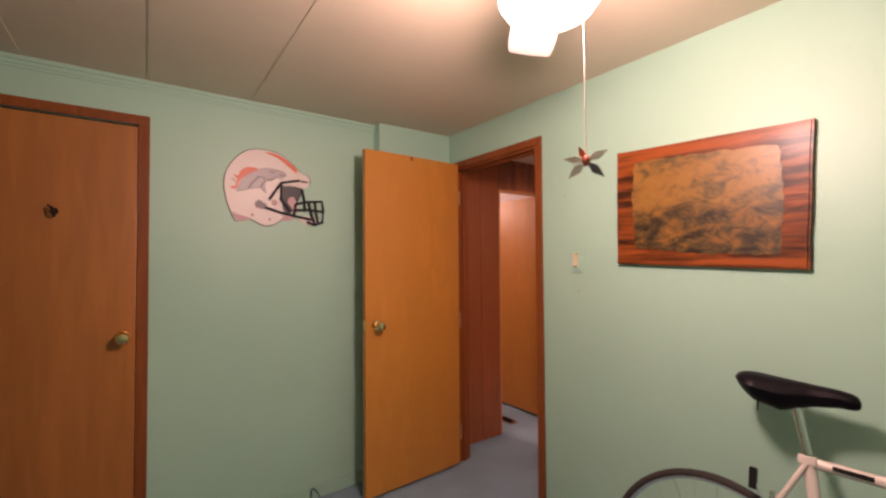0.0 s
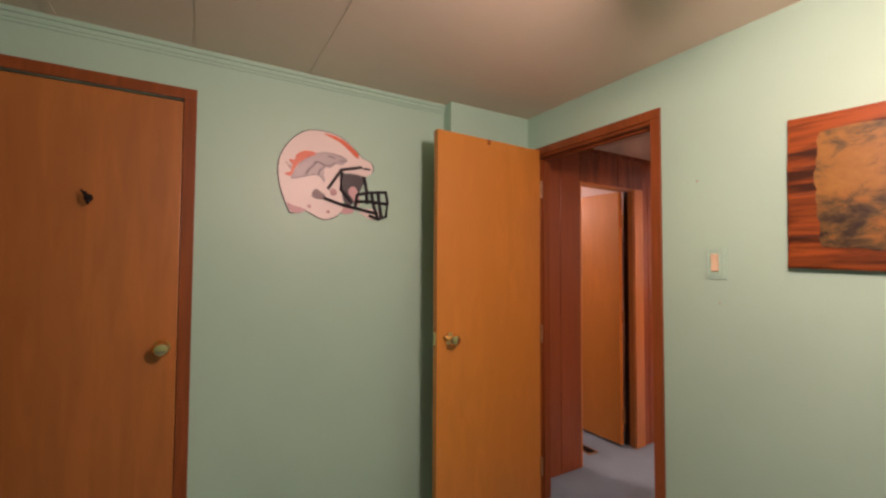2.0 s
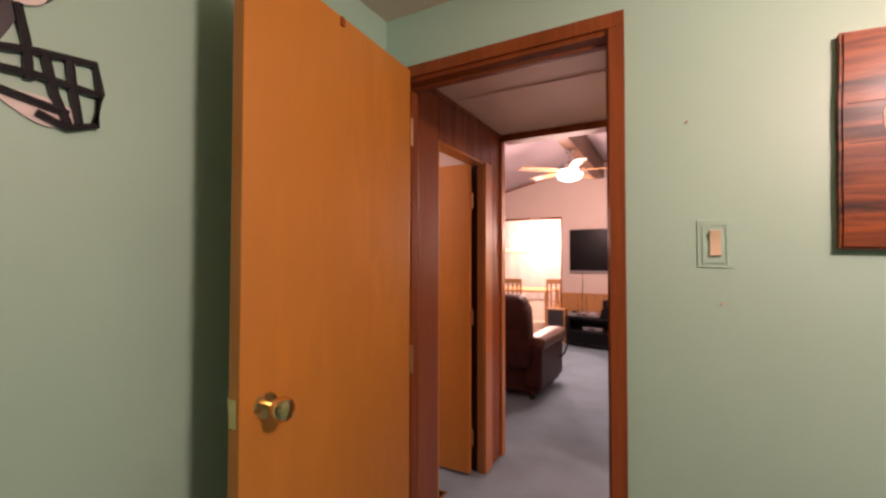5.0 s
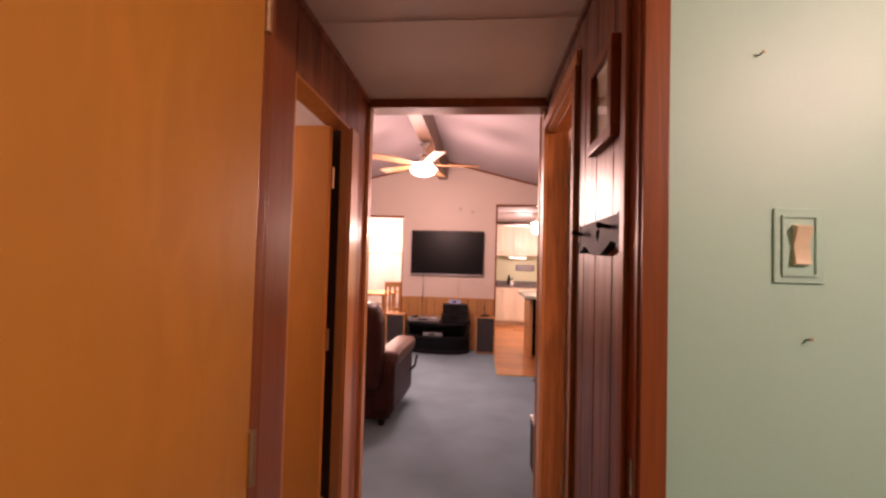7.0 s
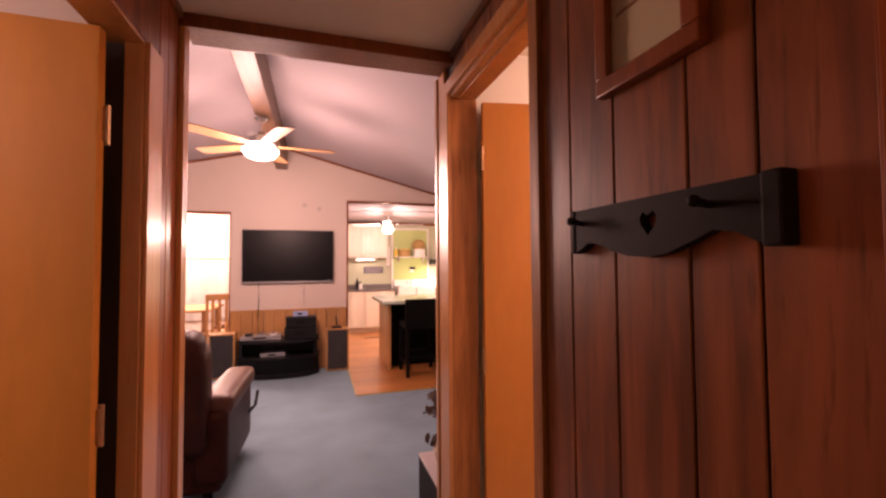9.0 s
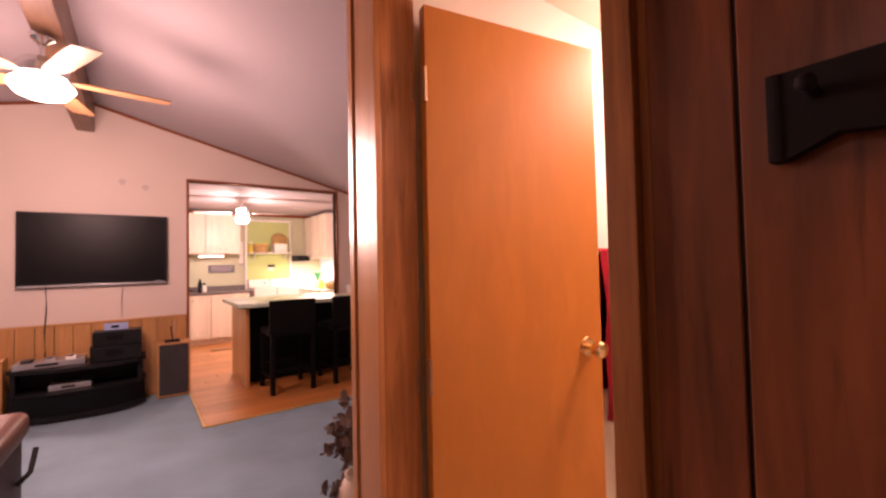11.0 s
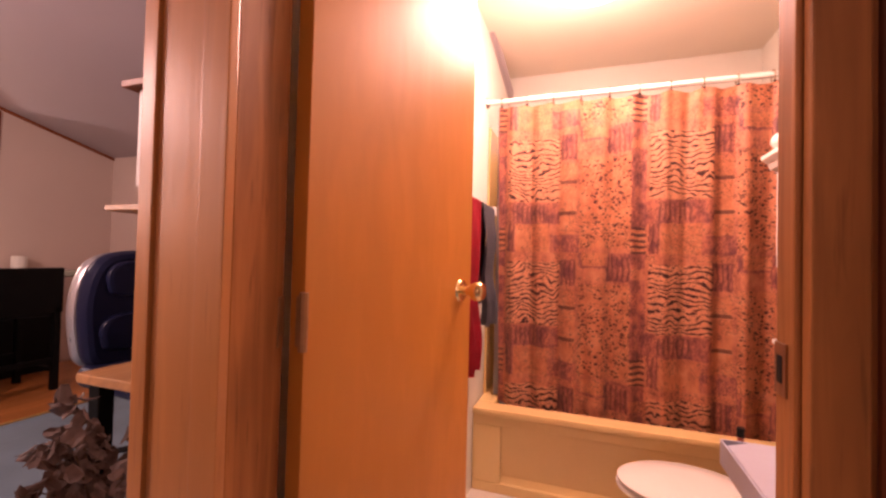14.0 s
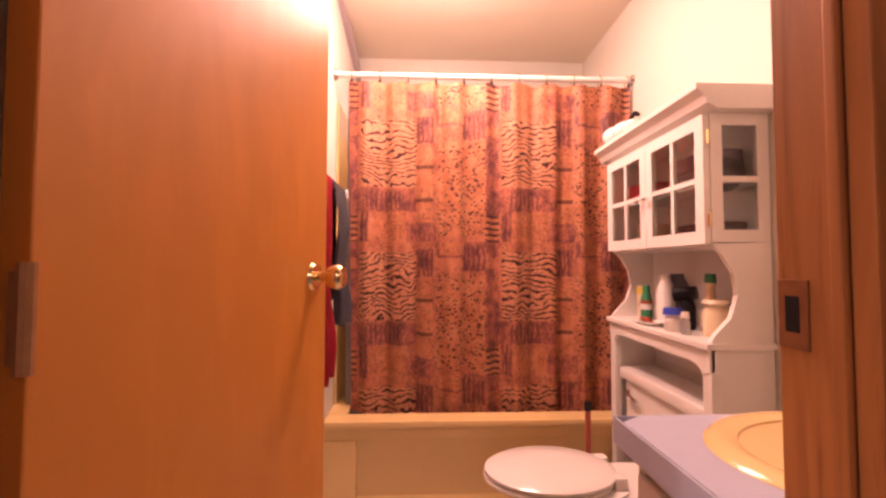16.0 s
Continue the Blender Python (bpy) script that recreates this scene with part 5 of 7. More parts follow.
for x in (-0.69, 0.045):
    part("post", boxes((x - 0.012, x + 0.012, BN - 0.09, BN - 0.001, 1.235, 1.275), bev=0.004), WHITE_GLOSS, bar)


def towel(name, label, x0, x1, front, back, material, ph):
    """A towel hung over the bar: front and back fall with soft folds."""
    th = thing(name, label, "towel", ((x0 + x1) / 2, BN - 0.075, 1.26))
    bm = bmesh.new()
    path = []
    for i in range(17):
        path.append((-0.020 - 0.006 * math.sin(i * 0.7), front + (1.255 - front) * i / 16))
    for i in range(1, 6):
        a = math.pi * i / 6
        path.append((-0.016 * math.cos(a), 1.255 + 0.014 * math.sin(a)))
    for i in range(13):
        path.append((0.020, 1.255 - (1.255 - back) * i / 12))
    rows = []
    for k in range(25):
        s = k / 24
        x = x0 + (x1 - x0) * s
        row = []
        for d, z in path:
            drop = min(1, (1.27 - z) / 0.5)
            ripple = 0.026 * drop * math.sin(s * 12 + ph + z * 2.2) + 0.008 * math.sin(s * 29 + z * 5) * drop
            pinch = (x0 + x1) / 2 + (x - (x0 + x1) / 2) * (1 - 0.26 * drop)
            row.append(bm.verts.new((pinch, BN - 0.075 + d + (ripple if d < 0 else 0), z)))
        rows.append(row)
    for a, b in zip(rows, rows[1:]):
        for i in range(len(path) - 1):
            bm.faces.new((a[i], a[i + 1], b[i + 1], b[i]))
    bmesh.ops.solidify(bm, geom=bm.faces[:], thickness=0.007)
    part("cloth", bm, material, th)


towel("bath_towel", "red terry bath towel hung over the bar", -0.515, -0.225, 0.64, 0.75, RED_TOWEL, 0.3)
towel("hand_towel", "grey terry hand towel hung over the bar", -0.205, 0.010, 0.77, 0.85, GREY_TOWEL, 1.5)

# toilet
TC = -0.262
toilet = thing("toilet", "pinkish white toilet with the lid shut", "toilet", (TC, 2.30, 0))
part("pedestal", lathe((TC, 2.36, 0), [(0.105, 0.006), (0.10, 0.03), (0.085, 0.12), (0.11, 0.22), (0.155, 0.285), (0.162, 0.299)], 28, 0.92, 1.25), WHITE_GLOSS, toilet)
part("deck", bx(TC - 0.115, TC + 0.115, 2.06, 2.26, 0.22, 0.296, 0.02), WHITE_GLOSS, toilet)
part("seat", lathe((TC, 2.425, 0), [(0.168, 0.300), (0.176, 0.305), (0.176, 0.312), (0.168, 0.317)], 32, 0.88, 1.17), WHITE_GLOSS, toilet)
lid = part("lid", lathe((TC, 2.420, 0), [(0.170, 0.319), (0.178, 0.324), (0.178, 0.331), (0.160, 0.341), (0.08, 0.346), (0.002, 0.347)], 32, 0.88, 1.17), WHITE_GLOSS, toilet, "closed oval lid")
for s in (-1, 1):
    part("hinge", boxes((TC + 0.07 * s - 0.018, TC + 0.07 * s + 0.018, 2.205, 2.245, 0.296, 0.336), bev=0.006), WHITE_GLOSS, lid)
part("tank", bx(TC - 0.245, TC + 0.245, BS + 0.025, 2.052, 0.30, 0.548, 0.018), WHITE_GLOSS, toilet)
part("tank_lid", bx(TC - 0.262, TC + 0.262, BS + 0.018, 2.068, 0.549, 0.590, 0.012), WHITE_GLOSS, toilet)
fl = part("flush_lever", cyl((TC + 0.195, 2.050, 0.505), (TC + 0.195, 2.066, 0.505), 0.013, n=12), CHROME, toilet)
part("lever_arm", tube([(TC + 0.195, 2.066, 0.505), (TC + 0.15, 2.072, 0.500), (TC + 0.12, 2.072, 0.497)], 0.006, 6), CHROME, fl)

# cabinet over the toilet
E0, E1, EF = -0.545, 0.040, 2.085
eta = thing("bathroom_cabinet", "white over-toilet cabinet with glazed doors and an open shelf", "cabinet", (-0.25, 2.0, 0.006))
side_line = [(BS + 0.012, 0.006), (BS + 0.052, 0.006), (BS + 0.052, 0.45), (EF - 0.01, 0.52), (EF - 0.01, 0.780), (2.060, 0.800), (2.020, 0.840), (2.000, 0.900), (2.010, 0.960), (2.040, 1.010), (EF - 0.018, 1.035), (EF - 0.018, 1.385), (BS + 0.012, 1.385)]
for x in (E0, E1 - 0.016):
    if x == E0:
        # the near side carries two panes
        low = [p for p in side_line if p[1] < 1.05]
        part("side_panel", slab(low + [(BS + 0.012, 1.040)], x, x + 0.016, "x"), WHITE, eta, flat=True)
        part("side_frame", rect_frame(BS + 0.012, EF - 0.018, 1.040, 1.385, 0.033, x, x + 0.016, "x"), WHITE, eta, "", True)
        part("side_rail", bx(x, x + 0.016, BS + 0.045, EF - 0.051, 1.200, 1.216), WHITE, eta)
        for z0, z1 in ((1.068, 1.200), (1.216, 1.352)):
            part("pane", bx(x + 0.006, x + 0.009, BS + 0.045, EF - 0.051, z0, z1), CLEAR, eta)
    else:
        part("side_panel", slab(side_line, x, x + 0.016, "x"), WHITE, eta, flat=True)
part("back_panel", bx(E0 + 0.016, E1 - 0.016, BS + 0.010, BS + 0.016, 0.62, 1.385), WHITE, eta)
part("crown", slab([(EF - 0.02, 1.386), (EF + 0.010, 1.400), (EF + 0.018, 1.420), (EF + 0.038, 1.436), (EF + 0.038, 1.450), (BS + 0.011, 1.450), (BS + 0.011, 1.386)], E0 - 0.034, E1 + 0.034, "x"), WHITE, eta, flat=True)
part("cabinet_floor", bx(E0 + 0.016, E1 - 0.016, BS + 0.016, EF - 0.02, 1.028, 1.044, 0.001), WHITE, eta)
part("inner_shelf", bx(E0 + 0.016, E1 - 0.016, BS + 0.016, EF - 0.05, 1.203, 1.213), WHITE, eta)
part("open_shelf", bx(E0 - 0.010, E1 + 0.010, BS + 0.011, EF + 0.008, 0.758, 0.776, 0.004), WHITE, eta)
part("apron", slab([(E0, 0.757), (E0, 0.700), (E0 + 0.03, 0.690), (E0 + 0.055, 0.712), (E0 + 0.09, 0.716), (E1 - 0.09, 0.716), (E1 - 0.055, 0.712), (E1 - 0.03, 0.690), (E1, 0.700), (E1, 0.757)], EF - 0.018, EF - 0.004, "y"), WHITE, eta, flat=True)
for x in (E0, E1 - 0.03):
    part("leg", bx(x - 0.003, x + 0.033, EF - 0.034, EF - 0.006, 0.006, 0.70, 0.003), WHITE, eta)
    part("lower_side", bx(x + 0.017, x + 0.027, BS + 0.053, EF - 0.0345, 0.10, 0.757, 0.001), WHITE, eta)
xm = (E0 + E1) / 2
for x0, x1, kx in ((E0 + 0.002, xm - 0.001, xm - 0.020), (xm + 0.001, E1 - 0.002, xm + 0.020)):
    door = part("door", rect_frame(x0, x1, 1.035, 1.382, 0.036, EF - 0.017, EF), WHITE, eta, "white glazed cabinet door", True)
    part("muntin", bx((x0 + x1) / 2 - 0.007, (x0 + x1) / 2 + 0.007, EF - 0.015, EF - 0.002, 1.072, 1.345), WHITE, door)
    part("muntin", bx(x0 + 0.036, (x0 + x1) / 2 - 0.007, EF - 0.015, EF - 0.002, 1.202, 1.216), WHITE, door)
    part("muntin", bx((x0 + x1) / 2 + 0.007, x1 - 0.036, EF - 0.015, EF - 0.002, 1.202, 1.216), WHITE, door)
    for px0, px1 in ((x0 + 0.036, (x0 + x1) / 2 - 0.007), ((x0 + x1) / 2 + 0.007, x1 - 0.036)):
        for z0, z1 in ((1.072, 1.202), (1.216, 1.345)):
            part("pane", bx(px0, px1, EF - 0.010, EF - 0.007, z0, z1), CLEAR, door)
    kb = part("knob", cyl((kx, EF, 1.196), (kx, EF + 0.012, 1.196), 0.004, n=10), CHROME, door)
    part("knob_tip", ball((kx, EF + 0.017, 1.196), 0.009, n=12), CHROME, kb)
for z in (1.10, 1.32):
    part("hinge", cyl((E0 - 0.002, EF - 0.012, z - 0.018), (E0 - 0.002, EF - 0.012, z + 0.018), 0.004, n=8), BRASS, eta)


def bottle(name, label, x, y, z, r, h, material, cap=None, cap_r=0.5, cap_h=0.03, sq=1.0):
    b = thing(name, label, "bottle", (x, y, z))
    part("body", lathe((x, y, z), [(r * 0.9, 0), (r, 0.004), (r, h * 0.72), (r * 0.75, h * 0.88), (r * cap_r, h)], 18, 1, sq), material, b)
    if cap:
        part("cap", cyl((x, y, z + h), (x, y, z + h + cap_h), r * cap_r * 1.15, r * cap_r, 14), cap, b)
    return b


SZ = 0.776
bx_y = thing("yellow_packet", "yellow and white toiletry packet on the open shelf", "packet", (-0.045, 2.0, SZ))
part("carton", bx(-0.085, -0.020, 1.975, 2.000, SZ, SZ + 0.125, 0.002), PLASTIC_CREAM, bx_y)
part("label_band", bx(-0.0851, -0.0199, 2.0001, 2.001, SZ + 0.095, SZ + 0.118), YELLOW, bx_y)
part("label_bar", bx(-0.072, -0.034, 2.0001, 2.001, SZ + 0.045, SZ + 0.065), GREY_PRINT, bx_y)
gb = bottle("green_bottle", "green bottle with a white and red label", -0.125, 2.02, SZ, 0.020, 0.110, GREEN_P, GREEN_P, 0.6, 0.020)
part("label_band", lathe((-0.125, 2.02, SZ), [(0.0203, 0.045), (0.0203, 0.065)], 18), WHITE, gb)
part("label_band", lathe((-0.125, 2.02, SZ), [(0.0204, 0.066), (0.0204, 0.078)], 18), BROWN_ROD, gb)
bottle("lotion_bottle", "tall white lotion bottle", -0.215, 2.00, SZ, 0.030, 0.155, WHITE, WHITE, 0.5, 0.015)
bottle("mouthwash_bottle", "clear blue grey bottle with a rounded top", -0.205, 1.955, SZ, 0.042, 0.165, GREY_TOWEL, GREY_TOWEL, 0.5, 0.01)
sprayer = bottle("hair_dryer", "black hair dryer standing on its handle", -0.305, 1.985, SZ, 0.024, 0.10, BLACK)
part("barrel", cyl((-0.325, 1.965, SZ + 0.118), (-0.280, 2.01, SZ + 0.108), 0.020, 0.026, 16), BLACK, sprayer)
bottle("cologne_bottle", "slim pale bottle with a dark green cap", -0.375, 1.955, SZ, 0.016, 0.150, PLASTIC_CREAM, GREEN_P, 0.9, 0.028)
bottle("white_jar", "small white jar with a blue lid", -0.345, 2.055, SZ, 0.026, 0.052, WHITE, BLUE_P, 1.0, 0.020)
bottle("grey_vial", "small grey vial with a cap", -0.405, 2.055, SZ, 0.013, 0.048, SILVER, WHITE, 0.8, 0.018)
bottle("cream_tub", "cream coloured plastic tub", -0.440, 1.985, SZ, 0.036, 0.095, PLASTIC_CREAM, PLASTIC_CREAM, 0.95, 0.008)
dish = thing("small_dish", "shallow white dish with a red rim on the shelf", "dish", (-0.195, 2.055, SZ))
part("bowl", lathe((-0.195, 2.055, SZ), [(0.03, 0.0), (0.055, 0.010), (0.058, 0.014), (0.050, 0.012), (0.004, 0.006)], 22, 1.25, 0.6), WHITE_GLOSS, dish)
part("soap", bx(-0.215, -0.165, 2.045, 2.068, SZ + 0.010, SZ + 0.024, 0.006), BROWN_ROD, dish)
tp = thing("ornament_cluster", "white ceramic shells on top of the cabinet", "ornament", (-0.02, 2.02, 1.45))
for x, y, r in ((-0.01, 2.075, 0.046), (-0.085, 2.07, 0.044), (-0.15, 2.075, 0.036)):
    part("shell", ball((x, y, 1.45 + r * 0.8), r, (1.1, 1, 0.8), None, 14), WHITE_GLOSS, tp)
part("shell_tip", tube([(-0.16, 2.085, 1.505), (-0.19, 2.085, 1.515), (-0.215, 2.085, 1.50)], 0.008, 6), BLACK_MATT, tp)
for nm, lb, x, z, w, h, mt in (("folded_cloth", "folded red cloth inside the glazed cabinet", -0.06, 1.213, 0.15, 0.075, RED_TOWEL), ("folded_cloth", "folded purple grey cloth inside the glazed cabinet", -0.38, 1.213, 0.20, 0.10, paint("plum_cloth", (0.12, 0.06, 0.08), 0.9)),
                               ("paper_box", "yellow paper box inside the glazed cabinet", -0.09, 1.044, 0.06, 0.09, PAPER), ("folded_cloth", "dark folded cloth inside the glazed cabinet", -0.38, 1.044, 0.22, 0.06, paint("dark_maroon_cloth", (0.07, 0.015, 0.02), 0.9))):
    c = thing(nm, lb, "box" if nm == "paper_box" else "cloth", (x, 1.98, z))
    part("lower_fold", bx(x - w / 2, x + w / 2, 1.915, 2.025, z, z + h * 0.5, 0.012), mt, c)
    part("upper_fold", bx(x - w / 2 + 0.004, x + w / 2 - 0.006, 1.918, 2.020, z + h * 0.5, z + h, 0.012), mt, c)
hp = thing("cap", "dark round cap inside the glazed cabinet", "cap", (-0.46, 1.98, 1.213))
part("crown", ball((-0.47, 1.98, 1.235), 0.055, (1, 1, 0.9), None, 16), BLACK_MATT, hp)

plunger = thing("plunger", "plunger with a red brown handle beside the toilet", "plunger", (-0.10, 2.23, 0.006))
part("cup", lathe((-0.10, 2.23, 0.006), [(0.055, 0.0), (0.06, 0.02), (0.045, 0.06), (0.015, 0.075)], 20), RUBBER, plunger)
part("handle", cyl((-0.10, 2.23, 0.08), (-0.10, 2.23, 0.455), 0.010, n=12), BROWN_ROD, plunger)
part("grip", cyl((-0.10, 2.23, 0.455), (-0.10, 2.23, 0.485), 0.012, n=12), BLACK, plunger)

# vanity
VX0, VX1, VY1, VZ = HR + 0.106, -0.880, 2.485, 0.715
van = thing("vanity", "small bathroom vanity with pale doors", "cabinet", (-1.06, 2.2, 0.006))
part("body", boxes((VX0, VX1 - 0.02, BS + 0.012, VY1 - 0.03, 0.08, VZ - 0.045), (VX0, VX1 - 0.06, BS + 0.012, VY1 - 0.07, 0.006, 0.08)), paint("pale_green_vanity", (0.50, 0.50, 0.36), 0.45, 0.05), van)
dr = part("door", bx(VX0 + 0.02, VX1 - 0.04, VY1 - 0.030, VY1 - 0.016, 0.10, VZ - 0.08, 0.004), WHITE, van)
part("handle", cyl((VX1 - 0.07, VY1 - 0.016, 0.56), (VX1 - 0.07, VY1 + 0.004, 0.56), 0.010, n=12), BRASS, dr)
sink_c = (-1.055, 2.20)
top = bmesh.new()
outer = [(VX0, BS + 0.010), (VX1, BS + 0.010), (VX1, VY1), (VX0, VY1)]
SR, n = 0.150, 40
ring_hi, ring_lo, box_hi, box_lo = [], [], [], []
for i in range(n):
    a = 2 * math.pi * i / n
    dx, dy = math.cos(a), math.sin(a)
    k = min((VX1 - sink_c[0]) / dx if dx > 1e-6 else 9, (VX0 - sink_c[0]) / dx if dx < -1e-6 else 9, (VY1 - sink_c[1]) / dy if dy > 1e-6 else 9, (BS + 0.010 - sink_c[1]) / dy if dy < -1e-6 else 9)
    ring_hi.append(top.verts.new((sink_c[0] + SR * dx, sink_c[1] + SR * 1.28 * dy, VZ)))
    ring_lo.append(top.verts.new((sink_c[0] + SR * dx, sink_c[1] + SR * 1.28 * dy, VZ - 0.045)))
    box_hi.append(top.verts.new((sink_c[0] + k * dx, sink_c[1] + k * dy, VZ)))
    box_lo.append(top.verts.new((sink_c[0] + k * dx, sink_c[1] + k * dy, VZ - 0.045)))
for i in range(n):
    j = (i + 1) % n
    top.faces.new((ring_hi[i], ring_hi[j], box_hi[j], box_hi[i]))
    top.faces.new((ring_lo[i], ring_lo[j], box_lo[j], box_lo[i]))
    top.faces.new((ring_hi[i], ring_hi[j], ring_lo[j], ring_lo[i]))
    top.faces.new((box_hi[i], box_hi[j], box_lo[j], box_lo[i]))
vt = thing("bathroom_countertop", "lilac grey laminate counter on the vanity", "countertop", (-1.06, 2.2, VZ - 0.045))
part("slab", top, LILAC, vt, flat=True)
part("front_edge", bx(VX0, VX1 + 0.002, VY1 + 0.0005, VY1 + 0.004, VZ - 0.046, VZ - 0.001, 0.001), LILAC, vt)
part("side_edge", bx(VX1 + 0.0005, VX1 + 0.004, BS + 0.012, VY1, VZ - 0.046, VZ - 0.001, 0.001), LILAC, vt)
sink = thing("sink", "oval bisque basin set into the vanity top", "sink", (-1.055, 2.20, VZ - 0.12))
part("bowl", lathe((sink_c[0], sink_c[1], VZ), [(0.004, -0.115), (0.05, -0.110), (0.105, -0.08), (0.130, -0.02), (0.136, 0.004), (0.150, 0.010), (0.168, 0.007), (0.174, 0.0005)], 40, 1.0, 1.25), CREAM_ENAMEL, sink)
tap = part("tap", tube([(sink_c[0], BS + 0.07, VZ), (sink_c[0], BS + 0.07, VZ + 0.07), (sink_c[0], BS + 0.11, VZ + 0.085), (sink_c[0], BS + 0.15, VZ + 0.06)], 0.011, 10), CHROME, sink)
for s in (-1, 1):
    part("tap_handle", cyl((sink_c[0] + 0.07 * s, BS + 0.06, VZ), (sink_c[0] + 0.07 * s, BS + 0.06, VZ + 0.045), 0.018, 0.014, 12), CHROME, tap)
mat_b = thing("bath_mat", "pale grey bath mat beside the tub", "mat", (-0.30, 2.95, 0.006))
part("pile", bx(-0.42, -0.06, 2.72, 3.10, 0.006, 0.020, 0.006), GREY_PRINT, mat_b)
part("border", boxes((-0.43, -0.42, 2.71, 3.11, 0.006, 0.016), (-0.06, -0.05, 2.71, 3.11, 0.006, 0.016), (-0.42, -0.06, 2.71, 2.72, 0.006, 0.016), (-0.42, -0.06, 3.10, 3.11, 0.006, 0.016)), WHITE, mat_b)
BLX, BLY = -0.20, 2.74
bl = thing("bathroom_ceiling_light", "lit round glass light on the bathroom ceiling", "ceiling light", (BLX, BLY, CZ))
part("base", cyl((BLX, BLY, CZ - 0.025), (BLX, BLY, CZ - 0.001), 0.19, n=28), WHITE, bl)
d = part("dish", lathe((BLX, BLY, 0), [(0.205, CZ - 0.025), (0.212, CZ - 0.05), (0.17, CZ - 0.09), (0.08, CZ - 0.108), (0.004, CZ - 0.112)], 28), BULB, bl)
d.visible_shadow = False

# ================= living room =================
tv = thing("television", "flat black television on the cream wall", "television", (-2.17, YT, 1.05))
T0, T1, TZ0, TZ1 = -2.690, -1.626, 1.080, 1.735
part("housing", bx(T0, T1, YT - 0.055, YT - 0.018, TZ0, TZ1, 0.006), BLACK, tv)
part("screen", bx(T0 + 0.024, T1 - 0.024, YT - 0.0575, YT - 0.055, TZ0 + 0.038, TZ1 - 0.024), GLOSS, tv, "dark glossy screen")
part("bezel_strip", bx(T0 + 0.008, T1 - 0.008, YT - 0.0575, YT - 0.055, TZ0 + 0.004, TZ0 + 0.020, 0.001), SILVER, tv)
part("badge", bx(-1.72, -1.67, YT - 0.0585, YT - 0.0575, TZ0 + 0.026, TZ0 + 0.032), SILVER, tv)
part("bracket", bx(-2.3, -2.0, YT - 0.018, YT - 0.0005, 1.25, 1.55), BLACK_MATT, tv)
cable = part("cable", tube([(-2.505, YT - 0.03, TZ0), (-2.50, YT - 0.028, 0.9), (-2.51, YT - 0.03, 0.7), (-2.505, YT - 0.03, 0.48)], 0.005, 6), BLACK_MATT, tv)
part("cable", tube([(-1.97, YT - 0.03, TZ0), (-1.985, YT - 0.028, 0.95), (-1.98, YT - 0.028, 0.80)], 0.003, 6), GREY_PRINT, tv)
for x, z in ((-1.98, 2.06), (-1.80, 2.02)):
    st = thing("wall_smudge", "faint grey smudge on the cream wall", "stain", (x, YT, z), kind="stuff")
    part("mark", slab(curvy([(x - 0.03, z), (x, z + 0.03), (x + 0.03, z + 0.005), (x, z - 0.035)], 4), YT - 0.0012, YT - 0.0004, "y"), paint("faint_smudge", (0.50, 0.42, 0.37), 0.6), st)

stand = thing("television_stand", "curved black television stand with an open bay", "tv stand", (-2.24, 6.95, 0))
outline = [(-2.70, 7.20), (-2.70, 6.98), (-2.62, 6.90), (-2.42, 6.83), (-2.20, 6.81), (-1.98, 6.83), (-1.86, 6.90), (-1.80, 6.98), (-1.80, 7.20)]
part("top", slab(outline, 0.405, 0.435, "z"), BLACK, stand)
part("bottom", slab(outline, 0.015, 0.06, "z"), BLACK, stand)
part("middle_shelf", slab([(x, min(7.19, y + 0.02)) for x, y in outline], 0.22, 0.235, "z"), BLACK, stand)
inner = [(-2.24 + (x + 2.24) * 0.985, y + 0.012) for x, y in outline]
part("door", slab(inner, 0.06, 0.215, "z"), GLOSS, stand, "dark glass front")
part("back", bx(-2.68, -1.82, 7.16, 7.19, 0.06, 0.405), BLACK, stand)
for x in (-2.68, -1.86):
    part("side", bx(x, x + 0.03, 6.97, 7.19, 0.06, 0.405), BLACK, stand)


def device(name, label, x0, x1, y0, y1, z0, z1, material, cat="electronics", front=True):
    d = thing(name, label, cat, ((x0 + x1) / 2, (y0 + y1) / 2, z0))
    part("case", bx(x0, x1, y0, y1, z0 + 0.004, z1, 0.004), material, d)
    if front:
        part("display", bx(x0 + (x1 - x0) * 0.3, x0 + (x1 - x0) * 0.62, y0 - 0.002, y0, z0 + (z1 - z0) * 0.4, z0 + (z1 - z0) * 0.75), GLOSS, d)
    for fx in (x0 + 0.02, x1 - 0.03):
        part("foot", bx(fx, fx + 0.012, y0 + 0.02, y0 + 0.032, z0, z0 + 0.004), BLACK_MATT, d)
    return d


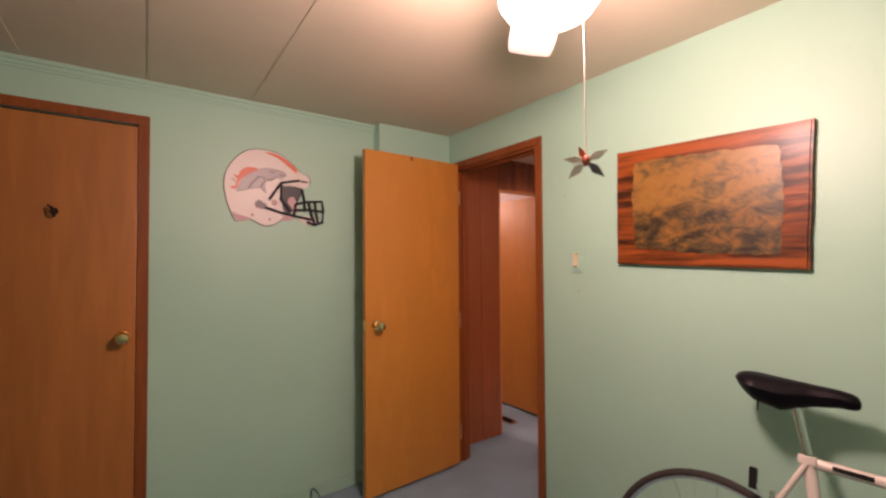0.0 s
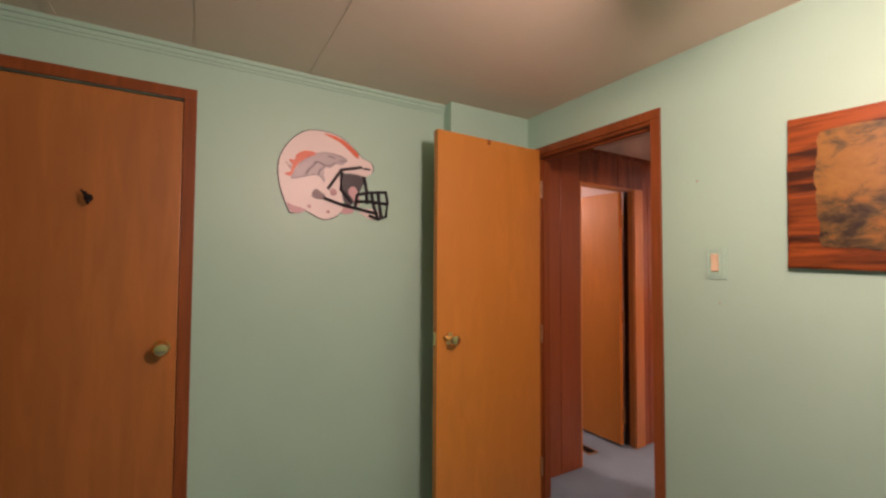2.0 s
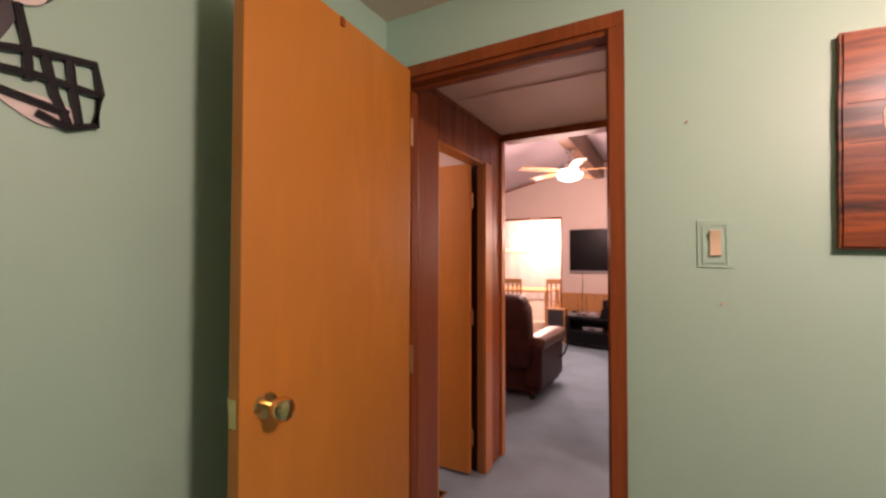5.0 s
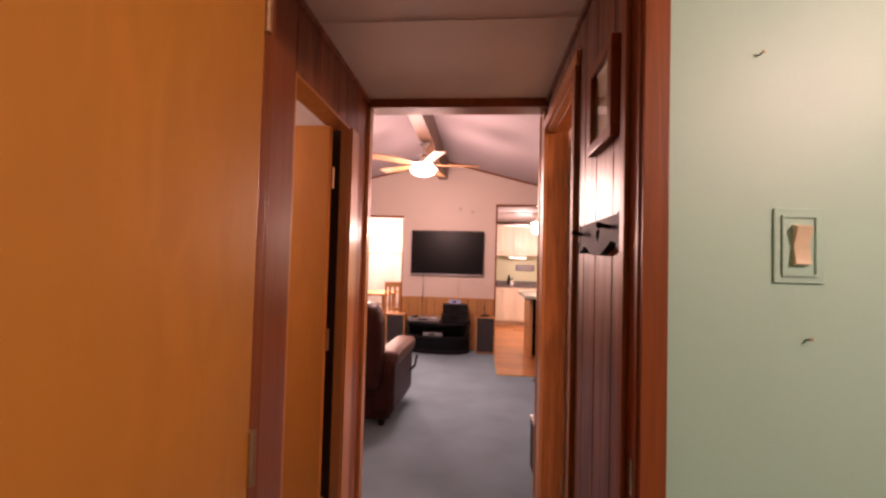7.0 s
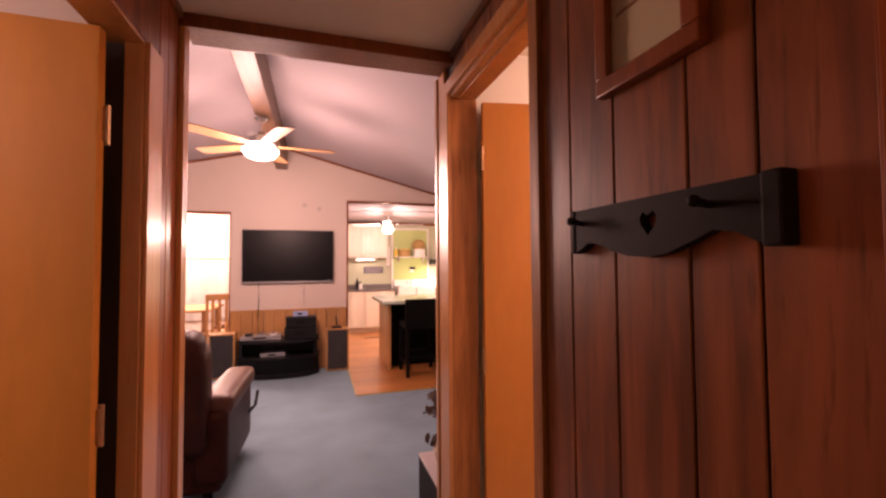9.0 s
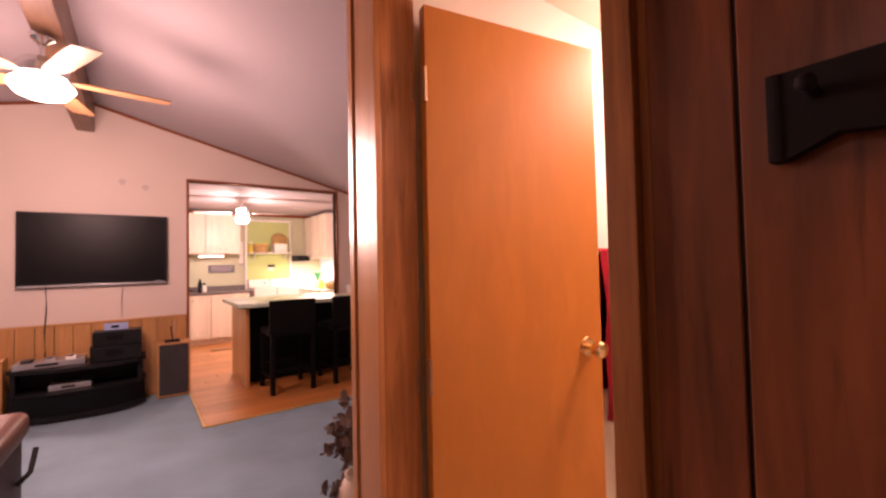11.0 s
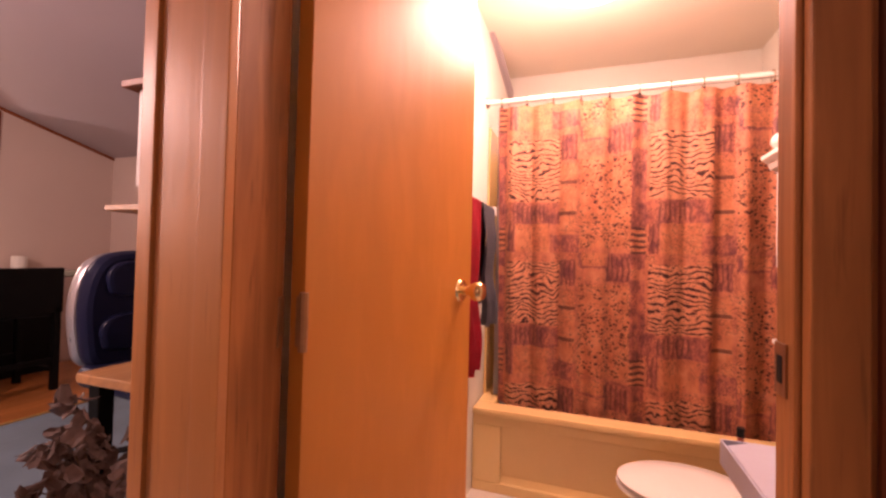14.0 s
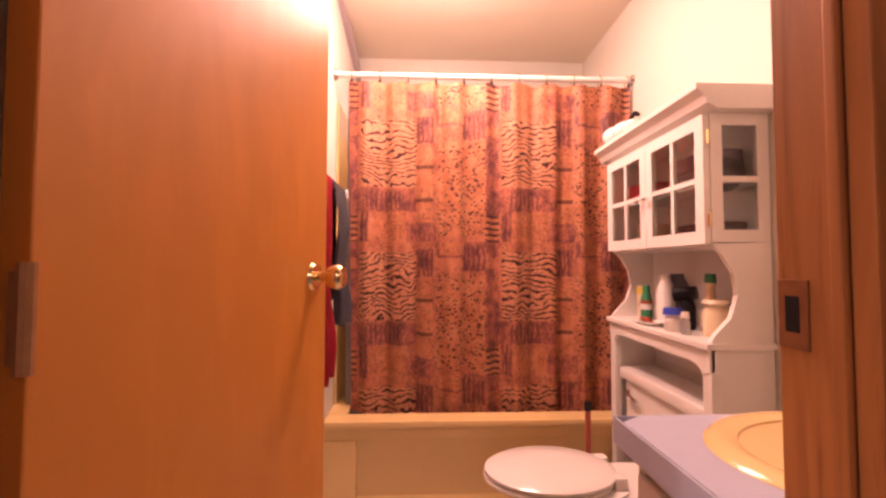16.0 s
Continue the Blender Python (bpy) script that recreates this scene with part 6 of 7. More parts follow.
device("disc_player", "silver disc player on the stand", -2.66, -2.22, 6.92, 7.14, 0.435, 0.485, SILVER)
device("game_console", "dark receiver on the stand", -2.19, -1.83, 6.90, 7.15, 0.435, 0.56, BLACK)
device("centre_speaker", "black centre loudspeaker on the receiver", -2.175, -1.835, 6.93, 7.12, 0.56, 0.685, BLACK)
device("cable_box", "silver box inside the stand", -2.45, -2.18, 6.93, 7.13, 0.235, 0.285, SILVER)
device("small_radio", "blue and silver small clock radio", -2.10, -1.93, 6.98, 7.08, 0.685, 0.745, paint("blue_silver_plastic", (0.30, 0.38, 0.62), 0.3))
for x, m2 in ((-2.60, BLACK), (-2.46, SILVER), (-2.33, WHITE)):
    rc = thing("remote_control", "slim remote control lying on the disc player", "remote control", (x, 7.0, 0.485))
    part("case", bx(x - 0.02, x + 0.05, 6.95, 7.08, 0.485, 0.503, 0.004), m2, rc)
    part("keys", bx(x - 0.012, x + 0.03, 6.97, 7.05, 0.503, 0.505), GREY_TOWEL, rc)
for x0 in (-1.715, -3.00):
    spk = thing("loudspeaker", "floor loudspeaker with dark cloth grille and wooden sides", "loudspeaker", (x0 + 0.135, 7.12, 0), group="pair of loudspeakers")
    part("cabinet", bx(x0, x0 + 0.27, 7.02, 7.215, 0.006, 0.515, 0.004), OAK, spk)
    part("grille", bx(x0 + 0.018, x0 + 0.252, 7.006, 7.02, 0.03, 0.50, 0.004), GRILLE, spk, "dark cloth grille")
    part("plinth", bx(x0 + 0.01, x0 + 0.26, 7.03, 7.20, 0, 0.006), BLACK_MATT, spk)
ant = thing("antenna", "small black antenna on the loudspeaker", "antenna", (-1.58, 7.10, 0.515))
part("foot", bx(-1.65, -1.53, 7.05, 7.15, 0.515, 0.535, 0.004), BLACK, ant)
part("mast", cyl((-1.585, 7.1, 0.535), (-1.60, 7.1, 0.66), 0.006, n=8), BLACK, ant)
part("mast", cyl((-1.575, 7.1, 0.535), (-1.57, 7.1, 0.72), 0.002, n=8), GREY_PRINT, ant)
box5 = thing("small_white_box", "small white box on the carpet by the stand", "box", (-2.78, 6.86, 0))
part("case", bx(-2.84, -2.72, 6.82, 6.90, 0, 0.05, 0.004), WHITE, box5)
part("lid", bx(-2.842, -2.718, 6.818, 6.902, 0.05, 0.058, 0.002), WHITE, box5)

# living room fan
LX, LY = -2.275, 5.30
lf = thing("ceiling_fan", "five blade wooden ceiling fan with a lit dish lamp", "ceiling fan", (LX, LY, 2.5))
part("canopy", lathe((LX, LY, 0), [(0.055, 2.499), (0.055, 2.48), (0.02, 2.45)], 18), CHROME, lf)
part("rod", cyl((LX, LY, 2.45), (LX, LY, 2.36), 0.012, n=10), CHROME, lf)
part("motor", lathe((LX, LY, 0), [(0.03, 2.37), (0.09, 2.355), (0.115, 2.32), (0.11, 2.27), (0.06, 2.245)], 24), CHROME, lf)
d = part("dish", lathe((LX, LY, 0), [(0.09, 2.243), (0.135, 2.235), (0.14, 2.215), (0.11, 2.175), (0.06, 2.155), (0.004, 2.148)], 24), BULB, lf, "glowing glass dish")
d.visible_shadow = False
blades(lf, LX, LY, 2.265, 5, 5, 0.58, FAN_WOOD, 0.062, 0.15, 7)

# recliner facing across the room
rec = thing("recliner", "brown leather recliner with padded arms", "armchair", (-2.745, 4.64, 0), 88, own=True)


def pad(x0, x1, y0, y1, z0, z1, b, rx=0.0):
    bm = bx(x0, x1, y0, y1, z0, z1, b, seg=4)
    if rx:
        c = Vector(((x0 + x1) / 2, (y0 + y1) / 2, z0))
        bm.transform(Matrix.Translation(c) @ Matrix.Rotation(rx, 4, "Y") @ Matrix.Translation(-c))
    return bm


part("base", pad(-0.36, 0.36, -0.42, 0.42, 0.05, 0.34, 0.05), LEATHER, rec)
part("seat", pad(-0.24, 0.40, -0.27, 0.27, 0.30, 0.45, 0.06), LEATHER, rec)
part("footrest", pad(0.36, 0.43, -0.26, 0.26, 0.07, 0.36, 0.03), LEATHER, rec)
part("backrest", pad(-0.46, -0.20, -0.36, 0.36, 0.28, 0.90, 0.10, -0.14), LEATHER, rec)
part("headrest", pad(-0.52, -0.28, -0.35, 0.35, 0.62, 0.96, 0.11, -0.14), LEATHER, rec)
for s in (-1, 1):
    a = part("arm", pad(-0.38, 0.36, 0.36 * s - 0.09, 0.36 * s + 0.09, 0.10, 0.50, 0.05), LEATHER, rec)
    part("arm_pad", pad(-0.34, 0.42, 0.37 * s - 0.095, 0.37 * s + 0.095, 0.45, 0.575, 0.056), LEATHER_WARM, a, "arm pad coloured lighter as if lit from above")
    part("front_panel", pad(0.345, 0.375, 0.36 * s - 0.075, 0.36 * s + 0.075, 0.12, 0.46, 0.012), LEATHER, a)
part("lever", tube([(0.22, -0.455, 0.30), (0.26, -0.49, 0.33), (0.36, -0.49, 0.40)], 0.011, 8), BLACK_MATT, rec)
for x in (-0.30, 0.30):
    for y in (-0.34, 0.34):
        part("foot", cyl((x, y, 0), (x, y, 0.055), 0.022, 0.028, 12), BLACK_MATT, rec)

# computer desk with hutch just past the hall, box with dried plant beside it
tab = thing("computer_desk", "oak desk with dark legs against the cream wall", "desk", (-0.55, 3.68, 0))
part("desktop", bx(-1.08, 0.05, 3.36, 3.99, 0.690, 0.716, 0.005), OAK_X, tab)
for x in (-1.04, 0.01):
    for y in (3.40, 3.95):
        part("leg", bx(x - 0.02, x + 0.02, y - 0.02, y + 0.02, 0, 0.690, 0.003), BLACK_WOOD, tab)
part("modesty_panel", bx(-1.02, -0.01, 3.40, 3.415, 0.25, 0.690), BLACK_WOOD, tab)
hut = thing("desk_hutch", "white hutch with a brown top standing on the desk", "cabinet", (-0.55, 3.6, 0.716))
part("body", bx(-1.075, 0.045, 3.362, 3.80, 1.20, 1.445, 0.004), WHITE, hut)
part("top", bx(-1.10, 0.06, 3.36, 3.83, 1.445, 1.462, 0.003), TRIM, hut)
part("door", bx(-1.065, -0.52, 3.80, 3.815, 1.21, 1.435, 0.003), WHITE, hut)
part("door", bx(-0.515, 0.035, 3.80, 3.815, 1.21, 1.435, 0.003), WHITE, hut)
part("shelf_board", bx(-1.12, 0.045, 3.362, 3.84, 1.135, 1.150, 0.003), OAK_X, hut)
for x in (-1.075, 0.03):
    part("side", bx(x, x + 0.015, 3.362, 3.78, 0.716, 1.20, 0.002), WHITE, hut)
pk = thing("yellow_packet", "small yellow packet on the hutch shelf", "packet", (-1.02, 3.72, 1.150))
part("carton", bx(-1.06, -0.98, 3.70, 3.74, 1.150, 1.192, 0.003), PAPER, pk)
part("flap", bx(-1.06, -0.98, 3.742, 3.744, 1.160, 1.185), YELLOW, pk)
sub = thing("black_box", "low dark box with a pale top on the carpet", "box", (-1.21, 3.63, 0))
part("case", bx(-1.33, -1.095, 3.44, 3.85, 0.0, 0.300, 0.005), BLACK_MATT, sub)
part("top_panel", bx(-1.332, -1.093, 3.438, 3.852, 0.300, 0.312, 0.004), GREY_PRINT, sub)
pot = thing("dried_plant", "dusty brown dried leaves in a cream jar", "plant", (-1.21, 3.68, 0.312))
part("jar", lathe((-1.21, 3.68, 0.312), [(0.05, 0), (0.075, 0.03), (0.085, 0.08), (0.06, 0.13), (0.045, 0.15), (0.05, 0.165), (0.044, 0.166), (0.004, 0.14)], 24), POT, pot)
rnd = random.Random(7)
leaves = bmesh.new()
for i in range(16):
    ang = rnd.uniform(0, 2 * math.pi)
    reach, lift = rnd.uniform(0.06, 0.15), rnd.uniform(0.05, 0.22)
    if i % 3 == 0:
        lift = rnd.uniform(-0.10, 0.06)
    root = Vector((-1.21, 3.68, 0.47))
    pts = []
    for k in range(7):
        t = k / 6
        pts.append(root + Vector((math.cos(ang) * reach * t, math.sin(ang) * reach * t, lift * math.sin(t * math.pi * 0.62) + 0.05 * t)))
    part("stem", tube(pts, 0.0026, 5, None, False, 0.0012), STEM, pot)
    for k in range(2, 7):
        for _ in range(4):
            c = pts[k] + Vector((rnd.uniform(-0.022, 0.022), rnd.uniform(-0.022, 0.022), rnd.uniform(-0.02, 0.02)))
            s = rnd.uniform(0.012, 0.024)
            q = Euler((rnd.uniform(-1.2, 1.2), rnd.uniform(-1.2, 1.2), rnd.uniform(0, 6.3))).to_matrix()
            rim = [Vector((s * 1.15 * math.cos(a), s * 0.75 * math.sin(a), 0.25 * s * math.cos(2 * a))) for a in [2 * math.pi * m2 / 7 for m2 in range(7)]]
            up = [leaves.verts.new(c + q @ (v + Vector((0, 0, 0.0006)))) for v in rim]
            dn = [leaves.verts.new(c + q @ (v - Vector((0, 0, 0.0006)))) for v in rim]
            leaves.faces.new(up), leaves.faces.new(dn)
            for m2 in range(7):
                leaves.faces.new((up[m2], up[(m2 + 1) % 7], dn[(m2 + 1) % 7], dn[m2]))
lv = part("leaves", leaves, LEAF, pot, "many small rounded dusty leaves")
lv["kind"] = "stuff"

# office chair by the east wall
oc = thing("office_chair", "high backed navy office chair at the desk", "chair", (-0.31, 4.69, 0), 174, own=True)
part("seat", pad(-0.25, 0.25, -0.25, 0.25, 0.40, 0.50, 0.045), NAVY, oc)


def cushion(outline, y0, y1, steps=5):
    """A padded slab: an outline that swells between its two faces."""
    bm = bmesh.new()
    cx, cz = sum(u for u, w in outline) / len(outline), sum(w for u, w in outline) / len(outline)
    rows = []
    for i in range(steps + 1):
        a = math.pi * i / steps
        k = 0.88 + 0.12 * math.sin(a)
        rows.append([bm.verts.new((cx + (u - cx) * k, y0 + (y1 - y0) * (0.5 - 0.5 * math.cos(a)), cz + (w - cz) * k)) for u, w in outline])
    for a, b in zip(rows, rows[1:]):
        for i in range(len(outline)):
            j = (i + 1) % len(outline)
            bm.faces.new((a[i], a[j], b[j], b[i]))
    bm.faces.new(rows[0]), bm.faces.new(rows[-1])
    return bm


back_line = curvy([(-0.20, 0.48), (0.0, 0.465), (0.20, 0.48), (0.245, 0.62), (0.25, 0.82), (0.20, 0.98), (0.09, 1.035), (-0.09, 1.035), (-0.20, 0.98), (-0.25, 0.82), (-0.245, 0.62)], 4)
part("backrest", cushion(back_line, -0.29, -0.17), NAVY, oc)
part("lumbar_pad", cushion([(u * 0.78, 0.56 + (w - 0.47) * 0.32) for u, w in back_line], -0.19, -0.145), NAVY, oc)
part("head_pad", cushion([(u * 0.70, 0.82 + (w - 0.47) * 0.30) for u, w in back_line], -0.19, -0.145), NAVY, oc)
part("back_shell", cushion([(u * 1.07, 0.75 + (w - 0.75) * 0.98) for u, w in back_line], -0.325, -0.25), SILVER, oc, "silver grey back shell")
part("column", cyl((0, 0, 0.08), (0, 0, 0.41), 0.025, n=12), CHROME, oc)
for i in range(5):
    a = 2 * math.pi * i / 5 + 0.3
    lg = part("leg", tube([(0, 0, 0.10), (0.28 * math.cos(a), 0.28 * math.sin(a), 0.065)], 0.018, 8, None, False, 0.012), BLACK, oc)
    part("castor", cyl((0.28 * math.cos(a) - 0.012, 0.28 * math.sin(a), 0.028), (0.28 * math.cos(a) + 0.012, 0.28 * math.sin(a), 0.028), 0.027, n=12), BLACK, lg)

# ================= kitchen =================
isl = thing("kitchen_island", "oak faced island with an open knee side", "kitchen island", (-0.35, 7.1, 0.012))
part("end_panel", bx(-0.99, -0.955, 6.80, 7.55, 0.012, 0.815, 0.004), OAK, isl)
# black colour of the knee panel stands in for shade under the worktop
part("back_panel", bx(-0.955, 0.46, 7.02, 7.05, 0.012, 0.815), BLACK_WOOD, isl, "knee panel coloured black for the shade under the worktop")
part("body", bx(-0.955, 0.46, 7.05, 7.55, 0.012, 0.815), OAK, isl)
part("brace", slab([(6.80, 0.815), (7.02, 0.815), (7.02, 0.60)], -0.955, -0.93, "x"), BLACK_WOOD, isl)
it = thing("island_top", "pale green island worktop with a dark edge", "countertop", (-0.3, 7.1, 0.815))
part("slab", bx(-1.08, 0.50, 6.66, 7.62, 0.822, 0.862, 0.006), COUNTER_GREEN, it)
part("edge", boxes((-1.075, 0.495, 6.665, 6.69, 0.8155, 0.8225)), BLACK_WOOD, it)

st = thing("counter_stool", "black counter stool with a solid back", "stool", (-0.645, 6.60, 0.012), 0, "counter stools", own=True)
part("seat", bx(-0.205, 0.205, -0.20, 0.22, 0.54, 0.60, 0.018), BLACK, st)
part("backrest", bx(-0.220, 0.220, -0.225, -0.195, 0.56, 0.888, 0.008), BLACK_WOOD, st)
for x in (-0.19, 0.19):
    part("leg", bx(x - 0.02, x + 0.02, -0.225, -0.185, 0, 0.60, 0.003), BLACK_WOOD, st)
    part("leg", bx(x - 0.02, x + 0.02, 0.18, 0.22, 0, 0.54, 0.003), BLACK_WOOD, st)
    part("stretcher", bx(x - 0.012, x + 0.012, -0.185, 0.18, 0.13, 0.16, 0.002), BLACK_WOOD, st)
part("footrest", bx(-0.17, 0.17, -0.215, -0.195, 0.20, 0.235, 0.002), BLACK_WOOD, st)
part("footrest", bx(-0.17, 0.17, 0.19, 0.21, 0.20, 0.235, 0.002), BLACK_WOOD, st)
copy_thing(st, pose(-0.045 * K, 6.60 * K, 0.012 * K, 0, 0, 3))


def cupboard(name, label, x0, x1, y0, y1, z0, z1, doors, face="y", toe=0.0):
    """A cabinet unit with framed doors and knobs; face: the way it looks ('y' to the south, 'x' to the west)."""
    c = thing(name, label, "cabinet", ((x0 + x1) / 2, (y0 + y1) / 2, z0))
    if toe:
        part("toe_kick", bx(x0, x1, y0 + 0.05, y1, z0, z0 + toe), PINE_CAB, c)
    part("body", bx(x0, x1, y0, y1, z0 + toe, z1, 0.002), PINE_CAB, c)
    lo, hi = (x0, x1) if face == "y" else (y0, y1)
    w = (hi - lo) / doors
    for i in range(doors):
        a, b = lo + i * w + 0.008, lo + (i + 1) * w - 0.008
        za, zb = z0 + toe + 0.012, z1 - 0.012
        mid = (a + 0.05, b - 0.05, za + 0.05, zb - 0.05)
        kx = b - 0.03 if i % 2 == 0 else a + 0.03
        kz = za + 0.07 if z0 > 1 else zb - 0.07
        if face == "y":
            d = part("door", rect_frame(a, b, za, zb, 0.05, y0 - 0.016, y0), PINE_CAB, c, "", True)
            part("door_panel", bx(mid[0], mid[1], y0 - 0.008, y0, mid[2], mid[3]), PINE_CAB, d)
            part("knob", ball((kx, y0 - 0.026, kz), 0.013, n=10), SILVER, d)
        else:
            d = part("door", rect_frame(a, b, za, zb, 0.05, x0 - 0.016, x0, "x"), PINE_CAB, c, "", True)
            part("door_panel", bx(x0 - 0.008, x0, mid[0], mid[1], mid[2], mid[3]), PINE_CAB, d)
            part("knob", ball((x0 - 0.026, kx, kz), 0.013, n=10), SILVER, d)
    return c


cupboard("base_cabinet", "pale maple base cabinet with two doors", -1.50, -0.93, 9.78, KN - 0.002, 0.012, 0.79, 2, toe=0.08)
cupboard("base_cabinet", "pale maple base cabinet with two doors", -0.928, -0.36, 9.78, KN - 0.002, 0.012, 0.79, 2, toe=0.08)
ct = thing("kitchen_counter", "speckled dark counter with a low upstand", "countertop", (-0.93, 10.0, 0.79))
part("slab", bx(-1.52, -0.33, 9.75, KN - 0.002, 0.791, 0.826, 0.006), COUNTER_DARK, ct)
part("upstand", bx(-1.52, -0.33, KN - 0.022, KN - 0.002, 0.827, 0.90, 0.003), COUNTER_DARK, ct)
cupboard("wall_cabinet", "pale maple wall cabinet with two doors", -1.50, -0.98, 9.98, KN - 0.002, 1.44, 2.10, 2)
cupboard("wall_cabinet", "pale maple wall cabinet with two doors", -0.978, -0.46, 9.98, KN - 0.002, 1.44, 2.10, 2)
light_bar = thing("undercabinet_light", "slim white light bar below the wall cabinet", "light", (-0.90, 10.05, 1.39))
part("case", bx(-1.08, -0.70, 10.0, 10.10, 1.40, 1.4395, 0.004), WHITE, light_bar)
part("diffuser", bx(-1.07, -0.71, 10.01, 10.09, 1.394, 1.40), BULB_SOFT, light_bar)
sg = thing("wall_sign", "dark grey plaque with pale bars on the kitchen wall", "sign", (-0.70, KN, 1.12))
part("board", bx(-0.90, -0.50, KN - 0.02, KN - 0.001, 1.125, 1.255, 0.004), GREY_TOWEL, sg)
for i in range(3):
    part("bar", bx(-0.86, -0.56 + 0.02 * i, KN - 0.0215, KN - 0.02, 1.15 + i * 0.033, 1.165 + i * 0.033), GREY_PRINT, sg)
for x, m2, h in ((-1.06, BLACK, 0.17), (-1.00, WHITE, 0.11)):
    bottle("soap_bottle", "small pump bottle on the dark counter", x, 9.95, 0.826, 0.035, h, m2, BLACK, 0.4, 0.04)
# laundry niche
niche = setting("wall_niche", boxes((-0.30, 0.43, KN - 0.010, KN - 0.001, 0.0, 2.02)), KITCH_GREEN, "bright green back of the laundry niche", "wall")
setting("trim_niche", boxes((-0.335, -0.30, KN - 0.06, KN - 0.001, 0.012, 2.06), (0.43, 0.465, KN - 0.06, KN - 0.001, 0.012, 2.06), (-0.30, 0.43, KN - 0.06, KN - 0.001, 2.02, 2.06), bev=0.003), WHITE, "white frame of the laundry niche", "trim")
for x0, x1, nm, lb in ((-0.295, 0.06, "washing_machine", "white top loading washing machine"), (0.07, 0.425, "clothes_dryer", "white front panelled clothes dryer")):
    w = thing(nm, lb, "appliance", ((x0 + x1) / 2, 10.0, 0.012))
    part("cabinet", bx(x0, x1, 9.72, KN - 0.012, 0.012, 0.86, 0.012), WHITE_GLOSS, w)
    part("control_panel", slab([(KN - 0.13, 0.86), (KN - 0.10, 0.985), (KN - 0.014, 0.985), (KN - 0.014, 0.86)], x0 + 0.005, x1 - 0.005, "x"), WHITE_GLOSS, w)
    part("lid", bx(x0 + 0.03, x1 - 0.03, 9.75, KN - 0.16, 0.861, 0.870, 0.004), WHITE_GLOSS, w)
    part("dial", cyl(((x0 + x1) / 2 + 0.09, KN - 0.118, 0.925), ((x0 + x1) / 2 + 0.09, KN - 0.14, 0.92), 0.022, n=14), SILVER, w)
ns = thing("niche_shelf", "white shelf across the laundry niche", "shelf", (0.06, 10.1, 1.44))
part("board", bx(-0.298, 0.428, KN - 0.25, KN - 0.012, 1.440, 1.462, 0.003), WHITE, ns)
for x in (-0.2, 0.33):
    part("bracket", slab([(KN - 0.2, 1.439), (KN - 0.012, 1.439), (KN - 0.012, 1.32)], x, x + 0.012, "x"), WHITE, ns)
bk = thing("wicker_basket", "yellow wicker basket on the niche shelf", "basket", (-0.08, 10.15, 1.462))
part("body", lathe((-0.08, KN - 0.13, 1.462), [(0.10, 0), (0.125, 0.06), (0.125, 0.15), (0.118, 0.152), (0.004, 0.14)], 20, 1, 0.8), BASKET, bk)
part("rim", tube([(-0.08 + 0.126 * math.cos(a), KN - 0.13 + 0.10 * math.sin(a), 1.612) for a in [2 * math.pi * i / 24 for i in range(24)]], 0.008, 6, None, True), YELLOW, bk)
tb = thing("storage_tote", "white tote with a brown lid on the niche shelf", "box", (0.25, 10.15, 1.462))
part("tub", bx(0.12, 0.34, KN - 0.23, KN - 0.03, 1.462, 1.62, 0.01), WHITE, tb)
part("lid", bx(0.112, 0.348, KN - 0.236, KN - 0.024, 1.62, 1.645, 0.006), BASKET, tb)
tb2 = thing("wicker_hamper", "round topped brown hamper at the back of the shelf", "basket", (0.30, 10.22, 1.462))
part("body", ball((0.24, KN - 0.06, 1.70), 0.15, (1, 0.3, 0.8), None, 18), BASKET, tb2)
part("foot", bx(0.12, 0.37, KN - 0.024, KN - 0.012, 1.462, 1.68), BASKET, tb2)
bottle("detergent_bottle", "tall yellow detergent bottle on the niche shelf", -0.255, KN - 0.12, 1.462, 0.040, 0.16, YELLOW, WHITE, 0.5, 0.03)
plate = thing("wall_plate", "white outlet plate with a dark box on the green wall", "outlet", (0.11, KN, 1.17))
part("plate", bx(0.06, 0.15, KN - 0.016, KN - 0.0105, 1.135, 1.235, 0.002), WHITE, plate)
part("plug", bx(0.05, 0.17, KN - 0.05, KN - 0.016, 1.20, 1.245, 0.004), BLACK, plate)
rg = thing("kitchen_range", "white kitchen range under a dark hood", "stove", (0.74, 10.0, 0.012))
part("body", bx(0.475, XE - 0.01, 9.72, KN - 0.002, 0.012, 0.83, 0.01), WHITE_GLOSS, rg)
part("backguard", bx(0.475, XE - 0.01, KN - 0.07, KN - 0.003, 0.83, 1.02, 0.01), WHITE_GLOSS, rg)
part("oven_door", bx(0.50, XE - 0.04, 9.70, 9.72, 0.20, 0.70, 0.006), GLOSS, rg)
for x in (0.60, 0.84):
    for y in (9.85, 10.05):
        part("burner", tube([(x + 0.06 * math.cos(a), y + 0.06 * math.sin(a), 0.836) for a in [2 * math.pi * i / 18 for i in range(18)]], 0.006, 6, None, True), BLACK_MATT, rg)
hd = thing("range_hood", "dark range hood under the cabinet", "range hood", (0.74, 10.1, 1.30))
part("canopy", slab([(9.86, 1.30), (9.86, 1.35), (9.95, 1.40), (KN - 0.002, 1.40), (KN - 0.002, 1.30)], 0.475, XE - 0.34, "x"), BLACK, hd)
part("lip", bx(0.475, XE - 0.34, 9.855, 9.87, 1.292, 1.302), SILVER, hd)
cupboard("wall_cabinet", "pale maple wall cabinet on the east wall", 0.735, XE - 0.002, 9.45, KN - 0.035, 1.335, 2.115, 2, "x")
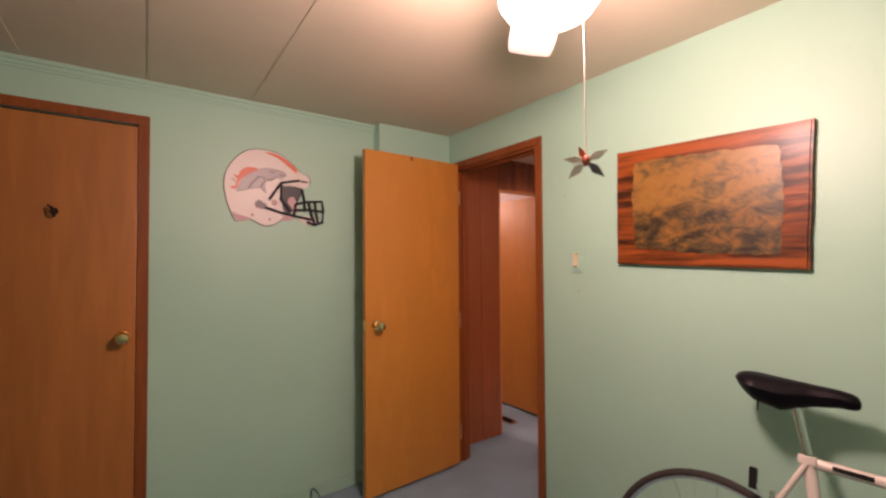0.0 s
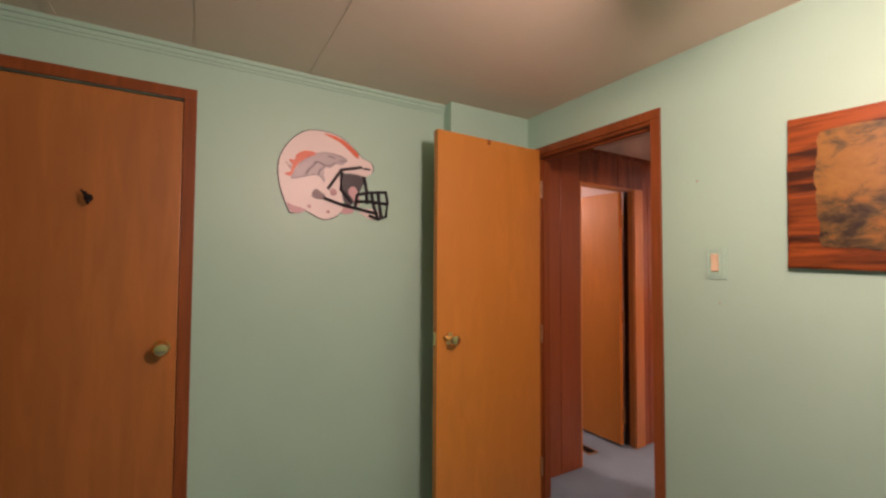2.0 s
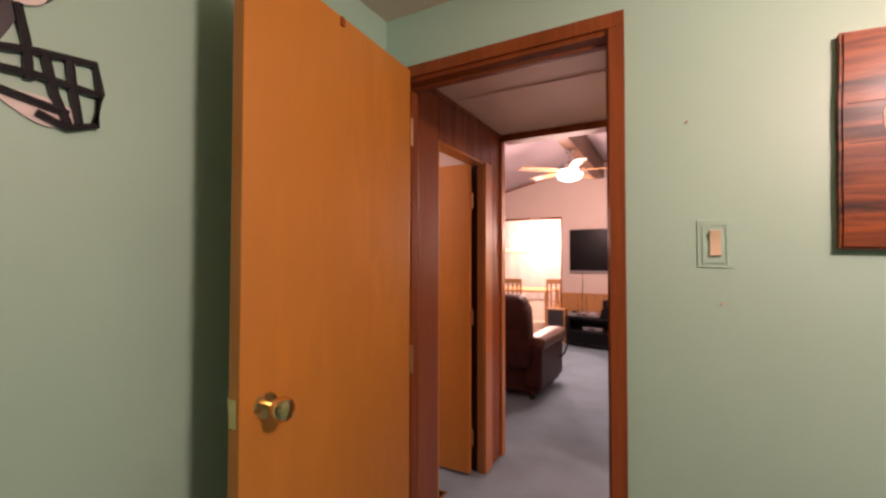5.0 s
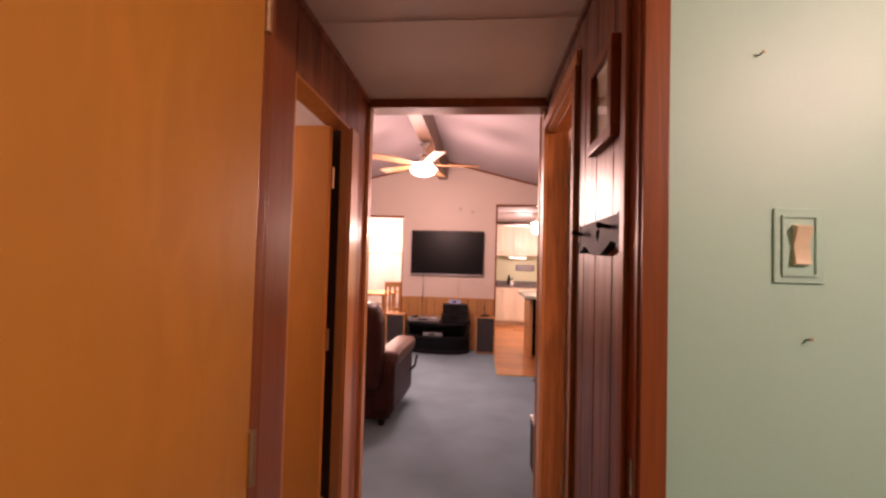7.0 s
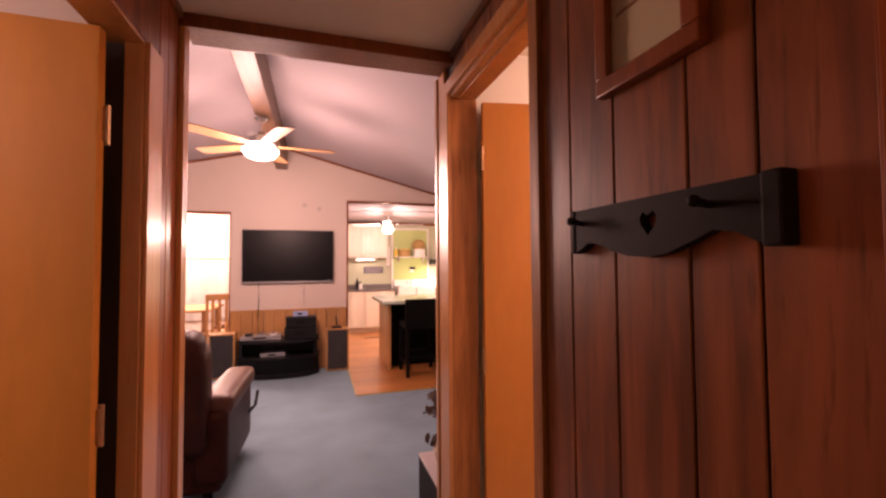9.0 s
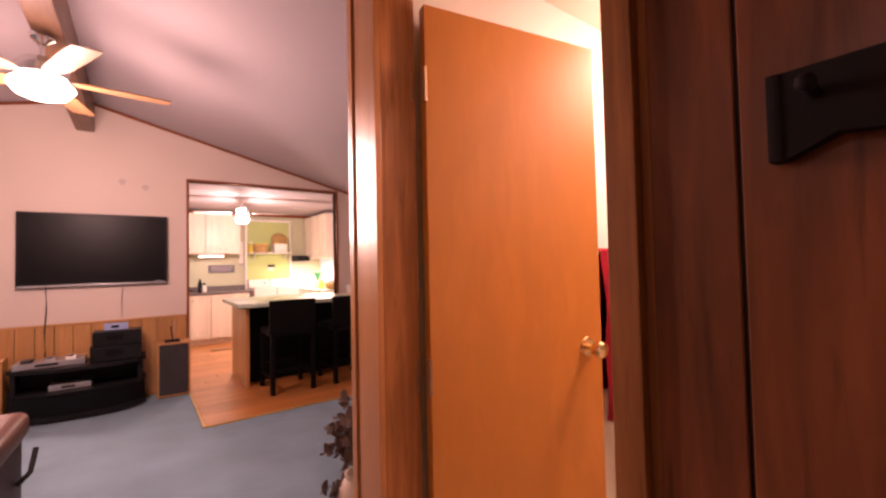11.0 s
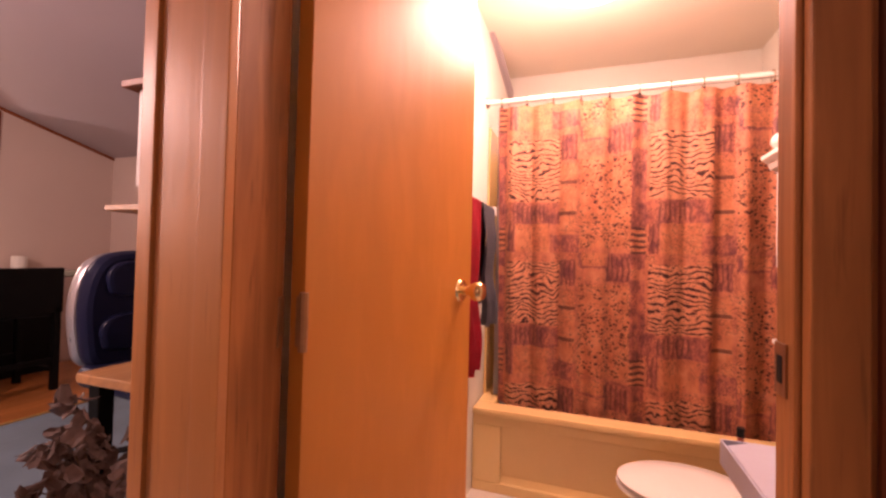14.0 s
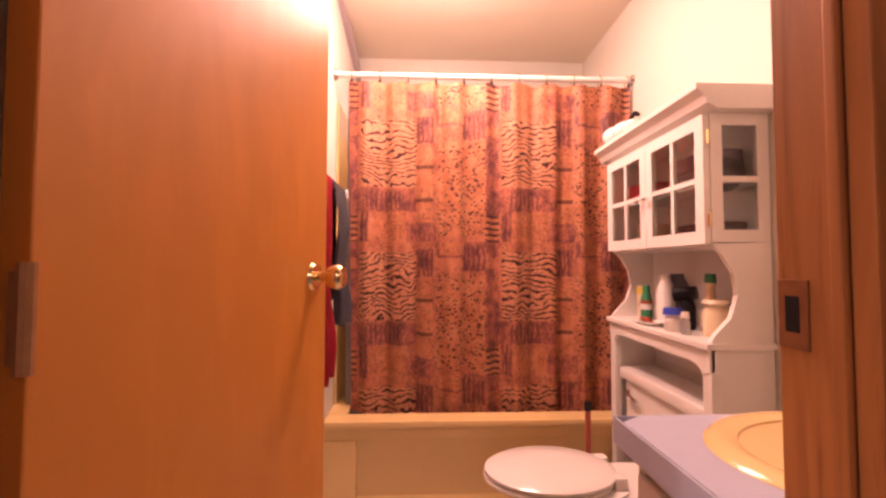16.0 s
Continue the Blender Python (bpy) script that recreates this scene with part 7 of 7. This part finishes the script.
cupboard("wall_cabinet", "narrow pale maple wall cabinet on the east wall", 0.735, XE - 0.002, 9.17, 9.448, 1.335, 2.115, 1, "x")
# lilac base colour stands in for a bluish light falling on this wall
setting("wall_kitchen_east", bx(XE - 0.004, XE, YT + 0.1, KN - 0.031, 0.0, 2.118), paint("bluish_lit_wall", (0.62, 0.60, 0.74), 0.5, 0.04), "kitchen wall with bluish light put into its lilac colour", "wall")
clock = thing("wall_clock", "small dark round clock on the lilac wall", "clock", (XE - 0.004, 9.02, 1.64))
part("case", cyl((XE - 0.005, 9.02, 1.64), (XE - 0.030, 9.02, 1.64), 0.085, n=24), BLUE_P, clock)
part("face", cyl((XE - 0.030, 9.02, 1.64), (XE - 0.032, 9.02, 1.64), 0.070, n=24), GREY_TOWEL, clock)
cupboard("base_cabinet", "pale maple base cabinet on the east wall", 0.46, XE - 0.002, 8.62, 9.70, 0.012, 0.79, 2, "x", 0.0)
ct2 = thing("kitchen_counter", "pale counter along the east wall", "countertop", (0.73, 9.1, 0.79))
part("slab", bx(0.43, XE - 0.002, 8.58, 9.70, 0.791, 0.826, 0.006), COUNTER_GREEN, ct2)
part("upstand", bx(XE - 0.02, XE - 0.002, 8.58, 9.70, 0.827, 0.92, 0.003), COUNTER_GREEN, ct2)
bottle("dish_soap", "yellow dish soap bottle on the counter", 0.62, 9.10, 0.826, 0.045, 0.17, YELLOW, YELLOW, 0.4, 0.03)
jug = thing("utensil_jar", "green leafy jar on the counter", "jar", (0.60, 9.22, 0.826))
part("jar", lathe((0.60, 9.22, 0.826), [(0.04, 0), (0.05, 0.03), (0.05, 0.13), (0.046, 0.132), (0.004, 0.12)], 18), POT, jug)
for i in range(6):
    a = i * 1.05
    part("stalk", tube([(0.60, 9.22, 0.95), (0.60 + 0.05 * math.cos(a), 9.22 + 0.05 * math.sin(a), 1.10)], 0.012, 6, None, False, 0.020), GREEN_P, jug)
bb = thing("bread_basket", "brown woven basket on the counter", "basket", (0.72, 8.85, 0.826))
part("body", lathe((0.72, 8.85, 0.826), [(0.10, 0), (0.13, 0.05), (0.135, 0.11), (0.128, 0.112), (0.004, 0.09)], 20, 1, 1.2), BASKET, bb)
part("cloth", ball((0.72, 8.85, 0.93), 0.10, (1, 1.1, 0.4), None, 14), BLACK_MATT, bb)
nap = thing("paper_towel", "white paper towel roll on the island", "paper towel", (0.28, 7.15, 0.862))
part("roll", cyl((0.28, 7.15, 0.87), (0.28, 7.15, 0.97), 0.05, n=20), WHITE, nap)
part("base", cyl((0.28, 7.15, 0.862), (0.28, 7.15, 0.87), 0.06, n=20), OAK, nap)
cal = thing("wall_calendar", "narrow pale calendar beside the niche", "calendar", (-0.40, KN, 1.3))
part("sheet", bx(-0.43, -0.36, KN - 0.008, KN - 0.001, 1.28, 1.66), WHITE, cal)
part("foot_bar", bx(-0.43, -0.36, KN - 0.010, KN - 0.002, 1.24, 1.28), GREY_PRINT, cal)
kv = thing("floor_register", "dark floor register in the plank floor", "floor vent", (-0.86, 9.15, 0.012))
part("frame", bx(-1.02, -0.72, 9.10, 9.20, 0.0122, 0.016, 0.001), HINGE, kv)
for i in range(8):
    part("slat", bx(-1.00 + i * 0.033, -0.985 + i * 0.033, 9.11, 9.19, 0.016, 0.018), BLACK_MATT, kv)
QX, QY = -0.70, 8.50
kf = thing("ceiling_fan", "pale kitchen ceiling fan with a lit globe", "ceiling fan", (QX, QY, 2.17))
part("canopy", lathe((QX, QY, 0), [(0.07, 2.169), (0.07, 2.14), (0.03, 2.11)], 18), WHITE, kf)
part("motor", lathe((QX, QY, 0), [(0.014, 2.13), (0.014, 2.02), (0.08, 2.0), (0.09, 1.94), (0.05, 1.91)], 20), WHITE, kf)
d = part("globe", lathe((QX, QY, 0), [(0.05, 1.91), (0.085, 1.90), (0.095, 1.87), (0.065, 1.825), (0.004, 1.815)], 20), BULB, kf)
d.visible_shadow = False
blades(kf, QX, QY, 1.955, -12, 4, 0.58, WHITE, 0.055)

# ================= dining room =================
DX, DY = -3.60, 8.25
dl = thing("pendant_light", "lit glass pendant over the dining table", "pendant lamp", (DX, DY, 2.17))
part("canopy", cyl((DX, DY, 2.15), (DX, DY, 2.169), 0.06, n=16), BRASS, dl)
part("cord", cyl((DX, DY, 1.85), (DX, DY, 2.15), 0.005, n=8), BRASS, dl)
d = part("shade", lathe((DX, DY, 0), [(0.04, 1.86), (0.12, 1.83), (0.17, 1.74), (0.165, 1.735), (0.11, 1.81), (0.004, 1.85)], 24), BULB, dl)
d.visible_shadow = False
dc = thing("window_curtain", "white gathered curtain across the dining window", "curtain", (-3.8, 9.05, 0.6))
cb = bmesh.new()
rows = []
for z in (0.45, 1.30, 2.08):
    rows.append([cb.verts.new((-5.2 + 3.0 * i / 150, 9.07 + 0.006 * math.sin(i * 0.55), z)) for i in range(151)])
for a, b in zip(rows, rows[1:]):
    for i in range(150):
        cb.faces.new((a[i], a[i + 1], b[i + 1], b[i]))
bmesh.ops.solidify(cb, geom=cb.faces[:], thickness=0.002)
part("panel", cb, WHITE, dc)
part("valance", bx(-5.22, -2.18, 9.02, 9.045, 1.42, 1.50, 0.005), PLASTIC_CREAM, dc)
table = thing("dining_table", "honey oak dining table", "table", (-3.75, 8.15, 0.006))
part("tabletop", bx(-4.45, -3.15, 7.75, 8.65, 0.70, 0.73, 0.006), OAK_X, table)
for x in (-4.38, -3.22):
    for y in (7.82, 8.58):
        part("leg", bx(x - 0.03, x + 0.03, y - 0.03, y + 0.03, 0.006, 0.70, 0.004), OAK, table)
ch = thing("dining_chair", "honey oak dining chair with a slatted back", "chair", (-3.02, 7.75, 0.006), 20, "dining chairs", own=True)
part("seat", bx(-0.20, 0.20, -0.20, 0.20, 0.42, 0.45, 0.008), OAK_X, ch)
for x in (-0.18, 0.18):
    part("leg", bx(x - 0.016, x + 0.016, 0.16, 0.19, 0, 0.42, 0.003), OAK, ch)
    part("leg", bx(x - 0.016, x + 0.016, -0.19, -0.16, 0, 0.92, 0.003), OAK, ch)
part("top_rail", bx(-0.20, 0.20, -0.195, -0.165, 0.86, 0.94, 0.010), OAK_X, ch)
for i in range(4):
    part("slat", bx(-0.135 + i * 0.078, -0.10 + i * 0.078, -0.185, -0.172, 0.45, 0.86), OAK, ch)
for x, y, a in ((-3.72, 7.55, 0), (-4.25, 7.55, -6), (-2.95, 8.35, 75)):
    copy_thing(ch, pose(x * K, y * K, 0.006 * K, 0, 0, a))

# ---- plank floor of the kitchen, board by board ----
floor_k = setting("floor_kitchen", bx(KL, XE - 0.002, 5.962, KN - 0.002, 0.0, 0.006), GROOVE, "orange laminate plank floor of the kitchen", "floor")
rnd = random.Random(3)
y = 5.962
while y < KN - 0.02:
    x = KL - rnd.uniform(0.0, 0.9)
    while x < XE - 0.003:
        a, b = max(x, KL), min(x + 1.05, XE - 0.003)
        if b - a > 0.02:
            part("plank", bx(a + 0.0008, b - 0.0008, y + 0.0008, min(y + 0.128, KN - 0.003), 0.006, 0.012, 0.0008, seg=1), LAMINATE, floor_k, flat=True)
        x += 1.05
    y += 0.129
